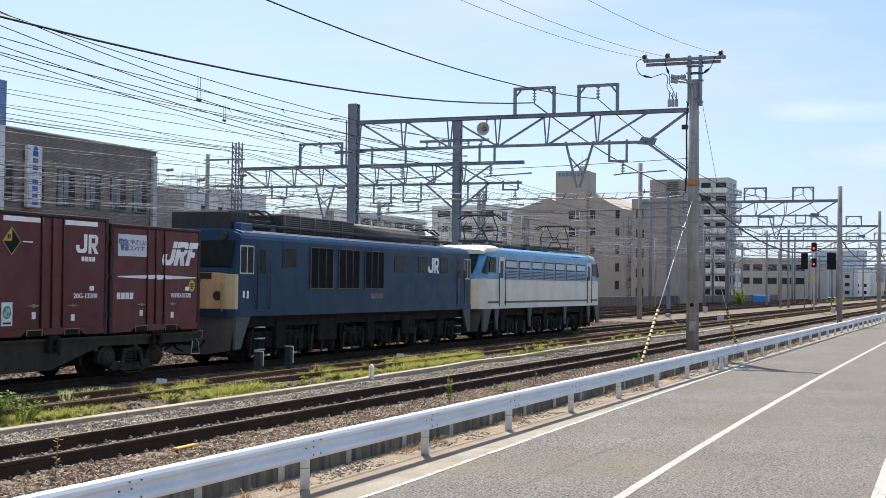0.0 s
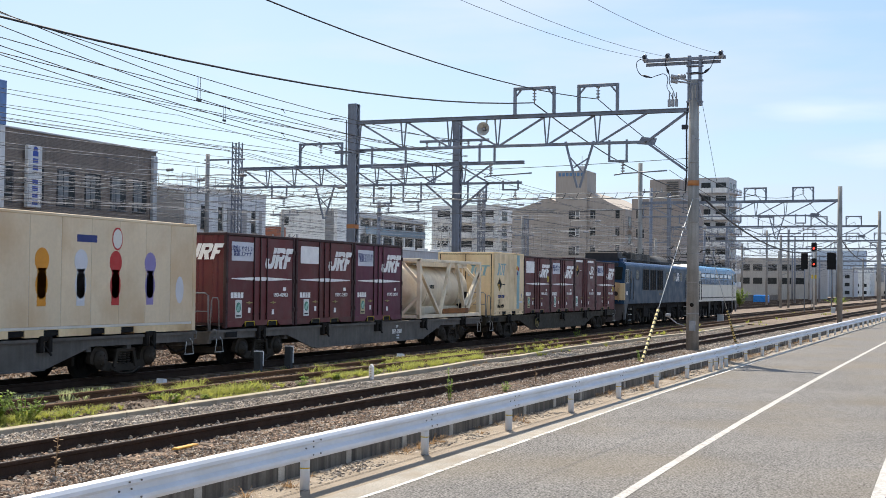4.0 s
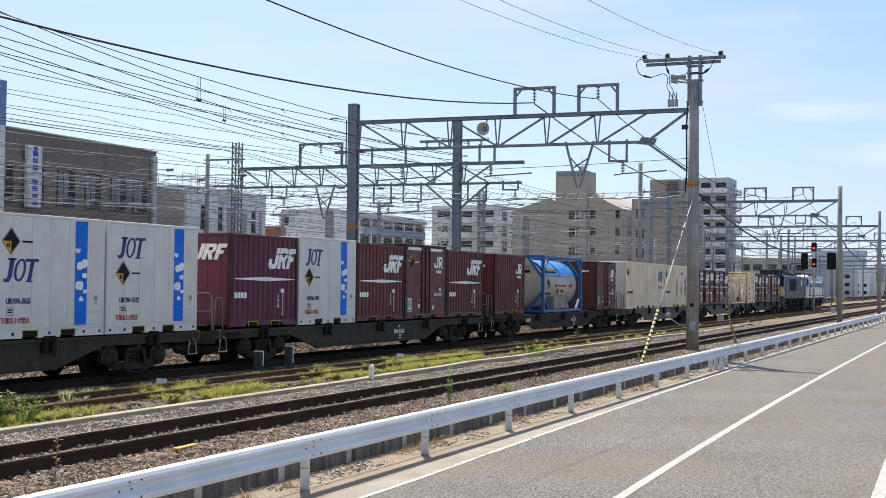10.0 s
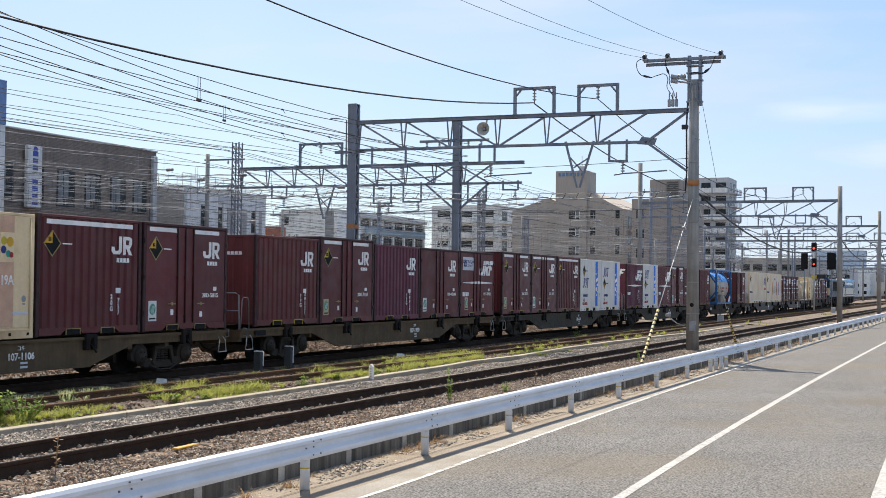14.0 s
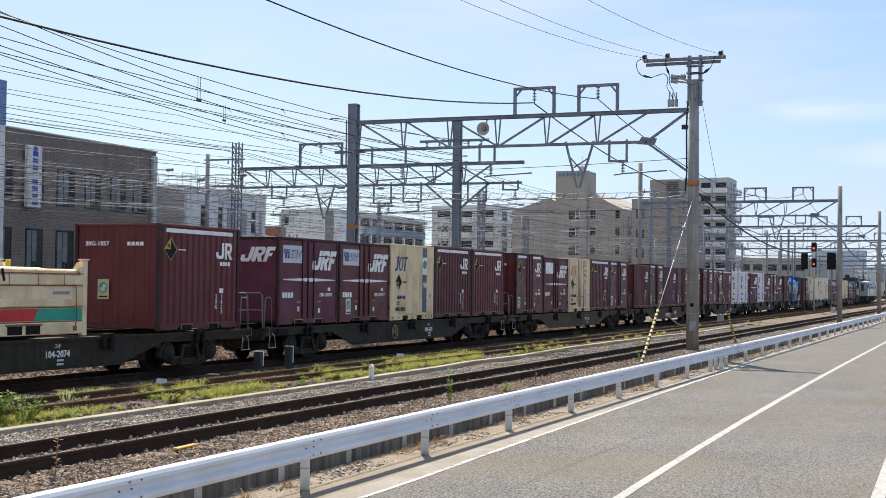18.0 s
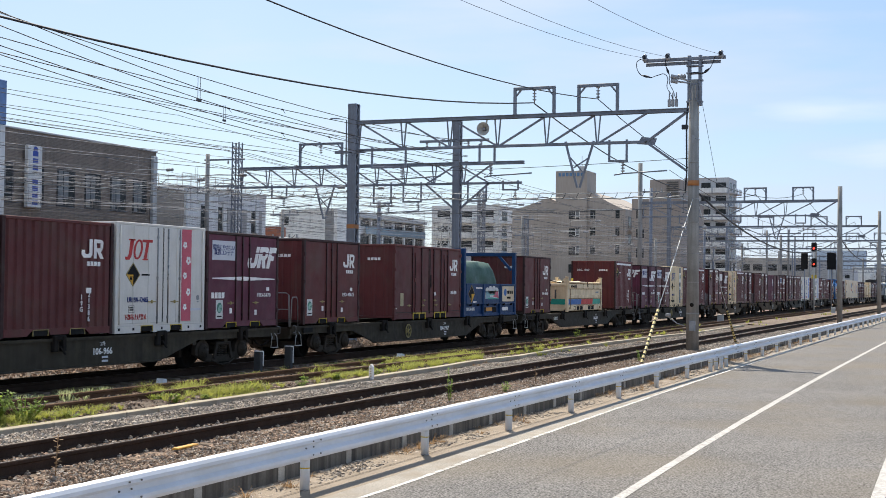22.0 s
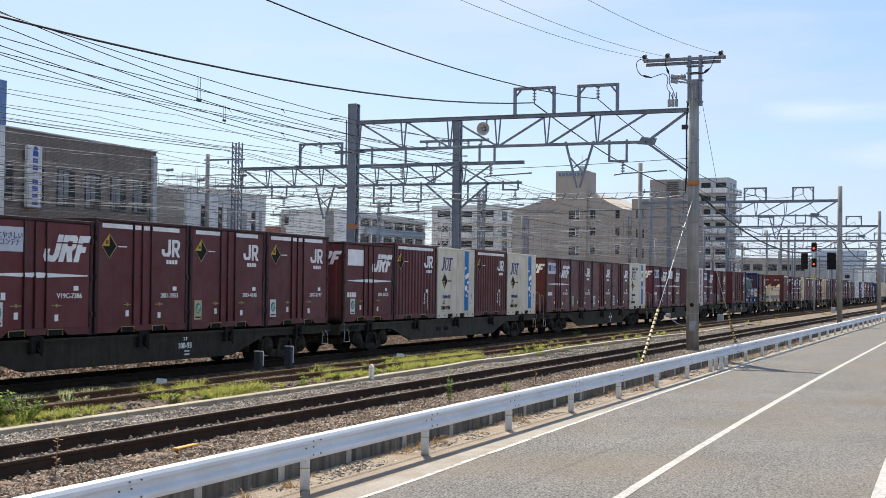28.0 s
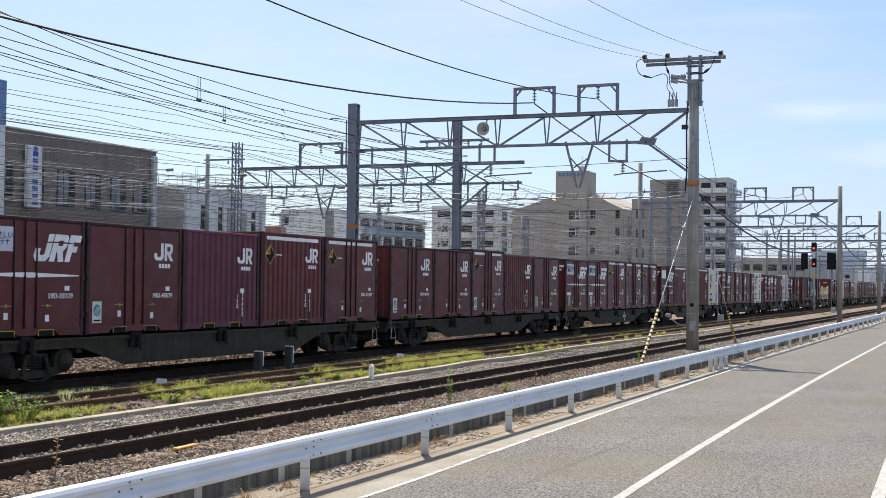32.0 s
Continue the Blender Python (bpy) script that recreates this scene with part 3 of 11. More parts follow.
def mark_large(cx, cz, k=1.0):
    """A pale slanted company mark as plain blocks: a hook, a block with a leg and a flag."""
    return [[(cx + k * (a - 0.80 + 0.37 * b), cz + k * (b - 0.29)) for a, b in p] for p in (
        [(0.50, 0.58), (0.33, 0.58), (0.33, 0.17), (0.30, 0.13), (0.20, 0.13), (0.17, 0.17), (0.17, 0.27), (0.0, 0.27), (0.0, 0.11), (0.09, 0.0), (0.41, 0.0), (0.50, 0.11)],
        rect(0.53, 0.70, 0.0, 0.58), [(0.70, 0.45), (0.86, 0.45), (1.0, 0.52), (0.93, 0.58), (0.70, 0.58)],
        [(0.86, 0.33), (0.95, 0.27), (1.0, 0.33), (1.0, 0.52), (0.86, 0.45)], [(0.70, 0.22), (0.90, 0.22), (0.95, 0.27), (0.86, 0.34), (0.70, 0.34)],
        [(0.72, 0.22), (0.90, 0.22), (1.0, 0.0), (0.82, 0.0)],
        rect(1.04, 1.21, 0.0, 0.58), rect(1.21, 1.42, 0.43, 0.58), rect(1.21, 1.36, 0.21, 0.34))]


def mark_cut(cx, cz, k=1.0):
    """The thin curved gap that crosses the large mark."""
    up = [(cx + k * (-0.74 + 1.50 * i / 8), cz + k * (0.10 + 0.035 * math.sin(math.pi * i / 8))) for i in range(9)]
    return [up + [(x, z - k * (0.006 + 0.026 * math.sin(math.pi * i / 8))) for i, (x, z) in reversed(list(enumerate(up)))]]


def ring_quads(cx, cz, rx, rz, w, lean=0.0, n=18):
    """A ring as a run of four-cornered pieces."""
    def at(i, a, b):
        u = 2 * math.pi * i / n
        return (cx + a * math.cos(u) + lean * b * math.sin(u), cz + b * math.sin(u))
    return [[at(i, rx, rz), at(i + 1, rx, rz), at(i + 1, rx - w, rz - w * 0.6), at(i, rx - w, rz - w * 0.6)] for i in range(n)]


def mark_line(cx, cz, k=1.0):
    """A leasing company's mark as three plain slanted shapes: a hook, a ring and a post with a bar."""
    out = [[(cx + k * a, cz + k * b) for a, b in p] for p in (
        [(-0.30, 0.24), (-0.16, 0.24), (-0.25, -0.12), (-0.33, -0.22), (-0.47, -0.23), (-0.49, -0.15), (-0.41, -0.16), (-0.36, -0.09)],
        [(-0.36, 0.24), (-0.11, 0.24), (-0.12, 0.205), (-0.37, 0.205)],
        [(0.20, -0.19), (0.31, -0.19), (0.41, 0.19), (0.30, 0.19)], [(0.14, 0.18), (0.53, 0.18), (0.55, 0.24), (0.15, 0.24)], [(0.15, -0.22), (0.36, -0.22), (0.365, -0.19), (0.155, -0.19)])]
    return out + ring_quads(cx - 0.01 * k, cz + 0.015 * k, 0.17 * k, 0.225 * k, 0.075 * k, 0.22)


def diamond(cx, cz, r=0.29):
    return [[(cx - r, cz), (cx, cz - r), (cx + r, cz), (cx, cz + r)]]


def diamond_edge(cx, cz, r=0.29, w=0.022):
    """The thin painted border of a diamond sign."""
    c = [(cx - r, cz), (cx, cz - r), (cx + r, cz), (cx, cz + r)]
    d = [(cx + (x - cx) * (1 - w / r * 1.4), cz + (z - cz) * (1 - w / r * 1.4)) for x, z in c]
    return [[c[i], c[(i + 1) % 4], d[(i + 1) % 4], d[i]] for i in range(4)]


def diamond_sign(ob, at, quarter, paint, r=0.29):
    """A dark diamond with one painted quarter, its border, a letter bar and a crossing line."""
    x, y, z = at
    a = r * 0.93
    q = {"up": [(-a, 0.0), (0.0, 0.0), (0.0, a)], "low": [(-a, 0.0), (0.0, -a), (0.0, 0.0)], "top": [(-a, 0.006), (a, 0.006), (0.0, a)], "lowright": [(0.0, 0.0), (0.0, -a), (a, 0.0)]}[quarter]
    sign = part("diamond_sign", lambda: on_side(diamond(0, 0, r), 0.0), BLACK_MARK, ob, "black and yellow diamond sign", key=("diamond", r), at=at)
    part("diamond_quarter", lambda: on_side([q], -0.004), paint, sign, key=("diamond", quarter, r))
    part("diamond_border", lambda: on_side(diamond_edge(0, 0, r), -0.005), HANDLE, sign, key=("diamond_edge", r))
    part("letter_bar", lambda: on_side([rect(-0.035, 0.0, -0.045, 0.045), rect(0.02, 0.055, -0.045, 0.045)], -0.006), BLACK_HOLE, sign, key="diamond_bar", at=(-r * 0.33, 0, r * 0.3 if quarter in ("up", "top") else -r * 0.3))
    return sign


STICKER_OLD = material("yellowed_sticker_paper", (0.46, 0.40, 0.24), 0.6, vary=0.12, dirt=(0.25, 0.2, 0.12), dirt_amount=0.4)
STICKER_PALE = material("sticker_pale_green", (0.30, 0.50, 0.42), 0.6, vary=0.3, scale=9.0)
AMBER_MARK = material("amber_marking", (0.62, 0.33, 0.02), 0.55, vary=0.1, dirt=(0.25, 0.15, 0.05), dirt_amount=0.35)
STICKER_GREEN = material("sticker_green", (0.10, 0.25, 0.19), 0.6, vary=0.35, scale=9.0)


# ---- twelve-foot containers ----
FRAME_OF = {MAROON: MAROON_FRAME, MAROON_FADED: MAROON_FRAME, PURPLE: MAROON_FRAME}


def box_body(L, H, corr):
    s = Shape()
    h, w = L / 2, CW / 2
    if corr:
        a = (L - 0.24) / corr
        pts = [(-h + 0.06, w - 0.06), (-h + 0.06, -w + 0.05)]
        for i in range(corr):
            x = -L / 2 + 0.12 + i * a
            pts += [(x, -w + 0.05), (x + a * 0.22, -w + 0.05), (x + a * 0.36, -w + 0.012), (x + a * 0.86, -w + 0.012)]
        pts += [(h - 0.12, -w + 0.05), (h - 0.06, -w + 0.05), (h - 0.06, w - 0.06)]
        s.prism(pts, "z", 0.14, H - 0.03)
    else:
        s.box(-h + 0.06, h - 0.06, -w + 0.045, w - 0.045, 0.14, H - 0.03)
    return s


def end_panel(H):
    """A ribbed end wall, facing -x."""
    w = CW / 2
    pts = [(0.03, -w + 0.1)]
    for i in range(5):
        y = -0.88 + 0.44 * i
        pts += [(0.03, y - 0.09), (0.0, y - 0.05), (0.0, y + 0.05), (0.03, y + 0.09)]
    pts += [(0.03, w - 0.1), (0.06, w - 0.1), (0.06, -w + 0.1)]
    return Shape().prism(pts, "z", 0.16, H - 0.07)


def corner_post(H):
    return Shape().cbox(-0.055, 0.055, -0.045, 0.045, 0.0, H, 0.012)


def side_rail(L):
    return Shape().cbox(-L / 2 + 0.11, L / 2 - 0.11, -0.035, 0.035, -0.075, -0.002, 0.012)


def end_rail_bar():
    return Shape().cbox(-0.034, 0.034, -CW / 2 + 0.09, CW / 2 - 0.09, -0.076, -0.003, 0.012)


def bottom_rail(L):
    """One bar that rises over the fork pockets."""
    h = L / 2 - 0.11
    p = [(-h, 0.03), (-1.05, 0.03), (-0.87, 0.15), (-0.35, 0.15), (-0.30, 0.05), (0.30, 0.05), (0.35, 0.15), (0.87, 0.15), (1.05, 0.03), (h, 0.03), (h, 0.185), (-h, 0.185)]
    return Shape().prism(p, "y", -0.033, 0.033)


def frame_parts(ob, L, H, colour, rails, posts=None):
    h, w = L / 2, CW / 2
    for sx in (-1, 1):
        for sy in (-1, 1):
            part("corner_post", lambda: corner_post(H), posts or colour, ob, key=("corner", H), at=(sx * (h - 0.055), sy * (w - 0.045), 0))
        part("end_top_rail", end_rail_bar, rails, ob, key="end_rail_bar", at=(sx * (h - 0.035), 0, H))
        part("end_bottom_rail", end_rail_bar, rails, ob, key="end_rail_bar", at=(sx * (h - 0.035), 0, 0.14))
        e = part("end_wall", lambda: end_panel(H), colour, ob, key=("end_panel", H), at=(sx * (h - 0.015), 0, 0))
        e.rotation_euler = (0, 0, 0 if sx < 0 else math.pi)
    for sy in (-1, 1):
        part("top_rail", lambda: side_rail(L), rails, ob, key=("side_rail", L), at=(0, sy * (w - 0.035), H))
        part("bottom_rail", lambda: bottom_rail(L), colour, ob, key=("bottom_rail", L), at=(0, sy * (w - 0.034), 0))


# a solid block, painted near-black as the shade inside a fork pocket
def pocket():
    return Shape().box(-0.235, 0.235, -CW / 2 + 0.012, CW / 2 - 0.012, 0.035, 0.15)


def pocket_rim(c):
    s = Shape()
    y = -CW / 2 - 0.004
    s.box(c - 0.25, c + 0.25, y, y + 0.02, 0.15, 0.166)
    s.box(c - 0.25, c - 0.235, y, y + 0.02, 0.03, 0.15)
    s.box(c + 0.235, c + 0.25, y, y + 0.02, 0.03, 0.15)
    return s


def door_leaf(x0, x1, H):
    s = Shape()
    y = -CW / 2
    s.cbox(x0, x1, y + 0.012, y + 0.05, 0.18, H - 0.085, 0.01)
    return s


def lock_rods(xs, H):
    s = Shape()
    y = -CW / 2
    for x in xs:
        s.tube((x, y - 0.008, 0.2), (x, y - 0.008, H - 0.08), 0.017, 6)
        for z in (0.35, H * 0.5, H - 0.3):
            s.cbox(x - 0.03, x + 0.03, y - 0.02, y + 0.02, z - 0.035, z + 0.035, 0.008)
    return s


def handle_shape():
    s = Shape()
    s.cbox(-0.16, 0.16, -0.02, 0.0, -0.012, 0.012, 0.005)
    s.cbox(-0.03, 0.03, -0.03, 0.0, -0.04, 0.04, 0.008)
    return s


def container(n, x, style, colour, code="", H=2.5, plate="", seed=0, end="text", corr=13, bars=False, diam=False, eco=True):
    """A twelve-foot box on wagon n, its middle x from the middle of the load."""
    L = CL
    y = -CW / 2
    look_of = {MAROON: "maroon", MAROON_FADED: "faded brown-maroon", PURPLE: "faded purple"}[colour]
    face = {"door": "with a folding side door", "corr": "with ribbed steel sides", "sign": "with a large white mark and side door", "corrsign": "with ribbed sides and large white mark"}[style]
    ob = thing("freight_container", f"{look_of} freight container {face}", "container", "containers on the train")
    MOVERS.append((ob, LOAD_AT[n] + x, 0.0, 1.0))
    ribbed = corr if style.startswith("corr") else 0
    part("body", lambda: box_body(L, H, ribbed), colour, ob, key=("body", H, ribbed))
    frame_parts(ob, L, H, colour, colour if ribbed else FRAME_OF[colour], FRAME_OF[colour])
    rim = YELLOW_MARK if (seed % 5 == 0 or colour is PURPLE) else HANDLE
    for c in (-0.61, 0.61):
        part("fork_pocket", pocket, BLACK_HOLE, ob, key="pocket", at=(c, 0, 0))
        part("pocket_rim", lambda c=c: pocket_rim(c), rim, ob, key=("rim", c))
    if not ribbed:
        for i, (a, b) in enumerate(((-1.74, -0.44), (-0.425, -0.10), (-0.085, 0.26), (0.275, 1.74))):
            part("door_leaf", lambda a=a, b=b: door_leaf(a, b, H), colour, ob, key=("leaf", i, H))
        for rx in (-0.43, -0.09, 0.268):
            part("lock_rod", lambda: lock_rods((0.0,), H), FRAME_OF[colour], ob, key=("rod", H), at=(rx, 0, 0))
        for hx in (-L / 2 + 0.05, L / 2 - 0.05):
            for hz in (0.45, H * 0.5, H - 0.45):
                part("hinge", lambda: Shape().cbox(-0.045, 0.045, -CW / 2 - 0.022, -CW / 2 + 0.01, -0.06, 0.06, 0.01), FRAME_OF[colour], ob, key="hinge", at=(hx, 0, hz))
        for hx in (-0.66, 0.62):
            part("handle", handle_shape, HANDLE, ob, key="handle", at=(hx, y + 0.012, 0.66))
            part("notice", lambda: on_side([rect(-0.06, 0.06, -0.07, 0.07)], 0.0), WHITE_MARK, ob, key="notice", at=(hx + 0.02, y + 0.010, 0.40 if hx > 0 else 0.46))
        yy = y + 0.010
    else:
        yy = y + 0.012
        part("notice", lambda: on_side([rect(-0.09, 0.09, -0.06, 0.06)], 0.0), WHITE_MARK, ob, key="notice_wide", at=(0.98, yy, 0.98))
    if style in ("door", "corr"):
        part("company_mark", lambda: on_side(mark_small(0, 0), 0.0), WHITE_MARK, ob, "pale mark of plain blocks", key="mark_small", at=(1.10, yy, H - 0.60))
        part("name_lettering", lambda: on_side(comb(4, 0.095, 0.03, 0.05), 0.0), WHITE_MARK, ob, key="name_lettering", at=(1.14, yy, H - 0.93))
    else:
        part("company_mark", lambda: on_side(mark_large(0, 0), 0.0), WHITE_MARK, ob, "large pale slanted mark", key="mark_large", at=(0.93, yy, H - 0.62))
        part("mark_gap", lambda: on_side(mark_cut(0, 0), 0.0), colour, ob, key="mark_gap", at=(0.93, yy - 0.005, H - 0.62))
        part("stripe", lambda: on_side([[(-1.62, -0.012), (0.0, -0.055), (1.62, -0.012), (1.62, 0.012), (0.0, 0.055), (-1.62, 0.012)]], 0.0), WHITE_MARK, ob, "tapering white stripe", key="stripe", at=(0.05, yy, 1.30))
        part("name_lettering", lambda: on_side(comb(4, 0.13, 0.035, 0.075), 0.0), WHITE_MARK, ob, key="name_bars_wide", at=(-1.28, yy, 0.86))
    if plate:
        p = part("slogan_plate", lambda: on_side([rect(-0.56, 0.56, -0.25, 0.25)], 0.0), GREY_SIGN if plate == "words" else WHITE_MARK, ob, "pale rectangular sign", key="slogan", at=(-1.02 if not ribbed else -1.0, yy, H - 0.48))
        if plate == "words":
            lettering("環境にやさしい\n鉄道コンテナ", 0.115, NAVY_MARK, p, (0, -0.006, 0))
    if bars:
        if ribbed:
            part("top_band", lambda: on_side([rect(-1.55, 1.5, -0.05, 0.05)], 0.0), WHITE_MARK, ob, key="top_band", at=(0, yy, H - 0.16))
        else:
            part("top_band", lambda: on_side([rect(-1.62, -0.48, -0.05, 0.05), rect(0.33, 1.45, -0.05, 0.05)] + ([rect(-0.38, -0.14, -0.05, 0.05), rect(-0.04, 0.2, -0.05, 0.05)] if seed % 2 else []), 0.0), WHITE_MARK, ob, key=("top_bars", seed % 2), at=(0, yy, H - 0.16))
    if diam:
        diamond_sign(ob, (-1.36, yy, H - 0.62), "up", AMBER_MARK if seed % 3 else YELLOW_MARK)
        part("name_lettering", lambda: on_side([rect(-0.16, 0.16, -0.014, 0.014)], 0.0), WHITE_MARK, ob, key="thin_bar", at=(-0.86, yy, H - 0.62))
    if eco:
        e = part("sticker", lambda: on_side([rect(-0.165, 0.165, -0.24, 0.24)], 0.0), STICKER if seed % 3 else STICKER_OLD, ob, "white sticker with a green leaf disc", key="eco", at=(-1.46 if style == "door" else -1.20, yy, 0.50))
        if ribbed:
            e.location = (-L / 2 - 0.0, 0.35, 1.0)
            e.rotation_euler = (0, 0, radians(-90))
        part("sticker_disc", lambda: on_side([disc(0, 0.04, 0.125, 0.135)], -0.004), STICKER_GREEN, e, key="eco_disc")
        part("sticker_bar", lambda: on_side([rect(-0.12, 0.12, -0.20, -0.165)], -0.004), BLACK_MARK, e, key="eco_bar")
        part("sticker_shape", lambda: on_side([disc(0.035, 0.075, 0.062, 0.05, 10), disc(-0.03, 0.0, 0.055, 0.06, 10), rect(-0.02, 0.05, -0.06, 0.02)], -0.008), STICKER_PALE, e, key="eco_shape")
    # number
    if code:
        if ribbed:
            head, tail = code.split("-")
            lettering("\n".join(head), 0.115, WHITE_MARK, ob, (0.72, yy - 0.012, 0.70), name="number")
            lettering("\n".join(tail), 0.115, WHITE_MARK, ob, (0.98, yy - 0.012, 0.62), name="number")
        else:
            lettering(code, 0.115, WHITE_MARK, ob, (1.06 if len(code) < 10 else 1.0, yy - 0.006, 0.86), name="number", squeeze=1.18 if len(code) < 10 else 1.0)
            part("notice", lambda: on_side([rect(-0.08, 0.08, -0.05, 0.05)], 0.0), WHITE_MARK, ob, key="notice_top", at=(1.28, yy, 1.03))
    if code.startswith("W"):
        rd = part("round_sign", lambda: on_side([disc(0, 0, 0.135, 0.145)], 0.0), YELLOW_MARK, ob, "round yellow sign", key="round_sign", at=(1.48, yy - 0.002, 1.52 if seed % 2 == 0 else 1.10))
        part("sign_bars", lambda: on_side([rect(-0.06, 0.06, 0.03, 0.06), rect(-0.07, 0.07, -0.02, 0.005), rect(-0.05, 0.05, -0.075, -0.05), rect(-0.012, 0.012, -0.05, 0.03)], -0.004), BLACK_MARK, rd, key="round_sign_bars")
    # rear end
    if ribbed and bars and code:
        lettering(code, 0.11, WHITE_MARK, ob, (-L / 2 - 0.004, 0.55, H - 0.5), REAR, name="number", squeeze=1.15)
    if end == "sign":
        em = part("end_mark", lambda: on_side(mark_large(0, 0, 0.72), 0.0), WHITE_MARK, ob, key="mark_end", at=(-L / 2 - 0.0, -0.55, H - 0.5))
        em.rotation_euler = (0, 0, radians(-90))
    elif end == "text":
        em = part("end_lettering", lambda: on_side(comb(4, 0.095, 0.03, 0.045), 0.0), WHITE_MARK, ob, key="end_lettering", at=(-L / 2 - 0.0, -0.55, H - 0.5))
        em.rotation_euler = (0, 0, radians(-90))
    return ob


# ---- leased white and cream boxes ----
BLUE_DEEP = material("deep_blue_band", (0.02, 0.12, 0.36), 0.5, vary=0.1)
TOOL_GREY = material("dull_grey_print", (0.25, 0.26, 0.27), 0.6, vary=0.1)
BIN_CREAM = material("weathered_bin_cream", (0.78, 0.62, 0.40), 0.55, vary=0.06, scale=1.0, fine=18, streak=0.07, dirt=(0.42, 0.25, 0.10), dirt_amount=0.55, alpha_dirt_scale=1.6)
# rust on the bin's fittings, and the painted shade lines along its ridges
BIN_RUST_AND_SHADE = material("rust_and_ridge_shade", (0.21, 0.115, 0.045), 0.8, vary=0.35, scale=5.0, fine=30)
RED_BAND = material("bright_red_band", (0.52, 0.035, 0.03), 0.5, vary=0.1)
DULL_BLUE = material("dull_blue_band", (0.085, 0.115, 0.15), 0.6, vary=0.15)
PALE_PINK = material("faded_pink_band", (0.60, 0.36, 0.24), 0.6, vary=0.15)
DULL_RED = material("faded_red_mark", (0.46, 0.20, 0.12), 0.6, vary=0.2)
BAND_NAME = {DULL_BLUE: "dull blue", PALE_PINK: "faded pink", TEAL_MARK: "pale teal", BLUE_MARK: "bright blue", PINK_MARK: "pink", BLUE_DEEP: "deep blue", SKY_MARK: "sky blue"}


def smooth_body(L, H):
    s = Shape()
    h, w = L / 2, CW / 2
    s.cbox(-h, h, -w + 0.008, w - 0.008, 0.15, H, 0.02)
    return s


def smooth_panels(ob, L, H, count, paint):
    y = -CW / 2
    a = (L - 0.16) / count
    for i in range(count):
        part("side_panel", lambda: Shape().cbox(-a / 2 + 0.006, a / 2 - 0.006, y - 0.002, y + 0.02, 0.22, H - 0.06, 0.006), paint, ob, key=("panel", L, H, count), at=(-L / 2 + 0.08 + (i + 0.5) * a, 0, 0))


def base_rail(L, gaps):
    """One bottom side rail, notched over the fork pockets."""
    low = [(-L / 2, 0.0)]
    for c in gaps:
        low += [(c - 0.25, 0.0), (c - 0.25, 0.152), (c + 0.25, 0.152), (c + 0.25, 0.0)]
    return Shape().prism(low + [(L / 2, 0.0), (L / 2, 0.16), (-L / 2, 0.16)], "y", -0.037, 0.037)


def base_rails(ob, L, gaps, paint, key):
    for sy in (-1, 1):
        part("base_rail", lambda: base_rail(L, gaps), paint, ob, key=key, at=(0, sy * (CW / 2 - 0.035), 0))
    for sx in (-1, 1):
        part("end_sill", lambda: Shape().cbox(-0.05, 0.05, -CW / 2 + 0.08, CW / 2 - 0.08, 0.0, 0.158, 0.01), paint, ob, key="end_sill", at=(sx * (L / 2 - 0.05), 0, 0))


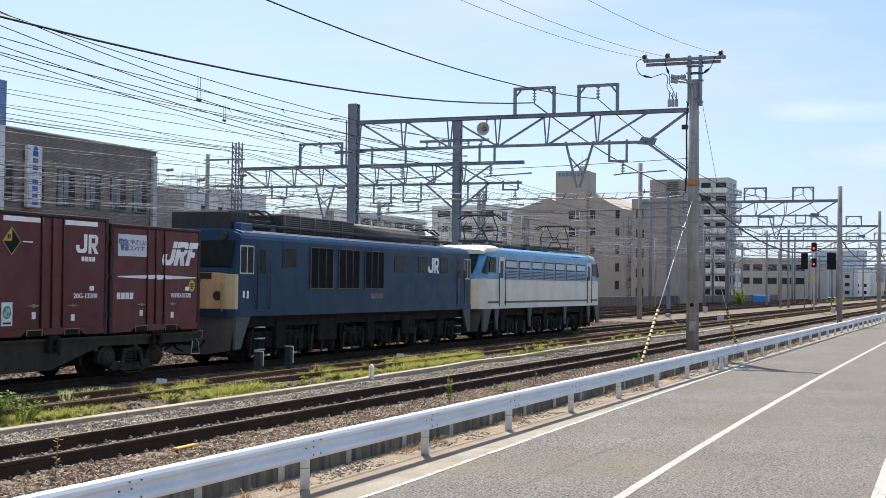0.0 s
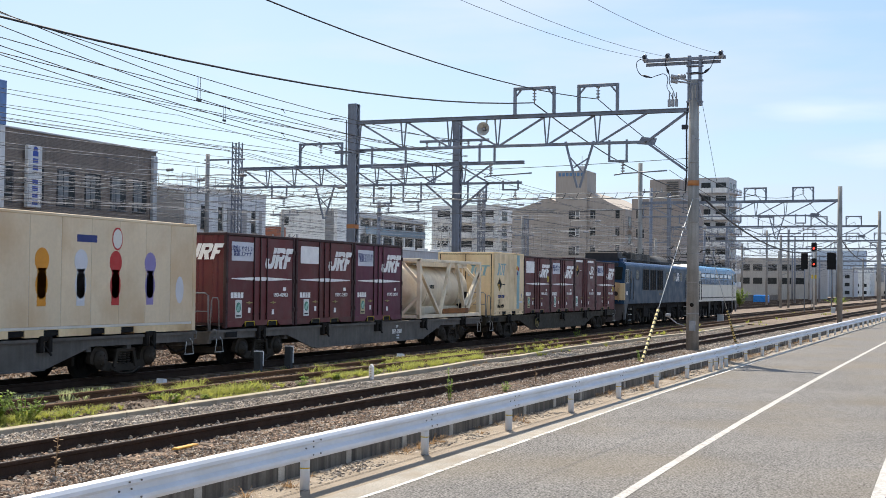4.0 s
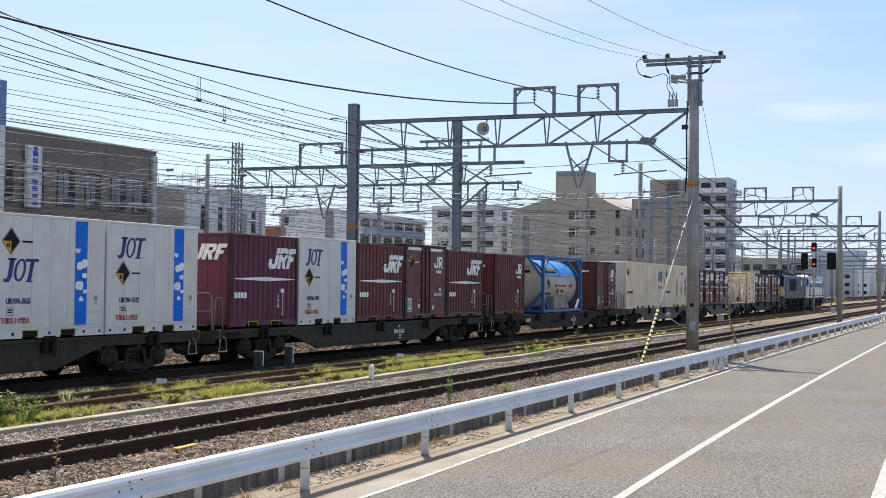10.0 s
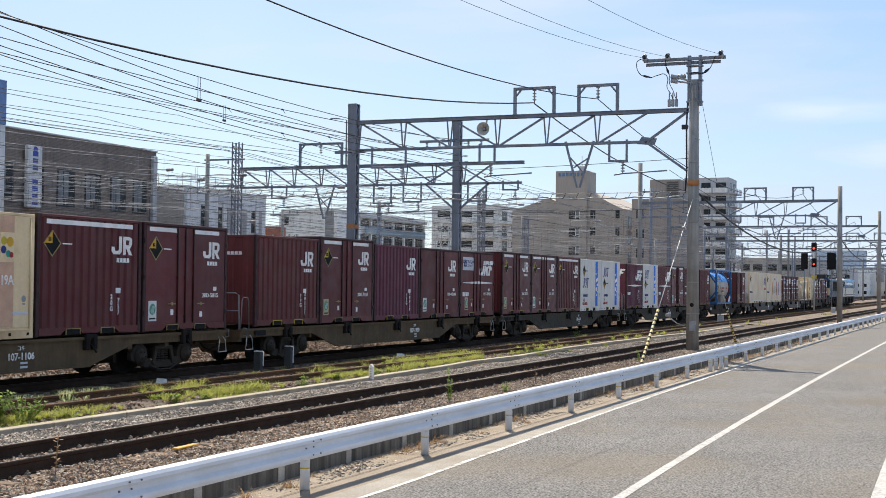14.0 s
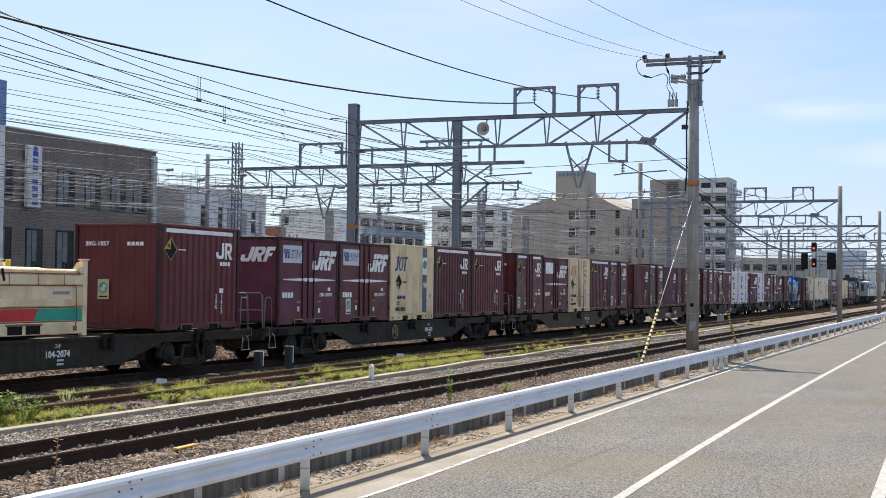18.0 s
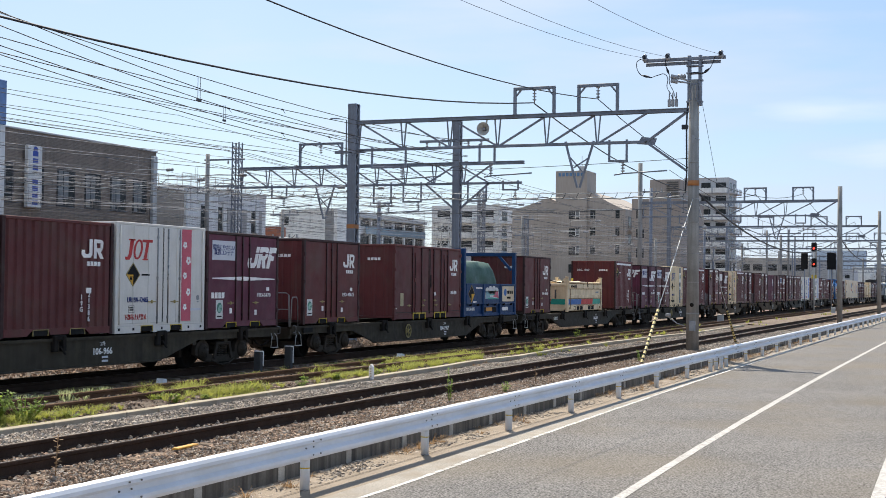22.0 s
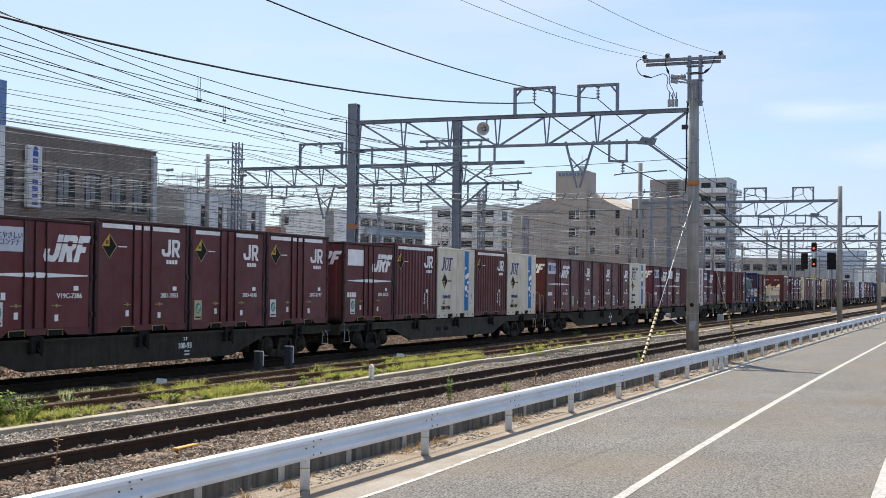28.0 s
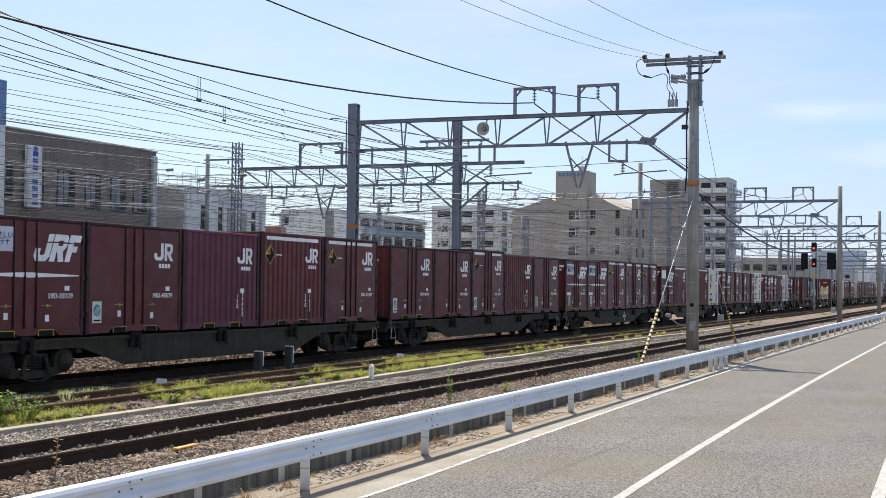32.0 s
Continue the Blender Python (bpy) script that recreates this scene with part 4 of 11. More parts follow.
def leased(n, x, colour, code, band, mark, mark_at, diam_at, H=2.55, band_x=1.02, band_w=0.21, band_art="", doors=False, slogan=""):
    """A smooth leased box with a painted band; band_art: clouds, flowers, discs or square; doors: bare lock rods on the side."""
    tint = {CREAM: "cream", OFF_WHITE: "creamy white"}.get(colour, "white")
    ob = thing("reefer_container", f"{tint} {'side-door' if doors else 'smooth-sided'} leased container with a {BAND_NAME[band]} vertical band", "container", "leased containers on the train")
    MOVERS.append((ob, LOAD_AT[n] + x, 0.0, 1.0))
    y = -CW / 2 - 0.002
    ink = RED_MARK if mark is PINK_MARK else NAVY_MARK
    part("body", lambda: smooth_body(CL, H), colour, ob, key=("smooth", H))
    smooth_panels(ob, CL, H, 6, colour)
    for sx in (-1, 1):
        part("corner_post", lambda: Shape().cbox(-0.05, 0.05, -0.03, 0.03, 0.0, H + 0.004, 0.012), colour, ob, key=("lease_post", H), at=(sx * (CL / 2 - 0.048), y + 0.026, 0))
    part("top_rail", lambda: Shape().cbox(-CL / 2, CL / 2, -0.03, 0.03, -0.06, 0.006, 0.012), colour, ob, key="lease_top", at=(0, y + 0.027, H))
    base_rails(ob, CL, (-0.61, 0.61), colour, "base_rail")
    part("end_gasket", lambda: Shape().box(-0.004, 0.0, -1.12, -1.09, 0.25, H - 0.1).box(-0.004, 0.0, 1.09, 1.12, 0.25, H - 0.1).box(-0.004, 0.0, -0.015, 0.015, 0.25, H - 0.1).box(-0.004, 0.0, -1.12, 1.12, H - 0.1, H - 0.07), BLACK_HOLE, ob, key=("gasket", H), at=(-CL / 2, 0, 0))
    em = part("end_mark", lambda: on_side(mark_line(0, 0, 0.9), 0.0), mark, ob, key="mark_line_end", at=(-CL / 2 - 0.001, -0.55, H - 0.75))
    em.rotation_euler = (0, 0, radians(-90))
    for c in (-0.61, 0.61):
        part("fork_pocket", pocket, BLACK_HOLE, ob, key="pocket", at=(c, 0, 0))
        part("pocket_rim", lambda c=c: pocket_rim(c), YELLOW_MARK if colour is WHITE_PANEL else CREAM, ob, key=("rim", c))
    for c in (-1.70, -1.15, 0.0, 1.15, 1.70):
        part("base_slot", lambda: on_side([rect(-0.035, 0.035, -0.03, 0.03)], 0.0), BLACK_HOLE, ob, key="base_slot", at=(c, y, 0.09))
    strip_ = part("colour_band", lambda: on_side([rect(-band_w, band_w, 0.24, H - 0.07)], 0.0), band, ob, "coloured vertical band", key=("band", H, band_w), at=(band_x, y, 0))
    rnd = random.Random(5)
    if band_art == "clouds":
        for i, (cx, cz, k) in enumerate(((0.06, 1.52, 1.3), (-0.10, 1.10, 1.1), (0.02, 0.80, 0.5), (-0.12, 1.84, 0.5), (0.12, 1.28, 0.7), (0.14, 0.97, 0.5))):
            blobs = [disc(cx + rnd.uniform(-0.09, 0.09) * k, cz + rnd.uniform(-0.05, 0.05) * k, 0.085 * k, 0.07 * k, 10) for j in range(4)]
            part("cloud", lambda: on_side(blobs, -0.004), WHITE_MARK, strip_, "small white cloud shape", key=("cloud", i))
    elif band_art == "flowers":
        for i, (cx, cz, k) in enumerate(((-0.08, 2.1, 1.0), (0.08, 1.72, 1.2), (-0.07, 1.35, 1.0), (0.09, 0.95, 1.1), (-0.05, 0.58, 0.9))):
            petals = [disc(cx + 0.055 * k * math.cos(2.1 + j * 1.257), cz + 0.055 * k * math.sin(2.1 + j * 1.257), 0.036 * k, 0.036 * k, 8) for j in range(5)]
            part("flower", lambda: on_side(petals, -0.004), WHITE_MARK, strip_, "small white flower shape", key=("flower", i))
    elif band_art in ("discs", "square"):
        part("band_patch", lambda: on_side([rect(-band_w, band_w, 1.55, 2.15)], -0.004), colour if band_art == "discs" else WHITE_MARK, strip_, "pale square on the band", key=("patch", band_w, band_art))
        spots = ((-0.10, 1.98, 0.085, YELLOW_MARK), (0.08, 1.96, 0.10, AMBER_MARK), (-0.11, 1.80, 0.08, NAVY_MARK), (0.03, 1.72, 0.07, GREEN_MARK), (0.12, 1.70, 0.06, RED_MARK)) if band_art == "discs" else ((0.0, 1.90, 0.155, STICKER_GREEN),)
        for i, (cx, cz, r, mt) in enumerate(spots):
            part("spot", lambda: on_side([disc(cx, cz, r, r, 16)], -0.008), mt, strip_, key=("spot", band_art, i))
        lettering("19A", 0.21, WHITE_MARK, strip_, (0, -0.008, 1.18), name="band_lettering", squeeze=0.85)
    elif band is TEAL_MARK:
        for i, (cx, cz, r, mt) in enumerate(((-0.16, 1.95, 0.10, AMBER_MARK), (0.0, 1.90, 0.09, RED_MARK), (-0.12, 1.72, 0.08, NAVY_MARK))):
            part("spot", lambda: on_side([disc(cx, cz, r, r, 16)], -0.006), mt, strip_, key=("spot", "teal", i))
    part("company_mark", lambda: on_side(mark_line(0, 0, 1.05), 0.0), mark, ob, "mark of plain slanted shapes", key="mark_line", at=(mark_at[0], y, mark_at[1]))
    diamond_sign(ob, (diam_at[0], y, diam_at[1]), "low", AMBER_MARK, 0.28)
    part("small_print", lambda: on_side([rect(-0.16, 0.16, -0.02, 0.02)], 0.0), BLACK_HOLE, ob, key="small_print", at=(diam_at[0] + 0.5, y, diam_at[1]))
    lettering("下部吊上げ禁止", 0.105, RED_MARK if colour is WHITE_PANEL else BLACK_MARK, ob, (-1.08, y - 0.007, 0.36), name="notice_lettering", squeeze=0.9)
    part("data_frame", lambda: on_side([rect(-0.11, 0.11, 0.075, 0.085), rect(-0.11, 0.11, -0.085, -0.075), rect(-0.11, -0.10, -0.075, 0.075), rect(0.10, 0.11, -0.075, 0.075), rect(-0.07, 0.07, -0.03, 0.0), rect(-0.07, 0.07, 0.02, 0.05)], 0.0), BLACK_MARK, ob, key="data_frame", at=(-1.24, y, 0.55))
    part("owner_bar", lambda: on_side([rect(-0.24, 0.24, -0.03, 0.03)], 0.0), GREY_SIGN, ob, key="owner_bar", at=(1.45, y - 0.005, 0.52))
    part("leaf_mark", lambda: on_side([disc(0, 0.03, 0.065, 0.07, 12), rect(-0.04, 0.04, -0.09, -0.06)], 0.0), TOOL_GREY, ob, key="leaf_mark", at=(1.55, y, 0.78))
    if slogan:
        lettering(slogan, 0.15, NAVY_MARK, ob, (-0.72, y - 0.007, 2.22), name="slogan_lettering", squeeze=0.9)
    if doors:
        for rx in (-0.22, 0.22, 0.72, -1.72, 1.72):
            part("lock_rod", lambda: lock_rods((0.0,), H), colour if abs(rx) > 1 else STEEL, ob, key=("rod", H), at=(rx, -0.006, 0))
        part("door_seal", lambda: on_side([rect(-0.014, 0.014, 0.24, H - 0.07)], 0.0), BLACK_HOLE, ob, key=("seal", H), at=(0.02, y - 0.002, 0))
        for hx in (-0.45, 0.50):
            part("handle", handle_shape, HANDLE, ob, key="handle", at=(hx, y - 0.006, 0.72))
    if code:
        lettering(code, 0.125, ink, ob, (-1.0, y - 0.008, 0.76), name="number", squeeze=0.85)
    return ob


# ---- twenty-foot and thirty-one-foot units ----
TANK_CREAM = material("tank_cream", (0.76, 0.65, 0.48), 0.45, vary=0.06, scale=0.8, fine=12, streak=0.06, dirt=(0.34, 0.21, 0.11), dirt_amount=0.6)
TANK_GREY = material("tank_pale_grey", (0.44, 0.395, 0.33), 0.45, vary=0.05, scale=0.8, fine=12, streak=0.04, dirt=(0.27, 0.20, 0.13), dirt_amount=0.65, alpha_dirt_scale=0.7)
BLUE_FRAME = material("tank_frame_blue", (0.007, 0.095, 0.26), 0.45, vary=0.08, dirt=(0.05, 0.10, 0.2), dirt_amount=0.3)
ORANGE_MARK = material("orange_marking", (0.60, 0.24, 0.02), 0.5, vary=0.08)
CREAM_PALE = material("pale_cream_panels", (0.68, 0.55, 0.38), 0.45, vary=0.05, scale=0.7, fine=14, streak=0.03, dirt=(0.50, 0.31, 0.15), dirt_amount=0.65, alpha_dirt_scale=0.6)
TOOLBOX = material("dull_grey_box_paint", (0.24, 0.222, 0.195), 0.6, vary=0.1, streak=0.08, dirt=(0.14, 0.11, 0.08), dirt_amount=0.5)
BLUE_SHEET = material("sunshade_blue", (0.02, 0.22, 0.62), 0.3, vary=0.05, scale=0.8)
RUST_BEAM = material("rusty_orange_beam", (0.26, 0.10, 0.03), 0.8, vary=0.25, fine=20, dirt=(0.12, 0.06, 0.03), dirt_amount=0.6)
NAVY_STEEL = material("navy_steel", (0.010, 0.045, 0.13), 0.5, vary=0.12, spec=0.15, dirt=(0.022, 0.035, 0.05), dirt_amount=0.4)
TARP = material("dark_green_tarpaulin", (0.055, 0.115, 0.092), 0.65, vary=0.15, scale=2.0, fine=14, bump=0.02, bump_scale=5)


def tank_frame(L, H, bar=0.13, front_braces=True):
    s = Shape()
    h, w = L / 2, CW / 2
    b = bar / 2
    for sx in (-1, 1):
        for sy in (-1, 1):
            s.cbox(sx * (h - b) - b, sx * (h - b) + b, sy * (w - b) - b, sy * (w - b) + b, 0, H, 0.015)
        for z in (0.075, H - 0.06):
            s.cbox(sx * (h - b) - b * 0.9, sx * (h - b) + b * 0.9, -w + 0.1, w - 0.1, z - 0.06, z + 0.06, 0.012)
        # end braces
        for sy in (-1, 1):
            s.bar((sx * (h - b), sy * (w - 0.12), H * 0.62), (sx * (h - b), sy * 0.45, H - 0.1), 0.1, 0.1)
            s.bar((sx * (h - b), sy * (w - 0.12), H * 0.35), (sx * (h - b), sy * 0.45, 0.1), 0.1, 0.1)
    for sy in (-1, 1):
        y = sy * (w - b)
        s.cbox(-h, h, y - b * 0.8, y + b * 0.8, H - 0.115, H - 0.01, 0.012)
        s.cbox(-h, h, y - b * 0.8, y + b * 0.8, 0.02, 0.15, 0.012)
    return s


def tank_body(L, r, z):
    h = L / 2
    prof = [(-h, 0.05), (-h + 0.02, r * 0.4), (-h + 0.08, r * 0.68), (-h + 0.2, r * 0.88), (-h + 0.38, r), (h - 0.38, r), (h - 0.2, r * 0.88), (h - 0.08, r * 0.68), (h - 0.02, r * 0.4), (h, 0.05)]
    return Shape().lathe(prof, "x", (0, 0, z), 36)


def ladder(x0, x1, y, z0, z1, rungs=7):
    s = Shape()
    for x in (x0, x1):
        s.tube((x, y, z0), (x, y, z1), 0.018, 6)
    for i in range(rungs):
        z = z0 + (z1 - z0) * (i + 0.5) / rungs
        s.tube((x0, y, z), (x1, y, z), 0.012, 6)
    return s


def cream_tank(n, x):
    L, H = 6.06, 2.55
    y = -CW / 2
    ob = thing("tank_container", "cream twenty-foot tank container in an open steel frame", "tank container", "tank containers on the train")
    MOVERS.append((ob, LOAD_AT[n] + x, 0, 1.0))
    part("frame", tank_frame(L, 2.12, 0.15), TANK_CREAM, ob)
    for sy in (-1, 1):
        yy = sy * (CW / 2 - 0.07)
        for a, za, b, zb in ((-2.9, 1.7, -1.08, 0.12), (2.9, 1.7, 1.08, 0.12), (-1.05, 0.14, -0.1, 2.02), (0.55, 2.02, 1.5, 0.14), (2.85, 1.7, 1.6, 0.14)):
            part("side_brace", Shape().bar((a, yy, za), (b, yy, zb), 0.11, 0.11), TANK_CREAM, ob)
    tk = part("tank", tank_body(5.6, 0.88, 1.06), TANK_CREAM, ob)
    part("walkway", Shape().cbox(-2.3, 2.6, -0.75, 0.75, 1.98, 2.04, 0.01).cbox(-2.3, 2.6, -0.78, -0.74, 1.86, 2.04, 0.01), TANK_CREAM, ob)
    part("ladder", ladder(0.95, 1.3, y + 0.13, 0.2, 1.98), TANK_CREAM, ob)
    part("side_beam", Shape().cbox(-0.9, 1.7, y - 0.005, y + 0.1, 0.16, 0.34, 0.015), RUST_BEAM, ob, "rust-orange side beam")
    part("saddle", Shape().cbox(-1.8, 2.0, -0.7, 0.7, 0.12, 0.42, 0.03), TANK_CREAM, ob)
    part("valve_box", Shape().cbox(1.9, 2.3, y + 0.2, y + 0.7, 0.2, 0.5, 0.03).tube((2.1, y + 0.3, 0.5), (2.1, y + 0.3, 0.95), 0.05, 10), BOGIE, ob)
    part("tank_bands", Shape().lathe([(-1.6, 0.888), (-1.5, 0.888)], "x", (0, 0, 1.06), 36).lathe([(1.5, 0.888), (1.6, 0.888)], "x", (0, 0, 1.06), 36), TANK_CREAM, ob)
    part("manhole", Shape().lathe([(1.0, 0.02), (1.0, 0.28), (1.06, 0.3), (1.1, 0.26), (1.12, 0.02)], "y", (0.4, -1.92, 1.1), 18), TANK_CREAM, ob)
    lettering("C-5052", 0.13, BLACK_MARK, ob, (-1.3, -0.893, 1.12), name="number", squeeze=1.25)
    lettering("96", 0.12, BLACK_MARK, ob, (0.0, -0.90, 0.9), name="number")


def blue_tank(n, x):
    L, H = 6.06, 2.6
    y = -CW / 2
    ob = thing("tank_container", "pale grey tank in a bright blue frame with blue sunshade", "tank container", "tank containers on the train")
    MOVERS.append((ob, LOAD_AT[n] + x, 0, 1.0))
    part("frame", tank_frame(L, H, 0.14), BLUE_FRAME, ob)
    for sy in (-1, 1):
        yy = sy * (CW / 2 - 0.07)
        for sx in (-1, 1):
            part("corner_brace", Shape().bar((sx * 2.95, yy, H - 0.75), (sx * 2.2, yy, H - 0.1), 0.1, 0.1), BLUE_FRAME, ob)
            part("corner_brace", Shape().bar((sx * 2.95, yy, 0.75), (sx * 2.2, yy, 0.1), 0.1, 0.1), BLUE_FRAME, ob)
    part("tank", tank_body(5.75, 1.08, 1.26), TANK_GREY, ob)
    sh = Shape()
    seg = 14
    for i in range(seg):
        a0, a1 = [radians(22 + 136 * k / seg) for k in (i, i + 1)]
        sh.add([(xx, 1.15 * math.cos(a), 1.26 + 1.15 * math.sin(a)) for xx in (-2.35, 2.3) for a in (a0, a1)], [(0, 1, 3, 2)], True)
    part("sunshade", sh, BLUE_SHEET, ob, "bright blue curved sunshade sheet")
    ribs = Shape()
    for xx in (-2.35, -0.1, 2.3):
        for i in range(seg):
            a0, a1 = [radians(22 + 136 * k / seg) for k in (i, i + 1)]
            ribs.bar((xx, 1.16 * math.cos(a0), 1.26 + 1.16 * math.sin(a0)), (xx, 1.16 * math.cos(a1), 1.26 + 1.16 * math.sin(a1)), 0.05, 0.03)
    part("sunshade_ribs", ribs, BLUE_FRAME, ob)
    part("manhole", Shape().lathe([(-2.93, 0.3), (-2.86, 0.34), (-2.8, 0.34)], "x", (0, -0.05, 1.35), 20), TANK_GREY, ob)
    part("end_plate", Shape().prism([(-1.0, 1.75), (1.0, 1.75), (0.55, 2.5), (-0.55, 2.5)], "x", -2.98, -2.96), TANK_GREY, ob, "pale grey end plate")
    part("tool_box", Shape().cbox(-1.5, 0.3, y + 0.02, y + 0.35, 0.16, 0.72, 0.03), TOOLBOX, ob, "grey metal side box")
    for i in range(2):
        lid = part("box_door", lambda: Shape().cbox(0, 0.86, y, y + 0.03, 0.2, 0.70, 0.012), TOOLBOX, ob, key="box_door", at=(-1.48 + 0.9 * i, 0, 0))
        part("latch", lambda: Shape().cbox(0.3, 0.4, y - 0.02, y, 0.3, 0.4, 0.008), STEEL, lid, key="box_latch")
    part("valve_box", Shape().cbox(0.55, 0.95, y + 0.05, y + 0.3, 0.16, 0.42, 0.02), TOOLBOX, ob)
    diamond_sign(ob, (-1.95, -1.09, 1.29), "low", AMBER_MARK, 0.27)
    lettering("UT17C-8121", 0.11, BLACK_MARK, ob, (-1.85, -1.02, 0.86), Matrix.Rotation(radians(21.7), 4, "X") @ SIDE, name="number", squeeze=1.1)
    lettering("毒", 0.16, BLACK_MARK, ob, (-0.62, -1.085, 0.98), name="hazard_words")
    lettering("燃", 0.16, RED_MARK, ob, (-0.38, -1.085, 0.98), name="hazard_words")
    part("number_panel", on_side([rect(-0.22, 0.50, 0.87, 1.09)], -1.075), CREAM, ob)
    lettering("G263", 0.16, BLACK_MARK, ob, (0.14, -1.09, 0.98), name="number")
    lettering("液化モノメチルアミン専用", 0.10, RED_MARK, ob, (-0.1, -1.09, 1.22), name="hazard_words")
    lettering("火気厳禁", 0.10, RED_MARK, ob, (1.55, -1.09, 1.22), name="hazard_words")
    tilt = Matrix.Rotation(radians(-34), 4, "X")
    pl = part("number_plate", on_side([rect(-0.82, 0.82, -0.11, 0.11)], 0.0), BLACK_MARK, ob, at=(-1.35, -0.975, 1.915))
    pl.rotation_euler = (radians(-34), 0, 0)
    lettering("100% M-MA", 0.15, YELLOW_MARK, ob, (-1.35, -0.987, 1.922), tilt @ SIDE, name="number", squeeze=1.25)
    lettering("UT17C-8121", 0.14, BLACK_MARK, ob, (-2.99, 0.0, 2.05), REAR, name="number")
    part("name_lettering", Shape().box(-2.99, -2.984, -0.55, 0.55, 1.80, 1.92), BLACK_MARK, ob)
    lettering("100%M-MA", 0.09, YELLOW_MARK, ob, (-2.995, 0.0, 1.86), REAR, name="number")


def long_box(n, x, code, rear_gear):
    L, H = 9.41, 2.62
    y = -CW / 2 - 0.002
    ob = thing("long_container", "cream thirty-one-foot refrigerated container with panelled sides", "container", "long containers on the train")
    MOVERS.append((ob, LOAD_AT[n] + x, 0, 1.0))
    part("body", lambda: smooth_body(L, H), WHITE_PANEL, ob, key="long_body")
    smooth_panels(ob, L, H, 9, CREAM_PALE)
    for sx in (-1, 1):
        for sy in (-1, 1):
            part("corner_post", lambda: Shape().cbox(-0.08, 0.08, -0.075, 0.075, 0.0, H, 0.015), CREAM_PALE, ob, key="long_post", at=(sx * (L / 2 - 0.07), sy * (CW / 2 - 0.06), 0))
    for sy in (-1, 1):
        part("top_rail", lambda: Shape().cbox(-L / 2, L / 2, -0.045, 0.045, H - 0.07, H + 0.005, 0.015), CREAM_PALE, ob, key="long_top", at=(0, sy * (CW / 2 - 0.03), 0))
    base_rails(ob, L, (-1.9, -0.8, 0.8, 1.9), CREAM, "long_rail")
    part("fork_pockets", lambda: Shape().box(-2.15, 2.15, -CW / 2 + 0.02, CW / 2 - 0.02, 0.03, 0.14), BLACK_HOLE, ob, key="long_pockets")
    diamond_sign(ob, (-4.2, y, 2.08), "top", ORANGE_MARK, 0.30)
    part("small_print", lambda: on_side([rect(-0.2, 0.2, 0.1, 0.13), rect(-0.2, 0.2, -0.13, -0.1)], 0.0), BLACK_MARK, ob, key="print_two", at=(-3.55, y, 2.05))
    lettering(code, 0.15, NAVY_MARK, ob, (-3.75, y - 0.008, 0.92), name="number")
    if not rear_gear:
        part("globe_mark", lambda: on_side([disc(0.12, 0, 0.34, 0.42, 28)], 0.0), GLOBE_MARK, ob, "blue-grey disc", key="globe", at=(3.85, y, 1.85))
        part("company_mark", lambda: on_side(mark_line(0, 0, 1.25), 0.0), NAVY_MARK, ob, key="mark_big", at=(3.62, y - 0.004, 1.85))
        part("name_lettering", lambda: on_side([[(-0.62, -0.1), (-0.05, -0.1), (0.0, 0.1), (-0.57, 0.1)], [(0.08, -0.1), (0.5, -0.1), (0.55, 0.1), (0.13, 0.1)]], 0.0), RED_MARK, ob, "red slanted bars", key="red_bars", at=(3.75, y, 1.22))
        for p, mt in ((disc(0, 0, 0.26, 0.32, 24), GLOBE_MARK),):
            g = part("end_globe", on_side([p], 0.0), mt, ob, at=(-L / 2 - 0.002, -0.15, 2.05))
            g.rotation_euler = (0, 0, radians(-90))
        g = part("end_lettering", on_side([rect(-0.55, 0.45, -0.06, 0.06)], 0.0), RED_MARK, ob, at=(-L / 2 - 0.002, -0.1, 1.62))
        g.rotation_euler = (0, 0, radians(-90))
    else:
        gear = Shape()
        for z0, z1 in ((0.35, 0.75), (0.85, 1.25), (1.35, 1.75)):
            gear.cbox(-L / 2 - 0.02, -L / 2 + 0.05, -1.05, 1.05, z0, z1, 0.02)
        part("cooling_unit", gear, BOGIE, ob, "dark cooling machinery in the end")
        side = Shape()
        for z0, z1 in ((0.35, 0.72), (0.84, 1.2), (1.34, 1.7)):
            side.box(-L / 2 + 0.02, -L / 2 + 0.19, y - 0.006, y + 0.01, z0, z1)
        part("side_vents", side, BOGIE, ob, "dark openings at the machinery end")
        part("name_lettering", lambda: on_side([rect(-0.35, 0.35, -0.08, 0.08)], 0.0), NAVY_MARK, ob, key="bourbon", at=(0.35, y, 2.12))
        part("round_mark", lambda: on_side([disc(0, 0, 0.2, 0.26, 20)], 0.0), RED_MARK, ob, "red ring mark", key="ring", at=(1.45, y, 2.15))
        part("round_mark", lambda: on_side([disc(0, 0, 0.17, 0.22, 20)], 0.0), WHITE_PANEL, ob, key="ring_in", at=(1.45, y - 0.004, 2.15))
        for xx, mt in ((-1.15, ORANGE_MARK), (0.15, GREY_SIGN), (1.4, RED_MARK), (2.75, VIOLET_MARK)):
            part("picture_shape", lambda: on_side([disc(0, 0.42, 0.23, 0.26, 16), rect(-0.14, 0.14, -0.55, 0.25), disc(0, -0.1, 0.2, 0.3, 14)], 0.0), mt, ob, "plain painted coloured shape", key="blob", at=(xx, y, 1.2))
        part("sticker_disc", lambda: on_side([disc(0, 0, 0.17, 0.33, 16)], 0.0), GREY_SIGN, ob, key="eco_tall", at=(4.0, y, 1.0))


VIOLET_MARK = material("violet_marking", (0.24, 0.20, 0.42), 0.5, vary=0.08)
GLOBE_MARK = material("globe_blue_grey", (0.15, 0.28, 0.40), 0.5, vary=0.25, scale=2.0)


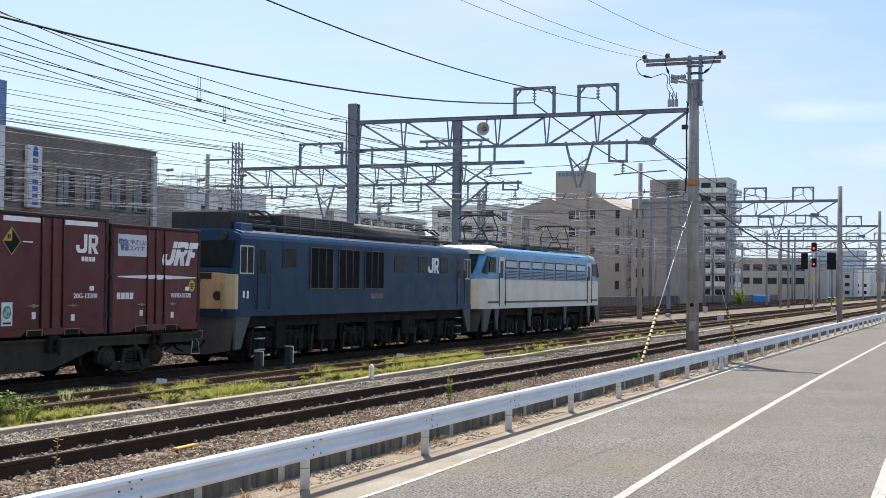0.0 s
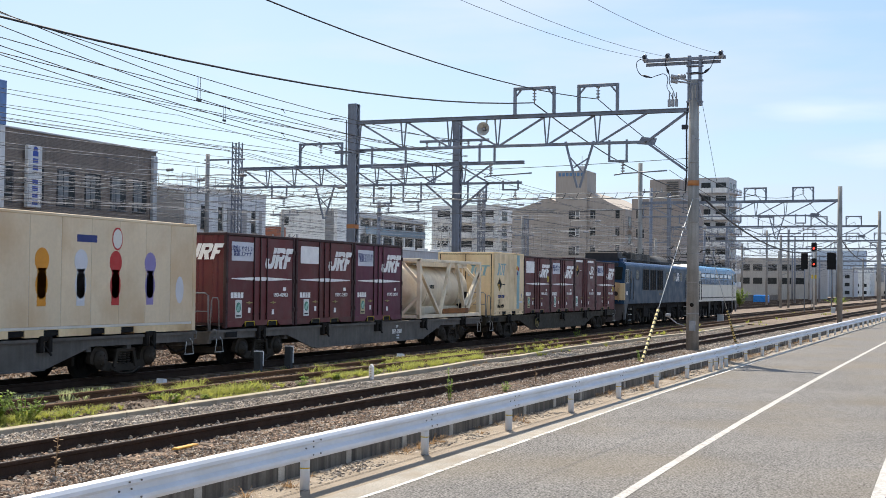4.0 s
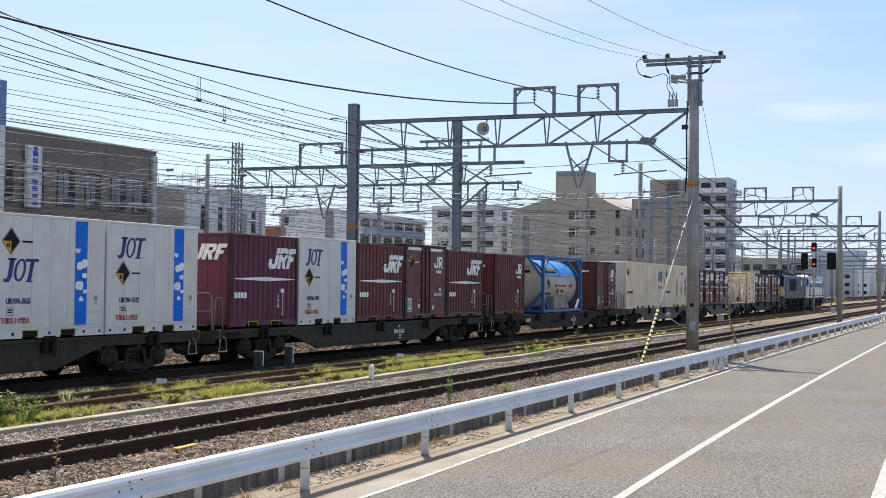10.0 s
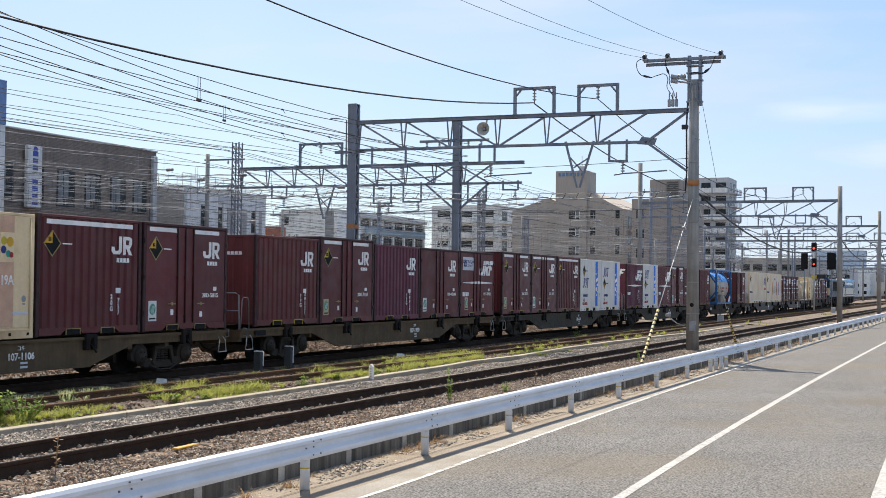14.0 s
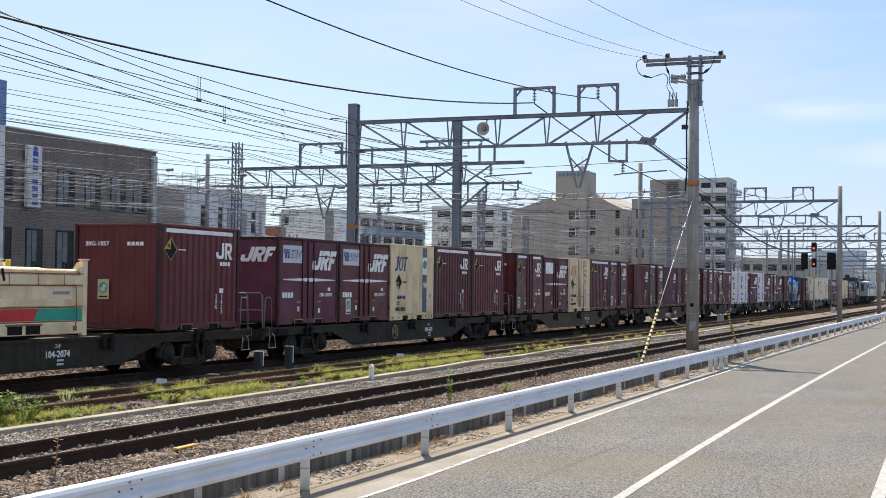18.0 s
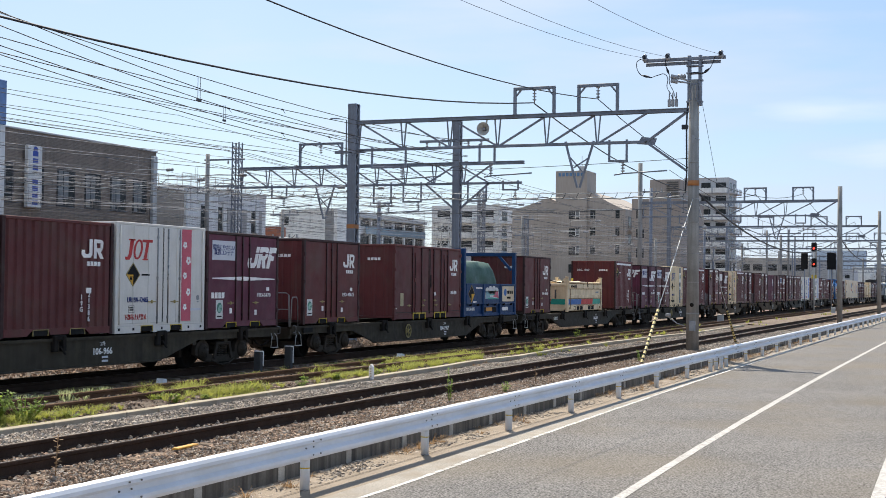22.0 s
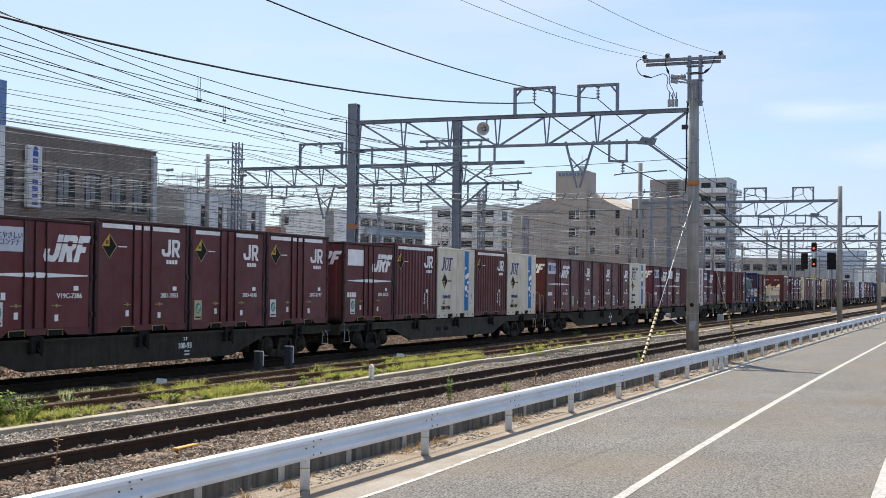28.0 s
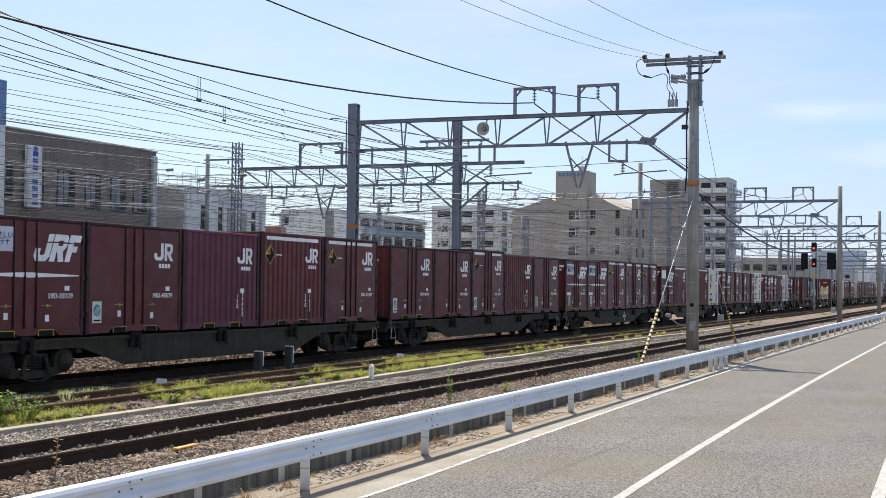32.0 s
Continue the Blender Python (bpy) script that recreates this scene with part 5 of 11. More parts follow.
def open_bin(n, x):
    L = 6.06
    y = -CW / 2
    ob = thing("open_container", "low cream open-topped container with coloured bands and rust stains", "open container", "open containers on the train")
    MOVERS.append((ob, LOAD_AT[n] + x, 0, 1.0))
    for sy in (-1, 1):
        part("side_wall", Shape().cbox(-L / 2 + 0.05, L / 2 - 0.05, sy * (CW / 2 - 0.06) - 0.04, sy * (CW / 2 - 0.06) + 0.04, 0.06, 1.34, 0.015), BIN_CREAM, ob)
    for z0, z1, d in ((1.10, 1.31, 0.045), (0.64, 0.80, 0.022), (0.05, 0.31, 0.03)):
        part("side_ridge", Shape().cbox(-2.86, 2.86, y - d + 0.02, y + 0.04, z0, z1, 0.016), BIN_CREAM, ob)
    # dark lines drawn along the ridges as their painted shade
    for z in (1.085, 0.625, 0.322):
        part("rusty_seam", Shape().box(-2.86, 2.86, y + 0.004, y + 0.03, z - 0.012, z + 0.012), BIN_RUST_AND_SHADE, ob)
    for xx in (-1.62, -0.40, 0.46, 1.35, 2.2):
        part("seam", Shape().cbox(xx - 0.012, xx + 0.012, y - 0.03, y, 1.09, 1.32, 0.004), BIN_RUST_AND_SHADE, ob)
    for sx in (-1, 1):
        part("end_wall", Shape().cbox(sx * (L / 2 - 0.10) - 0.045, sx * (L / 2 - 0.10) + 0.045, -CW / 2 + 0.1, CW / 2 - 0.1, 0.10, 1.24, 0.015), BIN_CREAM, ob)
        part("end_beam", Shape().cbox(sx * (L / 2 - 0.06) - 0.07, sx * (L / 2 - 0.06) + 0.07, -CW / 2 + 0.1, CW / 2 - 0.1, 1.22, 1.36, 0.02), BIN_CREAM, ob)
        part("end_sill", Shape().prism([(-1.12, 0.30), (-0.98, 0.16), (0.98, 0.16), (1.12, 0.30), (1.12, 0.20), (0.98, 0.04), (-0.98, 0.04), (-1.12, 0.20)], "x", sx * (L / 2 - 0.06) - 0.07, sx * (L / 2 - 0.06) + 0.07), BIN_CREAM, ob)
        for sy in (-1, 1):
            xx, yy = sx * (L / 2 - 0.08), sy * (CW / 2 - 0.06)
            post = part("corner_post", Shape().cbox(xx - 0.08, xx + 0.08, yy - 0.062, yy + 0.062, 0, 1.64, 0.015), BIN_CREAM, ob)
            part("post_cap", Shape().cbox(xx - 0.11, xx + 0.11, yy - 0.08, yy + 0.08, 1.64, 1.67, 0.006), BIN_CREAM, post)
            part("lift_ear", Shape().prism([(yy - sy * 0.06, 1.30), (yy - sy * 0.26, 1.32), (yy - sy * 0.24, 1.46), (yy - sy * 0.14, 1.60), (yy - sy * 0.06, 1.60)], "x", xx - 0.05, xx + 0.05), BIN_CREAM, ob)
            part("ear_slot", Shape().cbox(xx - 0.055, xx + 0.055, yy - sy * 0.19 - 0.03, yy - sy * 0.19 + 0.03, 1.36, 1.46, 0.01), BOGIE, ob)
    part("floor", Shape().box(-L / 2 + 0.15, L / 2 - 0.15, -CW / 2 + 0.1, CW / 2 - 0.1, 0.14, 0.5), BIN_CREAM, ob)
    part("cover", Shape().prism([(-1.1, 1.30), (1.1, 1.30), (0.05, 1.48), (-0.05, 1.48)], "x", -2.84, 2.84), BIN_CREAM, ob, "sheeted cream top cover")
    part("ridge_pole", Shape().bar((-2.90, -1.02, 1.34), (-2.90, 0.0, 1.53), 0.05, 0.05).bar((-2.90, 0.0, 1.53), (-2.90, 1.02, 1.34), 0.05, 0.05), BOGIE, ob, "dark gable bar over the cover")
    part("sheet_roller", Shape().tube((-2.85, y + 0.07, 1.385), (2.85, y + 0.07, 1.385), 0.055, 12), BIN_CREAM, ob, "long rolled cover tube")
    part("roller_rail", Shape().tube((-2.85, y - 0.01, 1.35), (2.85, y - 0.01, 1.345), 0.02, 6), BIN_RUST_AND_SHADE, ob)
    for xx in (-2.82, 2.78):
        part("roller_hub", Shape().tube((xx - 0.06, y + 0.05, 1.40), (xx + 0.06, y + 0.05, 1.40), 0.085, 12).cbox(xx - 0.03, xx + 0.03, y - 0.03, y + 0.06, 1.28, 1.42, 0.01), BIN_CREAM, ob)
    part("crank_lever", Shape().bar((0.30, y - 0.03, 1.17), (0.24, y - 0.03, 1.42), 0.03, 0.05), BOGIE, ob)
    for xx in (-1.03, 0.95):
        for dx in (-0.28, 0.28):
            part("fork_pocket", Shape().cbox(xx + dx - 0.23, xx + dx + 0.23, y - 0.016, y + 0.02, 0.07, 0.25, 0.008), BLACK_HOLE, ob)
        part("pocket_hood", Shape().cbox(xx - 0.56, xx + 0.56, y - 0.04, y, 0.25, 0.29, 0.008), BIN_RUST_AND_SHADE, ob, "rusty pocket hood")
    part("square_frame", Shape().box(-2.04, -1.74, y - 0.016, y, 0.235, 0.265).box(-2.04, -1.74, y - 0.016, y, 0.075, 0.105).box(-2.04, -2.01, y - 0.016, y, 0.105, 0.235).box(-1.77, -1.74, y - 0.016, y, 0.105, 0.235), BOGIE, ob)
    for xx in (-2.72, 2.58):
        part("tie_rod", Shape().path([(xx, y - 0.04, 0.16), (xx + 0.02, y - 0.05, 0.5), (xx, y - 0.04, 1.1)], 0.012, 5).cbox(xx - 0.05, xx + 0.05, y - 0.05, y, 0.12, 0.22, 0.012), BIN_RUST_AND_SHADE, ob)
    z0, z1 = 0.345, 0.60
    for a, bb, mt, lab in ((-2.86, -0.65, BLUE_DEEP, "blue"), (-0.65, 1.40, RED_BAND, "red"), (1.40, 2.86, GREEN_MARK, "green")):
        part("colour_band", on_side([[(a - (0.12 if a > -2.8 else 0), z0), (bb - 0.12 if bb < 2.8 else bb, z0), (bb, z1), (a, z1)]], y + 0.016), mt, ob, f"{lab} painted band")
    for a, bb, mt in ((-1.08, -0.30, BLUE_DEEP), (-0.30, 0.42, RED_BAND), (0.42, 1.08, GREEN_MARK)):
        e = part("end_band", on_side([[(a - (0.13 if a > -1 else 0), z0), (bb - (0.13 if bb < 1 else 0), z0), (bb, z1), (a, z1)]], 0.0), mt, ob, at=(-L / 2 + 0.05, 0, 0))
        e.rotation_euler = (0, 0, radians(-90))
    for yy in (-0.55, 0.0, 0.60):
        part("end_rib", Shape().cbox(-L / 2 + 0.02, -L / 2 + 0.06, yy - 0.07, yy + 0.07, 0.62, 1.22, 0.016), BIN_CREAM, ob)
    for yy, za, zb in ((0.62, 0.72, 0.95), (0.05, 0.68, 0.80), (-0.30, 0.66, 1.1), (-0.62, 0.62, 1.05)):
        part("paint_patch", Shape().box(-L / 2 + 0.005, -L / 2 + 0.018, yy - 0.04, yy + 0.04, za, zb), WAGON_PALE, ob, "grey touched-up paint patch")
    part("lifting_lug", Shape().cbox(-2.9, -2.8, 0.0, 0.1, 1.50, 1.70, 0.02), YELLOW_MARK, ob, "yellow lifting lug")
    part("lifting_lug", Shape().cbox(1.9, 2.0, 0.0, 0.1, 1.46, 1.64, 0.02), YELLOW_MARK, ob, "yellow lifting lug")
    lettering("UM12A-105280", 0.115, BLACK_MARK, ob, (-2.1, y - 0.03, 1.20), name="number")
    lettering("UM12A-105280", 0.125, BLACK_MARK, ob, (-L / 2 + 0.016, 0.45, 1.0), REAR, name="number", squeeze=1.1)
    part("name_lettering", lambda: on_side([rect(-0.28, 0.28, -0.035, 0.035)], 0.0), TOOL_GREY, ob, at=(2.15, y + 0.016, 0.93))


def big_door_box(n, x):
    L, H = 6.06, 2.55
    y = -CW / 2
    ob = thing("freight_container", "faded maroon twenty-foot freight container with wide side doors", "container", "containers on the train")
    MOVERS.append((ob, LOAD_AT[n] + x, 0, 1.0))
    part("body", box_body(L, H, 0), MAROON_FADED, ob)
    frame_parts(ob, L, H, MAROON_FADED, MAROON_FADED)
    for a, b in ((-2.92, -1.55), (-1.53, -0.75), (-0.73, -0.08), (0.10, 0.35), (0.37, 1.04), (1.06, 1.69), (1.71, 2.92)):
        part("door_leaf", door_leaf(a, b, H), MAROON_FADED, ob)
    for rx in (-1.54, -0.74, 0.36, 1.05, 1.70):
        part("lock_rod", lambda: lock_rods((0.0,), H), MAROON_FRAME, ob, key=("rod", H), at=(rx, 0, 0))
    for rx in (-1.30, 1.38):
        rod = part("lock_rod", Shape().tube((rx, y - 0.006, 0.2), (rx, y - 0.006, H - 0.25), 0.014, 6), MAROON_FRAME, ob)
        for z in (0.32, 1.36, 2.22):
            part("rod_bracket", Shape().cbox(rx - 0.05, rx + 0.09, y - 0.02, y + 0.02, z - 0.07, z + 0.07, 0.01), MAROON_FADED, rod)
    part("centre_gap", Shape().box(-0.075, -0.02, y + 0.006, y + 0.02, 0.18, H - 0.09).box(0.04, 0.085, y + 0.006, y + 0.02, 0.18, H - 0.09), MAROON_FRAME, ob)
    part("pull_slot", Shape().cbox(0.10, 0.15, y - 0.01, y + 0.02, 1.10, 1.55, 0.01), BLACK_HOLE, ob)
    part("sill_seam", Shape().box(-2.92, 2.92, y - 0.002, y + 0.01, 0.235, 0.262), MAROON_FRAME, ob)
    for hx in (-2.96, 2.96):
        for hz in (0.45, 1.05, 1.70, 2.3):
            part("hinge_block", lambda: Shape().cbox(-0.07, 0.07, -0.028, 0.01, -0.05, 0.05, 0.012), MAROON_FADED, ob, key="hinge_block", at=(hx, y, hz))
    for hx in (-1.58, -0.78, -0.04, 0.32, 1.01, 1.66):
        part("top_latch", lambda: Shape().cbox(-0.04, 0.04, -0.03, 0.0, -0.035, 0.03, 0.008), MAROON_FRAME, ob, key="top_latch", at=(hx, y, H - 0.10))
    for c in (-0.92, 1.0):
        for d in (-0.27, 0.27):
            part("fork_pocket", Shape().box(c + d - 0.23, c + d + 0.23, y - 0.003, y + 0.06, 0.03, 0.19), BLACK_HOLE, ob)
        part("pocket_rim", Shape().box(c - 0.56, c + 0.56, y - 0.008, y, 0.19, 0.235).box(c - 0.56, c - 0.50, y - 0.008, y, 0.0, 0.19).box(c - 0.03, c + 0.03, y - 0.008, y, 0.0, 0.19).box(c + 0.50, c + 0.56, y - 0.008, y, 0.0, 0.19), YELLOW_MARK, ob)
    for hx, hz in ((-1.82, 0.48), (-0.58, 0.48), (-0.46, 0.66), (0.60, 0.48), (0.50, 0.65), (1.92, 0.48)):
        part("handle", handle_shape, HANDLE, ob, key="handle", at=(hx, y + 0.012, hz))
    part("notice", on_side([rect(-0.07, 0.07, -0.06, 0.06)], 0.0), WHITE_MARK, ob, at=(0.52, y + 0.008, 0.88))
    part("notice", on_side([disc(0, 0, 0.05, 0.05, 12)], 0.0), WHITE_MARK, ob, at=(-2.88, y + 0.002, 0.42))
    part("company_mark", lambda: on_side(mark_small(0, 0), 0.0), WHITE_MARK, ob, key="mark_small", at=(2.3, y + 0.01, H - 0.62))
    part("name_lettering", lambda: on_side(comb(4, 0.095, 0.03, 0.05), 0.0), WHITE_MARK, ob, key="name_lettering", at=(2.32, y + 0.01, H - 0.95))
    lettering("30D-208", 0.12, WHITE_MARK, ob, (2.3, y + 0.004, 0.92), name="number")
    em = part("end_lettering", lambda: on_side(comb(4, 0.095, 0.03, 0.05), 0.0), WHITE_MARK, ob, key="end_lettering", at=(-L / 2, -0.45, H - 0.5))
    em.rotation_euler = (0, 0, radians(-90))
    part("sticker", lambda: on_side([rect(-0.13, 0.13, -0.22, 0.22)], 0.0), STICKER_OLD, ob, key="eco_old", at=(-2.4, y + 0.01, 0.69))


def blue_bin(n, x):
    L, H = 6.06, 2.6
    y = -CW / 2
    ob = thing("open_container", "navy blue open container with green tarpaulin over its load", "open container", "open containers on the train")
    MOVERS.append((ob, LOAD_AT[n] + x, 0, 1.0))
    for sx in (-1, 1):
        fr = Shape()
        for sy in (-1, 1):
            xx, yy = sx * (L / 2 - 0.1), sy * (CW / 2 - 0.07)
            fr.cbox(xx - 0.1, xx + 0.1, yy - 0.07, yy + 0.07, 0, H, 0.015)
        fr.cbox(sx * (L / 2 - 0.1) - 0.09, sx * (L / 2 - 0.1) + 0.09, -CW / 2 + 0.12, CW / 2 - 0.12, H - 0.16, H - 0.01, 0.015)
        if sx > 0:
            fr.bar((L / 2 - 0.1, y + 0.2, H - 0.75), (L / 2 - 0.1, y + 0.75, H - 0.15), 0.1, 0.1)
        part("end_frame", fr, NAVY_STEEL, ob)
    part("base", Shape().cbox(-L / 2, L / 2, y + 0.06, -y - 0.06, 0.0, 0.46, 0.02), NAVY_STEEL, ob)
    part("base_lip", Shape().cbox(-L / 2, L / 2, y + 0.01, y + 0.06, 0.0, 0.10, 0.01), NAVY_STEEL, ob)
    for xx in (-0.95, 1.01):
        part("side_stanchion", Shape().cbox(xx - 0.05, xx + 0.05, y - 0.035, y + 0.06, 0.02, 1.27, 0.012), NAVY_STEEL, ob)
    for xx in (-0.72, 0.48):
        part("fork_pocket", Shape().box(xx - 0.2, xx + 0.2, y + 0.04, y + 0.062, 0.14, 0.34), BLACK_HOLE, ob)
    for a in (-2.3, -1.5, -0.4, 0.5, 1.5, 2.4):
        part("gate_hinge", Shape().cbox(a - 0.05, a + 0.05, y - 0.03, y + 0.05, 0.40, 0.50, 0.01), BOGIE, ob)
    for i, (a, b) in enumerate(((-2.82, -0.98), (-0.92, 0.98), (1.04, 2.82))):
        g = part("side_gate", lambda a=a, b=b: Shape().cbox(a, b, y + 0.0, y + 0.07, 0.47, 1.26, 0.02), NAVY_STEEL, ob, "navy drop side")
        part("gate_rim", Shape().cbox(a, b, y - 0.02, y, 1.21, 1.27, 0.01).cbox(a, b, y - 0.02, y, 0.47, 0.52, 0.01).cbox(a, a + 0.05, y - 0.02, y, 0.52, 1.21, 0.01).cbox(b - 0.05, b, y - 0.02, y, 0.52, 1.21, 0.01), NAVY_STEEL, g)
    part("far_gate", Shape().cbox(-2.82, 2.82, -y - 0.07, -y, 0.42, 1.26, 0.02), NAVY_STEEL, ob)
    rnd = random.Random(3)
    sec = []
    for i in range(25):
        u = i / 24
        xx = -2.78 + 3.75 * u
        ring = []
        top = 2.17 - 0.02 * u - 0.92 * max(0.0, (u - 0.86) / 0.14) + 0.02 * math.sin(11 * u) + rnd.uniform(-0.02, 0.02)
        for yy, k in ((-1.14, 0.0), (-1.12, 0.35), (-1.08, 0.70), (-0.92, 0.95), (-0.3, 1.0), (0.5, 0.97), (1.0, 0.80), (1.12, 0.0)):
            ring.append((xx + rnd.uniform(-0.03, 0.03), yy + 0.045 * math.sin(16 * u + 4 * k) * (1 - 0.6 * k) + rnd.uniform(-0.02, 0.02), 1.15 + (top - 1.15) * k))
        sec.append(ring)
    tp = Shape()
    m = 8
    tp.add([p for r in sec for p in r], [(i * m + j, i * m + j + 1, (i + 1) * m + j + 1, (i + 1) * m + j) for i in range(24) for j in range(m - 1)], True)
    tp.f += [tuple(range(m)), tuple(range(24 * m, 25 * m))]
    tp.smooth += [False, False]
    part("tarpaulin", tp, TARP, ob, "dark green tarpaulin cover")
    diamond_sign(ob, (-2.25, y - 0.002, 0.87), "lowright", AMBER_MARK, 0.35)
    part("name_lettering", on_side(comb(7, 0.075, 0.025, 0.035), 0.0), WHITE_MARK, ob, at=(-1.42, y - 0.002, 1.10))
    part("name_lettering", on_side(comb(4, 0.07, 0.025, 0.03), 0.0), WHITE_MARK, ob, at=(-1.9, y - 0.002, 0.52 + 0.04))
    pic = part("picture_panel", on_side([disc(-0.55, 0.08, 0.22, 0.15, 12), disc(-0.2, 0.12, 0.24, 0.17, 12), disc(0.2, 0.12, 0.24, 0.17, 12), disc(0.55, 0.08, 0.22, 0.15, 12), rect(-0.76, 0.76, -0.22, 0.08)], 0.0), STICKER, ob, "white cloud-shaped picture with coloured shapes", at=(0.05, y - 0.002, 0.90))
    part("picture_shape", on_side([[(-0.72, -0.22), (-0.2, -0.22), (-0.28, -0.05), (-0.4, 0.06), (-0.5, -0.02), (-0.6, 0.1), (-0.70, 0.02)], disc(-0.1, -0.20, 0.3, 0.04)], -0.004), TEAL_MARK, pic)
    part("picture_shape", on_side([[(0.12, -0.14), (0.30, -0.02), (0.42, 0.10), (0.5, 0.02), (0.66, 0.10), (0.70, -0.08), (0.76, -0.2), (0.42, -0.16)]], -0.004), PINK_MARK, pic)
    part("picture_shape", on_side([rect(-0.3, 0.3, -0.07, -0.045), rect(-0.5, 0.74, -0.24, -0.2)], -0.007), GREEN_MARK, pic)
    part("sign_panel", on_side([rect(-0.72, 0.72, -0.31, 0.31)], 0.0), CREAM_PALE, ob, "cream sign panel with a blue disc", at=(1.93, y - 0.022, 0.87))
    part("sign_disc", on_side([disc(-0.36, 0.06, 0.16, 0.15)], 0.0), BLUE_DEEP, ob, at=(1.93, y - 0.026, 0.87))
    part("sign_bars", on_side([rect(-0.12, 0.10, 0.0, 0.13), rect(0.17, 0.34, 0.0, 0.13), rect(0.41, 0.58, 0.0, 0.13), rect(-0.14, 0.3, -0.2, -0.12)], 0.0), BOGIE, ob, at=(1.93, y - 0.026, 0.87))
    lettering("UM13A-8034", 0.13, WHITE_MARK, ob, (-2.2, y + 0.056, 0.28), name="number", squeeze=0.9)
    for xx, mt in ((-0.12, ORANGE_MARK), (1.8, WHITE_MARK)):
        part("notice", on_side([rect(-0.35, 0.35, -0.07, 0.07)], 0.0), mt, ob, at=(xx, y + 0.056, 0.26))

# ---- container wagons ----
def sill_shape(half, deck):
    """Fish-bellied side sills with cross members between."""
    s = Shape()
    a = half - 0.02
    out = [(-a, 0.93), (-a, 0.72), (-5.75, 0.74), (-4.1, 0.30), (4.1, 0.30), (5.75, 0.74), (a, 0.72), (a, 0.93)]
    for sy in (-1, 1):
        y0, y1 = (-1.16, -1.10) if sy < 0 else (1.10, 1.16)
        s.prism(out, "y", y0, y1)
        for z0, z1, x0, x1 in ((0.90, 0.965, -a, a), (0.30, 0.34, -4.1, 4.1)):
            s.box(x0, x1, min(y0, y1) - 0.05, max(y0, y1) + 0.05, z0, z1)
    for x in [-a + 0.1, -7.2, -5.7, -4.0, -2, 0, 2, 4.0, 5.7, 7.2, a - 0.1]:
        s.box(x - 0.08, x + 0.08, -1.1, 1.1, 0.62, 0.93)
    s.box(-a, a, -0.28, 0.28, 0.55, 0.9)
    return s


def brackets_shape():
    """Twist-lock brackets hanging on the sill."""
    s = Shape()
    for x in (0.0,):
        for dx in (-0.14, 0.14):
            s.cbox(x + dx - 0.06, x + dx + 0.06, -1.27, -1.15, 0.68, 1.02, 0.015)
        s.cbox(x - 0.19, x + 0.19, -1.25, -1.16, 0.92, 1.03, 0.015)
        s.bar((x - 0.05, -1.28, 0.80), (x + 0.12, -1.30, 0.62), 0.035, 0.035)
    return s


def bogie_shape():
    """Cast side frames bowed between round axle housings, a bolster and brake beams."""
    s = Shape()
    for sy in (-1, 1):
        y0, y1 = sorted((sy * 0.93, sy * 1.05))
        top = []
        for c in (-0.95, 0.95):
            top += [(c + 0.33 * math.cos(a), 0.44 + 0.30 * math.sin(a)) for a in [math.pi * (1.08 - 1.16 * k / 10) for k in range(11)]]
        low = [(0.95, 0.24), (0.70, 0.17), (0.35, 0.14), (-0.35, 0.14), (-0.70, 0.17), (-0.95, 0.24)]
        s.prism(top[:11] + [(-0.52, 0.36), (-0.36, 0.30), (0.36, 0.30), (0.52, 0.36)] + top[11:] + low, "y", y0, y1)
        for c in (-0.95, 0.95):
            s.lathe([(sy * 1.04, 0.21), (sy * 1.09, 0.21), (sy * 1.10, 0.17), (sy * 1.14, 0.16), (sy * 1.15, 0.08), (sy * 1.17, 0.07), (sy * 1.18, 0.02)], "y", (c, 0, 0.43), 16)
            for k in range(6):
                a = math.pi / 3 * k
                s.tube((c + 0.12 * math.cos(a), sy * 1.14, 0.43 + 0.12 * math.sin(a)), (c + 0.12 * math.cos(a), sy * 1.165, 0.43 + 0.12 * math.sin(a)), 0.02, 6)
        for x in (-0.17, 0.0, 0.17):
            for k in range(5):
                s.tube((x, sy * 1.0, 0.30 + k * 0.055), (x, sy * 1.0, 0.33 + k * 0.055), 0.075, 8)
        s.cbox(-0.36, 0.36, min(sy * 0.92, sy * 1.10), max(sy * 0.92, sy * 1.10), 0.57, 0.66, 0.02)
        s.bar((-0.30, sy * 1.07, 0.60), (-0.42, sy * 1.07, 0.24), 0.05, 0.10).bar((0.30, sy * 1.07, 0.60), (0.42, sy * 1.07, 0.24), 0.05, 0.10)
        s.path([(-0.55, sy * 1.08, 0.20), (-0.2, sy * 1.10, 0.09), (0.25, sy * 1.10, 0.09), (0.55, sy * 1.08, 0.20)], 0.022, 6)
    s.box(-0.3, 0.3, -1.0, 1.0, 0.45, 0.66)
    for x in (-0.95, 0.95):
        for d in (-0.52, 0.52):
            s.cbox(x + d - 0.05, x + d + 0.05, -0.75, 0.75, 0.30, 0.5, 0.02)
    return s


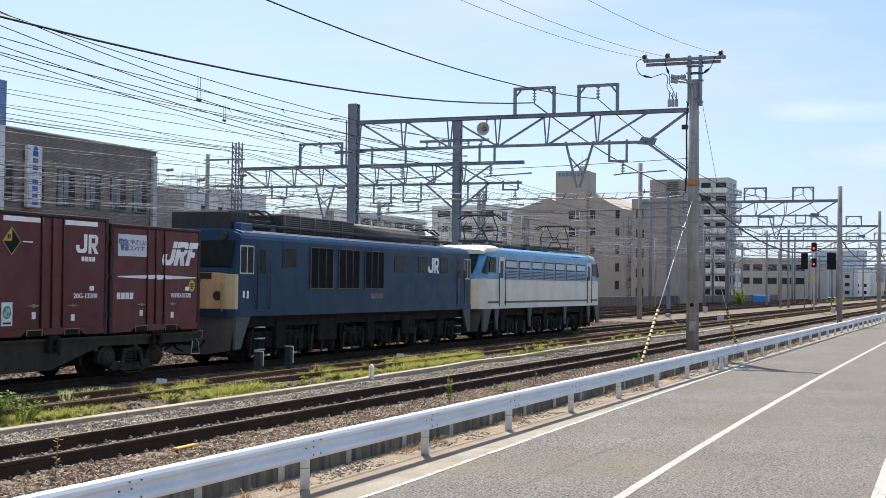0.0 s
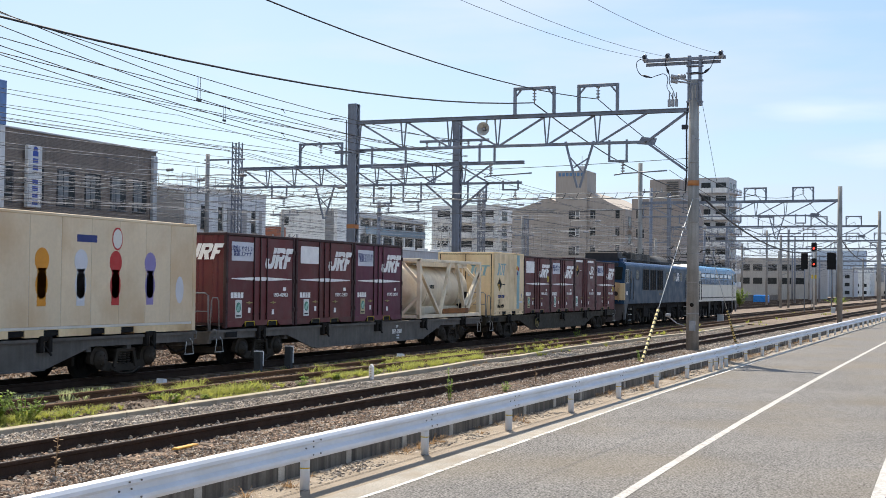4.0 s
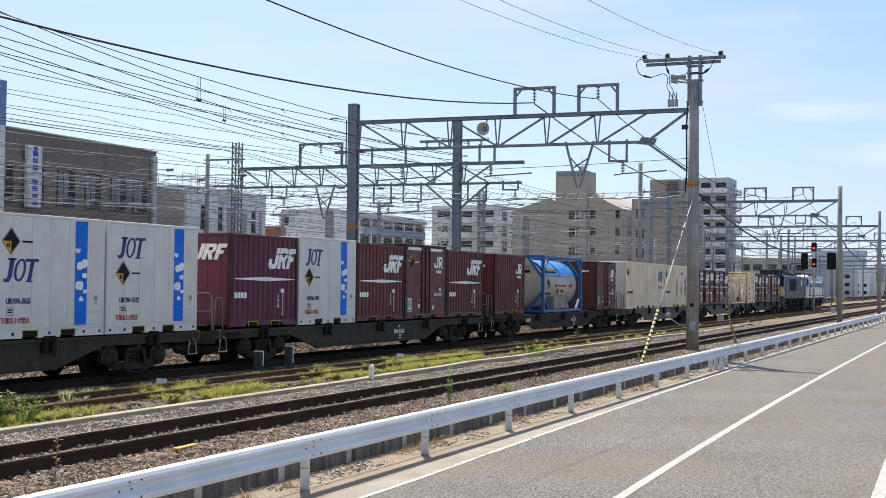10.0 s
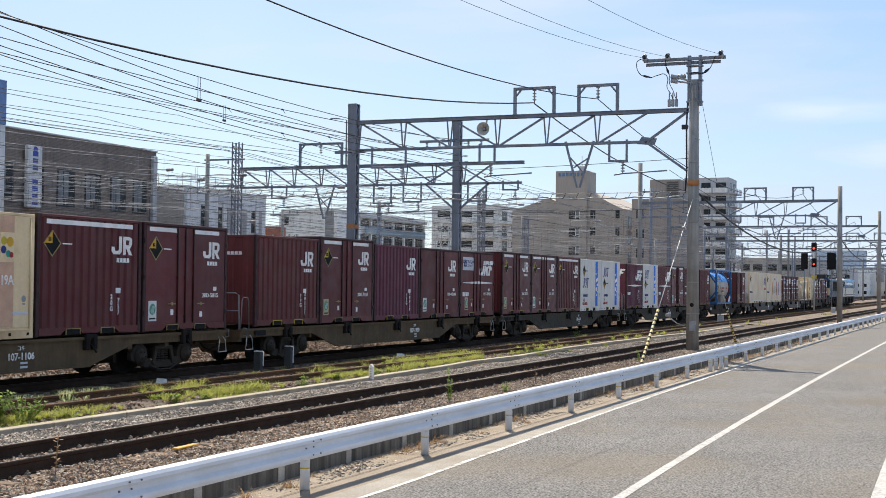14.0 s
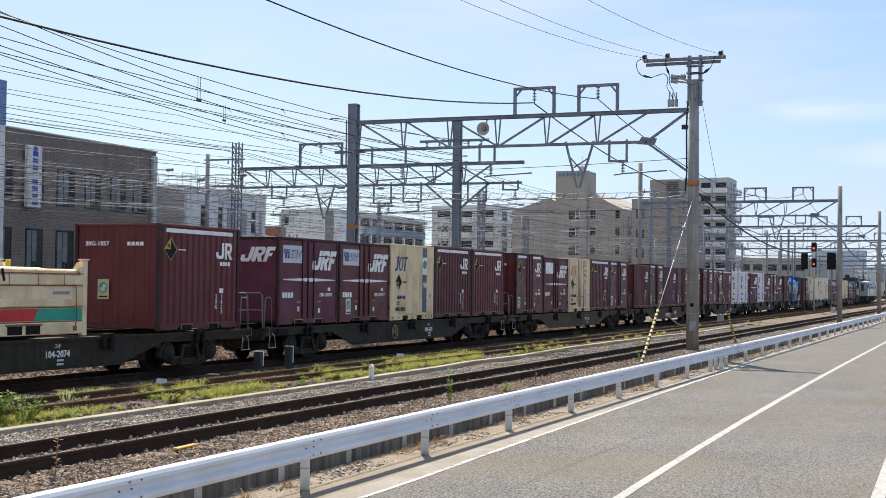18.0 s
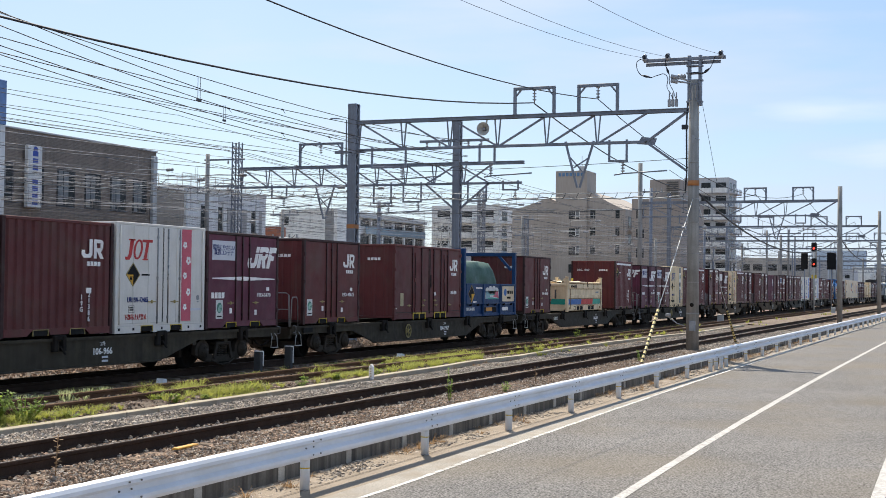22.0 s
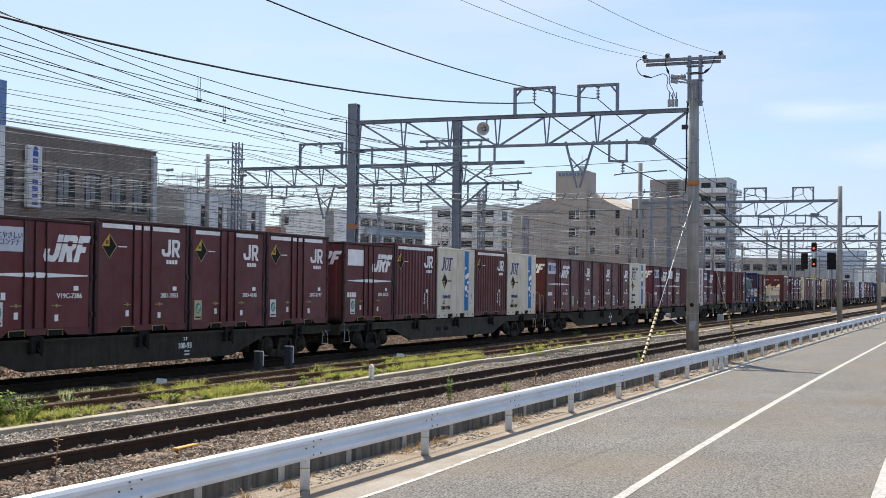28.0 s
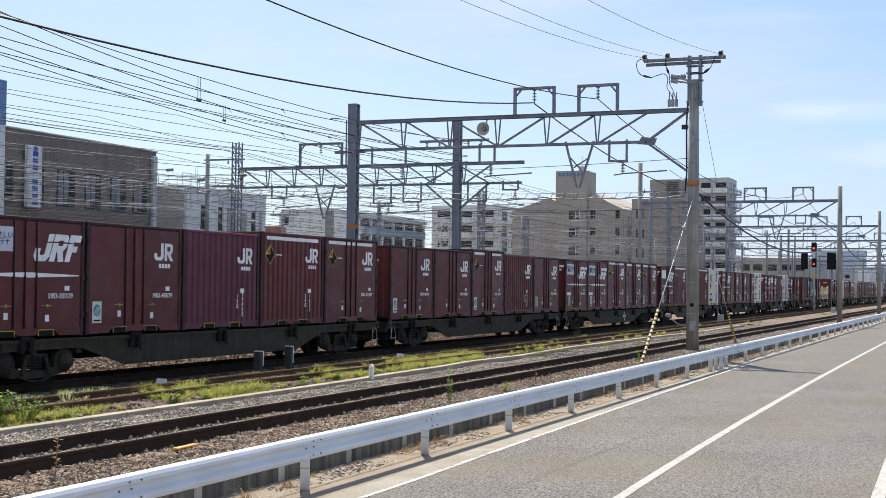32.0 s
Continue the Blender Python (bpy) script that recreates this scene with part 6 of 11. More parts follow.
def wheelset_shape():
    s = Shape()
    s.tube((0, -0.95, 0), (0, 0.95, 0), 0.075, 10)
    for sy in (-1, 1):
        prof = [(sy * 0.50, 0.43), (sy * 0.525, 0.43), (sy * 0.535, 0.405), (sy * 0.63, 0.40), (sy * 0.63, 0.33), (sy * 0.60, 0.31), (sy * 0.60, 0.16), (sy * 0.64, 0.14), (sy * 0.66, 0.09)]
        s.lathe(prof if sy > 0 else prof, "y", (0, 0, 0), 28)
        for k in range(4):  # holes in the web
            a = math.pi / 4 + k * math.pi / 2
            s.tube((0.235 * math.cos(a), sy * 0.60, 0.235 * math.sin(a)), (0.235 * math.cos(a), sy * 0.606, 0.235 * math.sin(a)), 0.045, 8)
    return s


def coupler_shape():
    s = Shape()
    s.cbox(-0.5, 0.05, -0.09, 0.09, 0.80, 0.96, 0.02)
    s.cbox(0.05, 0.28, -0.19, 0.17, 0.70, 1.0, 0.04)
    s.cbox(0.2, 0.34, -0.24, -0.1, 0.72, 0.98, 0.04)
    s.path([(-0.3, -0.45, 0.75), (0.05, -0.45, 0.5), (0.35, -0.42, 0.42)], 0.03, 6)
    s.path([(-0.3, 0.45, 0.75), (0.05, 0.45, 0.5), (0.35, 0.42, 0.42)], 0.03, 6)
    return s


def handwheel_shape():
    s = Shape()
    n = 16
    pts = [(0.22 * math.cos(2 * math.pi * i / n), 0, 0.22 * math.sin(2 * math.pi * i / n)) for i in range(n + 1)]
    s.path(pts, 0.018, 6)
    for k in range(3):
        a = math.pi * k / 3 + 0.4
        s.tube((0.22 * math.cos(a), 0, 0.22 * math.sin(a)), (-0.22 * math.cos(a), 0, -0.22 * math.sin(a)), 0.013, 6)
    s.tube((0, -0.02, 0), (0, 0.12, 0), 0.035, 8)
    return s


def end_hoop():
    """The hoop at the platform end."""
    return Shape().path([(0.0, -1.15, 0.95), (0.06, -1.15, 1.72), (0.12, -1.15, 1.80), (0.34, -1.15, 1.80), (0.40, -1.15, 1.72), (0.44, -1.15, 0.95)], 0.016, 6)


def end_pipe():
    """The bent pipe across the platform, with a lower bar."""
    s = Shape().path([(-0.02, 1.0, 0.95), (-0.02, 1.0, 1.86), (-0.02, 0.92, 1.92), (-0.02, -1.0, 1.92), (-0.02, -1.1, 1.86), (-0.02, -1.12, 0.95)], 0.022, 6)
    return s.tube((-0.02, -1.1, 1.45), (-0.02, 1.0, 1.45), 0.016, 6)


def step_shape():
    """A bent stirrup under the sill."""
    return Shape().path([(-0.10, -1.2, 0.80), (-0.13, -1.25, 0.72), (-0.19, -1.25, 0.42), (0.19, -1.25, 0.42), (0.13, -1.25, 0.72), (0.10, -1.2, 0.80)], 0.014, 6).bar((-0.18, -1.25, 0.42), (0.18, -1.25, 0.42), 0.05, 0.02)


def grab_shape():
    return Shape().path([(0.0, -1.2, 0.99), (0.07, -1.25, 0.98), (0.08, -1.25, 0.80), (0.0, -1.2, 0.78)], 0.016, 6)


WHEELS = []
STEP_GREY = material("step_rail_grey", (0.20, 0.20, 0.20), 0.6, vary=0.15)


def wagon(n, number, paint, wheel_at=None, yellow_wheel=True):
    tint = {WAGON_GREY: "dark grey", WAGON_PALE: "mid-grey", WAGON_BROWN: "dusty brown", WAGON_SOOT: "sooty brown"}[paint]
    w = thing("container_wagon", f"{tint} flat container wagon with fish-bellied sills on two bogies", "wagon", "container wagons")
    MOVERS.append((w, CENTRE[n], 0, 0))
    half = LENGTH[n] / 2 - 0.35
    d = DECK[n]
    part("underframe", lambda: sill_shape(half, d), paint, w, key=("sill", half))
    for k in range(5):
        part("lock_bracket", brackets_shape, BOGIE, w, key="bracket", at=(-SHIFT[n] + (k - 2) * SLOT, 0, 0))
    for bx in (-7.1, 7.1):
        bg = part("bogie", bogie_shape, BOGIE_FRAME, w, key="bogie", at=(bx, 0, 0))
        for ax in (-0.95, 0.95):
            ws = part("wheelset", wheelset_shape, BOGIE, bg, key="wheelset", at=(ax, 0, 0.405))
            WHEELS.append((ws, CENTRE[n]))
    for sx in (-1, 1):
        c = part("coupler", coupler_shape, BOGIE, w, key="coupler", at=(sx * half, 0, 0))
        c.rotation_euler = (0, 0, 0 if sx > 0 else math.pi)
        part("step", step_shape, PALE_RAIL, w, "pale bent step", key="step", at=(sx * (half - 0.35), 0, 0))
        part("grab_handle", grab_shape, STEP_GREY, w, key="grab", at=(sx * (half - 0.12), 0, 0))
    if d:
        for e in ((-1, 1) if d == 2 else (d,)):
            for nm, sh_, mt in (("end_hoop", end_hoop, STEP_GREY), ("end_railing", end_pipe, STEP_GREY)):
                r = part(nm, sh_, mt, w, key=nm, at=(e * (half - 0.05), 0, 0))
                r.scale = (-e, 1, 1)
    hx = wheel_at if wheel_at is not None else -2.6
    if n in (4, 14):
        for sx in (0.0, 0.75):
            part("sill_slot", lambda: Shape().cbox(-0.2, 0.2, -1.19, -1.1, -0.07, 0.07, 0.03), BLACK_HOLE, w, key="sill_slot", at=(-1.6 + sx, 0, 0.62))
    if yellow_wheel is not None:
        part("handwheel", handwheel_shape, HANDLE if yellow_wheel else BOGIE, w, key="handwheel", at=(hx, -1.24, 0.62))
    if number:
        lettering(number, 0.155, WHITE_MARK, w, (1.85, -1.168, 0.62), name="number", squeeze=1.05)
        lettering("コキ", 0.085, WHITE_MARK, w, (1.85, -1.168, 0.79), name="type_letters")
        if number in ("104-2074", "106-737"):
            lettering("突放禁止", 0.12, WHITE_MARK, w, (-5.0 if d else -4.6, -1.172, 0.72), name="notice")
        part("data_panels", lambda: on_side([rect(-0.11, 0.11, 0.02, 0.065), rect(-0.11, 0.11, -0.065, -0.02)], 0.0), GREY_SIGN, w, key="data_panels", at=(1.95, -1.162, 0.45))
    part("load_plate", lambda: on_side([rect(-0.28, 0.28, -0.07, 0.07)], 0.0), BLACK_HOLE, w, "small black data plate", key="load_plate", at=(-half + 1.0, -1.215, 0.84))
    part("brake_gear", lambda: Shape().tube((-1.8, -0.7, 0.5), (0.2, -0.7, 0.5), 0.16, 12).cbox(0.6, 1.6, -0.9, -0.5, 0.32, 0.6, 0.04).tube((-3.4, -0.4, 0.5), (3.0, -0.4, 0.5), 0.03, 6), BOGIE, w, key="brake_gear")
    return w


letters(["19A", "下部吊上げ禁止", "がんばろう日本", "UR19A-3235", "UR19A-11641", "毒", "燃", "液化モノメチルアミン専用", "火気厳禁", "コキ", "突放禁止", "環境にやさしい\n鉄道コンテナ", "UM12A-105280", "UM13A-8034", "30D-208", "UT17C-8121", "100% M-MA", "100%M-MA", "G263", "C-5052", "96",
         "UR19A-2288", "UR19A-3475", "UR19A-3655", "UR19A-3332", "UR19A-12465", "UR19A-1256", "UR19A-988", "UR19A-0377", "UR47A-38006", "UF44A-38065"]
        + ["107-1581", "107-1296", "106-737", "104-1766", "106-610", "107-1980", "107-1106", "104-285", "104-2074", "104-1967", "106-966", "106-10", "100-93"])

# slots count from the rear: 0 .. 4. (slot, style, paint, number, options)
WORDS_ON, BLANK = "words", "blank"
C13 = dict(H=2.6, bars=True, diam=True)
LOADS = {
    1: [(1, "sign", MAROON_FADED, "W19D-25111", dict(plate=BLANK)), (2, "sign", MAROON, "19D-33870", dict(plate=WORDS_ON)), (3, "door", MAROON, "20G-13200", C13), (4, "sign", MAROON_FADED, "W19D-31328", dict(plate=WORDS_ON))],
    2: [(0, "sign", MAROON, "19D-40963", dict(plate=WORDS_ON, end="sign")), (1, "sign", MAROON_FADED, "V19C-2422", dict(plate=BLANK)), (2, "sign", PURPLE, "V19C-2624", dict(plate=WORDS_ON))],
    4: [(0, "corr", MAROON_FADED, "19G-19644", {}), (4, "door", MAROON_FADED, "19G-18541", {})],
    5: [(0, "corrsign", PURPLE, "19G-17346", dict(end="sign")), (2, "corrsign", MAROON, "19G-16151", {}), (3, "door", MAROON, "20G-2233", C13), (4, "corrsign", MAROON, "19G-18094", {})],
    6: [(0, "door", MAROON, "20G-12578", C13), (1, "door", MAROON, "20D-7678", C13), (2, "corr", MAROON, "20G-12582", C13)],
    7: [(0, "corr", MAROON_FADED, "19G-20121", {}), (1, "door", MAROON, "20G-3150", C13), (2, "corr", PURPLE, "19G-18829", {}), (3, "door", MAROON_FADED, "19D-42344", {}), (4, "sign", MAROON_FADED, "19D-35952", dict(plate=WORDS_ON))],
    8: [(0, "door", MAROON, "20D-5838", C13), (1, "sign", MAROON_FADED, "19D-33546", dict(plate=BLANK)), (3, "corr", MAROON, "20G-757", C13), (4, "door", MAROON, "20D-5815", C13)],
    9: [(0, "sign", PURPLE, "19D-38009", dict(plate=WORDS_ON, end="sign")), (1, "sign", MAROON, "19D-39747", dict(plate=WORDS_ON)), (3, "corr", MAROON, "20G-13151", C13), (4, "corr", MAROON, "20G-514", C13)],
    10: [(0, "door", MAROON_FADED, "19D-48668", {}), (4, "corr", MAROON, "20G-1857", C13)],
    11: [(0, "door", MAROON_FADED, "19D-49615", {})],
    12: [(0, "sign", PURPLE, "19D-40635", dict(plate=WORDS_ON, end="sign")), (1, "sign", MAROON, "19D-36420", dict(plate=BLANK)), (2, "corr", MAROON_FADED, "19G-21386", {}), (4, "sign", PURPLE, "19D-3470", dict(plate=WORDS_ON))],
    13: [(0, "sign", MAROON, "19D-80219", dict(plate=WORDS_ON, end="sign")), (1, "door", MAROON, "19D-51732", {}), (2, "door", MAROON, "19D-43297", {}), (3, "door", MAROON, "19G-21461", {})],
    14: [(0, "sign", MAROON_FADED, "19D-35225", dict(plate=BLANK, end="sign")), (1, "corr", MAROON, "20G-12037", C13), (3, "corr", MAROON_FADED, "20G-2900", C13)],
    15: [(0, "sign", MAROON, "19D-39517", dict(plate=WORDS_ON, end="sign")), (1, "sign", MAROON, "V19C-7386", dict(plate=WORDS_ON)), (2, "door", MAROON, "20D-3953", C13), (3, "door", MAROON, "20D-4546", C13), (4, "door", MAROON, "20G-2197", C13)],
    16: [(0, "door", MAROON_FADED, "19D-49746", {}), (1, "door", MAROON_FADED, "19D-49603", {}), (2, "door", MAROON, "20G-2693", C13), (3, "corr", MAROON_FADED, "19G-19270", {}), (4, "door", MAROON, "19G-19969", {})],
    17: [(0, "sign", MAROON, "19D-33129", dict(plate=WORDS_ON)), (1, "door", MAROON, "19D-45579", {}), (2, "corr", PURPLE, "19G-19452", {}), (3, "corr", MAROON, "20G-1837", C13), (4, "door", MAROON, "20G-12319", C13)],
}
codes = set()
for rows in LOADS.values():
    for _, style, _, code, _ in rows:
        if style.startswith("corr"):
            codes |= {"\n".join(p) for p in code.split("-")}
            codes.add(code)
        else:
            codes.add(code)
letters(sorted(codes))

WAGONS = {1: ("", WAGON_GREY), 2: ("107-1581", WAGON_PALE), 3: ("107-1296", WAGON_PALE), 4: ("106-737", WAGON_SOOT), 5: ("104-1766", WAGON_GREY), 6: ("106-610", WAGON_GREY),
          7: ("107-1980", WAGON_BROWN), 8: ("107-1106", WAGON_BROWN), 9: ("104-285", WAGON_GREY), 10: ("104-2074", WAGON_GREY), 11: ("104-1967", WAGON_GREY), 12: ("106-966", WAGON_GREY),
          13: ("106-10", WAGON_SOOT), 14: ("", WAGON_GREY), 15: ("100-93", WAGON_GREY), 16: ("", WAGON_GREY), 17: ("", WAGON_GREY)}
for n, (number, paint) in WAGONS.items():
    wagon(n, number, paint, wheel_at={1: -3.6, 9: -1.2, 11: -1.6}.get(n, -2.6), yellow_wheel=True if n in (1, 9, 11) else None)
for n, rows in LOADS.items():
    for slot, style, paint, code, opts in rows:
        container(n, (slot - 2) * SLOT, style, paint, code, seed=n * 5 + slot, eco=(slot + n) % 4 != 1, **opts)

leased(1, -2 * SLOT, CREAM, "UR19A-2288", TEAL_MARK, TEAL_MARK, (-1.0, 1.85), (-1.2, 1.25), band_x=1.12, band_w=0.17)
leased(5, -1 * SLOT, WHITE_PANEL, "UR19A-3475", BLUE_MARK, NAVY_MARK, (-0.95, 1.95), (-1.25, 1.38), band_art="clouds")
leased(6, 1 * SLOT, WHITE_PANEL, "UR19A-3655", BLUE_MARK, NAVY_MARK, (-0.95, 1.38), (-1.25, 1.98), band_art="clouds")
leased(6, 2 * SLOT, WHITE_PANEL, "UR19A-3332", BLUE_MARK, NAVY_MARK, (-0.95, 1.95), (-1.25, 1.38), band_art="clouds")
leased(8, 0, CREAM, "UR19A-11641", PALE_PINK, DULL_RED, (-1.0, 1.95), (-1.2, 1.30), band_art="discs", doors=True)
leased(9, 0, CREAM, "UR19A-988", DULL_BLUE, NAVY_MARK, (-1.0, 1.88), (-1.2, 1.28), band_w=0.19, band_art="square")
leased(12, 1 * SLOT, WHITE_PANEL, "UR19A-12465", PINK_MARK, RED_MARK, (-1.0, 1.92), (-1.2, 1.35), band_art="flowers", doors=True)
leased(13, 2 * SLOT, OFF_WHITE, "UR19A-1256", BLUE_DEEP, NAVY_MARK, (-1.0, 1.84), (-1.2, 1.28), band_art="square", slogan="がんばろう日本")
leased(14, 0, OFF_WHITE, "UR19A-0377", SKY_MARK, NAVY_MARK, (-1.0, 1.95), (-1.2, 1.35), band_art="clouds")
leased(14, 2 * SLOT, OFF_WHITE, "UR19A-3235", SKY_MARK, NAVY_MARK, (-1.0, 1.9), (-1.2, 1.35), band_art="clouds")
cream_tank(2, 6.45)
long_box(3, -4.79, "UR47A-38006", False)
long_box(3, 4.79, "UF44A-38065", True)
blue_tank(4, 0.0)
open_bin(10, 0.0)
big_door_box(11, 0.0)
blue_bin(11, 6.42)

# ---- overhead line structures ----
STEEL_BLUE = material("galvanised_blue_grey", (0.20, 0.22, 0.262), 0.5, 0.2, vary=0.15, scale=1.2, fine=20, streak=0.15, dirt=(0.10, 0.095, 0.09), dirt_amount=0.4)
POLE_CONCRETE = material("pole_concrete", (0.31, 0.295, 0.275), 0.8, vary=0.12, scale=1.0, fine=25, streak=0.25, dirt=(0.12, 0.11, 0.10), dirt_amount=0.4)
CABLE = material("dark_cable", (0.03, 0.032, 0.04), 0.6, vary=0.1)
WIRE = material("weathered_copper_wire", (0.09, 0.093, 0.105), 0.8, 0.0, vary=0.1)
PALE_CABLE = material("pale_sheathed_cable", (0.32, 0.33, 0.33), 0.5, vary=0.1)
PORCELAIN = material("grey_porcelain", (0.30, 0.30, 0.31), 0.25, vary=0.1)
HORN_GREY = material("horn_speaker_grey", (0.42, 0.40, 0.36), 0.5, vary=0.12, dirt=(0.12, 0.10, 0.08), dirt_amount=0.4)
ORANGE_TAPE = material("orange_band", (0.42, 0.17, 0.06), 0.6, vary=0.1)


def insulator(x, y, z, h=0.42, name="insulator", parent=None, r=0.085):
    prof = []
    n = 4
    for i in range(n):
        a = h * i / n
        prof += [(-a, 0.025), (-a - 0.02, r), (-a - 0.05, r * 0.9), (-a - 0.06, 0.025)]
    prof.append((-h, 0.02))
    return part(name, lambda: Shape().lathe(prof, "z", (0, 0, 0), 10), PORCELAIN, parent, key=("ins", h, r), at=(x, y, z))


def gantry(X, ya, yb, zt, zb, bays, legs, boxes=(), hang=(), vees=(), knee=True, detail=True, chord=0.20, flip_at=None, label="blue-grey steel truss gantry carrying the overhead wires"):
    """A truss beam across the tracks at X from ya (road side) to yb."""
    g = thing("overhead_gantry", label, "gantry", "overhead line gantries", at=(X, 0, 0))
    part("top_chord", Shape().cbox(-0.09, 0.09, ya, yb, zt - chord / 2, zt + chord / 2, 0.012).box(-0.13, 0.13, ya, yb, zt + chord / 2 - 0.025, zt + chord / 2).box(-0.13, 0.13, ya, yb, zt - chord / 2, zt - chord / 2 + 0.025), STEEL_BLUE, g)
    part("bottom_chord", Shape().cbox(-0.05, 0.05, ya + (1.7 if knee else 0.1), yb - 0.1, zb - 0.06, zb + 0.06, 0.012), STEEL_BLUE, g)
    step = (yb - ya - 1.7) / bays
    flip = flip_at if flip_at is not None else (ya + yb) / 2
    for k in range(bays):
        y0, y1 = ya + 1.7 + k * step, ya + 1.7 + (k + 1) * step
        br = Shape()
        for d in (-0.13, 0.13):
            br.bar((0, y1 - 0.1 + d, zt), (0, y1 - 0.1 + d * 0.2, zb), 0.05, 0.05)
        part("post_brace", br, STEEL_BLUE, g)
        a, b = ((y1 - 0.15, zb), (y0 - 0.1, zt)) if (y0 + y1) / 2 < flip else ((y0 - 0.1, zb), (y1 - 0.15, zt))
        part("diagonal", Shape().bar((0, a[0], a[1]), (0, b[0], b[1]), 0.09, 0.07), STEEL_BLUE, g)
    if knee:
        part("end_strut", Shape().bar((0, ya + 1.7, zb), (0, ya + 0.1, zt - 0.05), 0.1, 0.09), STEEL_BLUE, g)
        part("knee_brace", Shape().bar((0, ya + 1.75, zb), (0, ya + 0.15, zb - 1.15), 0.1, 0.09), STEEL_BLUE, g)
        part("gusset", Shape().prism([(ya + 1.3, zb + 0.12), (ya + 1.9, zb + 0.2), (ya + 2.1, zb - 0.08), (ya + 1.4, zb - 0.14)], "x", -0.02, 0.02), STEEL_BLUE, g)
    for a, b, h in boxes:
        f = Shape()
        f.cbox(-0.06, 0.06, a - 0.06, a + 0.06, zt, zt + h, 0.01).cbox(-0.06, 0.06, b - 0.06, b + 0.06, zt, zt + h, 0.01)
        f.cbox(-0.065, 0.065, a - 0.06, b + 0.06, zt + h - 0.06, zt + h + 0.06, 0.01)
        for y, s in ((a, 1), (b, -1)):
            f.bar((0, y, zt + h - 0.35), (0, y + s * 0.3, zt + h), 0.06, 0.06)
        part("feeder_frame", f, STEEL_BLUE, g)
        if detail:
            insulator(0, (a + b) / 2, zt + h - 0.06, 0.5, parent=g)
    for a, b, h in hang:
        f = Shape()
        f.cbox(-0.04, 0.04, a - 0.04, a + 0.04, zb - h, zb + 0.12, 0.008).cbox(-0.04, 0.04, b - 0.04, b + 0.04, zb - h, zb + 0.12, 0.008).cbox(-0.045, 0.045, a - 0.04, b + 0.04, zb - h - 0.04, zb - h + 0.04, 0.008)
        part("drop_frame", f, STEEL_BLUE, g)
        if detail:
            insulator(0, a + 0.15, zb - h - 0.03, 0.45, parent=g)
            part("pull_arm", Shape().tube((0, a + 0.15, zb - h - 0.5), (0, b - 0.2, zb - h - 0.55), 0.03, 6).tube((0, a + 0.15, zb - h - 0.5), (0, a - 1.6, zb - h - 0.42), 0.03, 6), STEEL_BLUE, g)
    for y in vees:
        f = Shape()
        f.bar((0, y - 0.62, zb + 0.1), (0, y - 0.05, zb - 1.75), 0.08, 0.07).bar((0, y + 0.55, zb + 0.1), (0, y + 0.05, zb - 1.75), 0.08, 0.07)
        f.bar((0, y - 0.45, zb - 0.55), (0, y + 0.2, zb - 0.95), 0.05, 0.05).bar((0, y + 0.38, zb - 0.5), (0, y - 0.2, zb - 1.15), 0.05, 0.05)
        part("drop_bracket", f, STEEL_BLUE, g)
    for leg in legs:
        y, top, kind = leg
        s = Shape()
        if kind == "steel":
            s.cbox(-0.20, -0.16, y - 0.17, y + 0.17, -0.4, top, 0.01).cbox(0.16, 0.20, y - 0.17, y + 0.17, -0.4, top, 0.01)
            for sy in (-0.17, 0.17):
                for dx in (-0.17, 0.17):
                    s.box(dx - 0.045, dx + 0.045, y + sy - 0.012, y + sy + 0.012, -0.4, top)
            k = -0.4
            while k < top - 0.2:
                for sy in (-0.165, 0.165):
                    s.bar((-0.15, y + sy, k), (0.15, y + sy, min(k + 0.30, top)), 0.03, 0.05)
                    s.bar((0.15, y + sy, k + 0.30), (-0.15, y + sy, min(k + 0.60, top)), 0.03, 0.05)
                k += 0.60
            s.box(-0.20, 0.20, y - 0.18, y + 0.18, top - 0.02, top + 0.01)
            part("column", s, STEEL_BLUE, g, "riveted blue-grey steel column")
            if top < 10:
                part("warning_band", Shape().box(-0.215, 0.215, y - 0.185, y + 0.185, 4.55, 4.72), ORANGE_TAPE, g, "orange band")
        elif kind == "lattice":
            for dx in (-0.18, 0.18):
                for dy in (-0.2, 0.2):
                    s.bar((dx, y + dy, -0.4), (dx, y + dy, top), 0.06, 0.06)
            z = -0.4
            while z < top - 0.35:
                for dx in (-0.18, 0.18):
                    s.bar((dx, y - 0.2, z), (dx, y + 0.2, z + 0.35), 0.03, 0.03)
                for dy in (-0.2, 0.2):
                    s.bar((-0.18, y + dy, z + 0.35), (0.18, y + dy, z), 0.03, 0.03)
                z += 0.35
            part("lattice_mast", s, STEEL_BLUE, g, "lattice steel mast")
        elif kind == "concrete":
            part("concrete_pole", Shape().tube((0, y, -0.45), (0, y, top), 0.205, 20, 0.165), POLE_CONCRETE, g, "tall grey round concrete pole")
        elif kind == "far":
            part("column", Shape().tube((0, y, -0.45), (0, y, top), 0.19, 10, 0.16), POLE_CONCRETE, g)
    return g


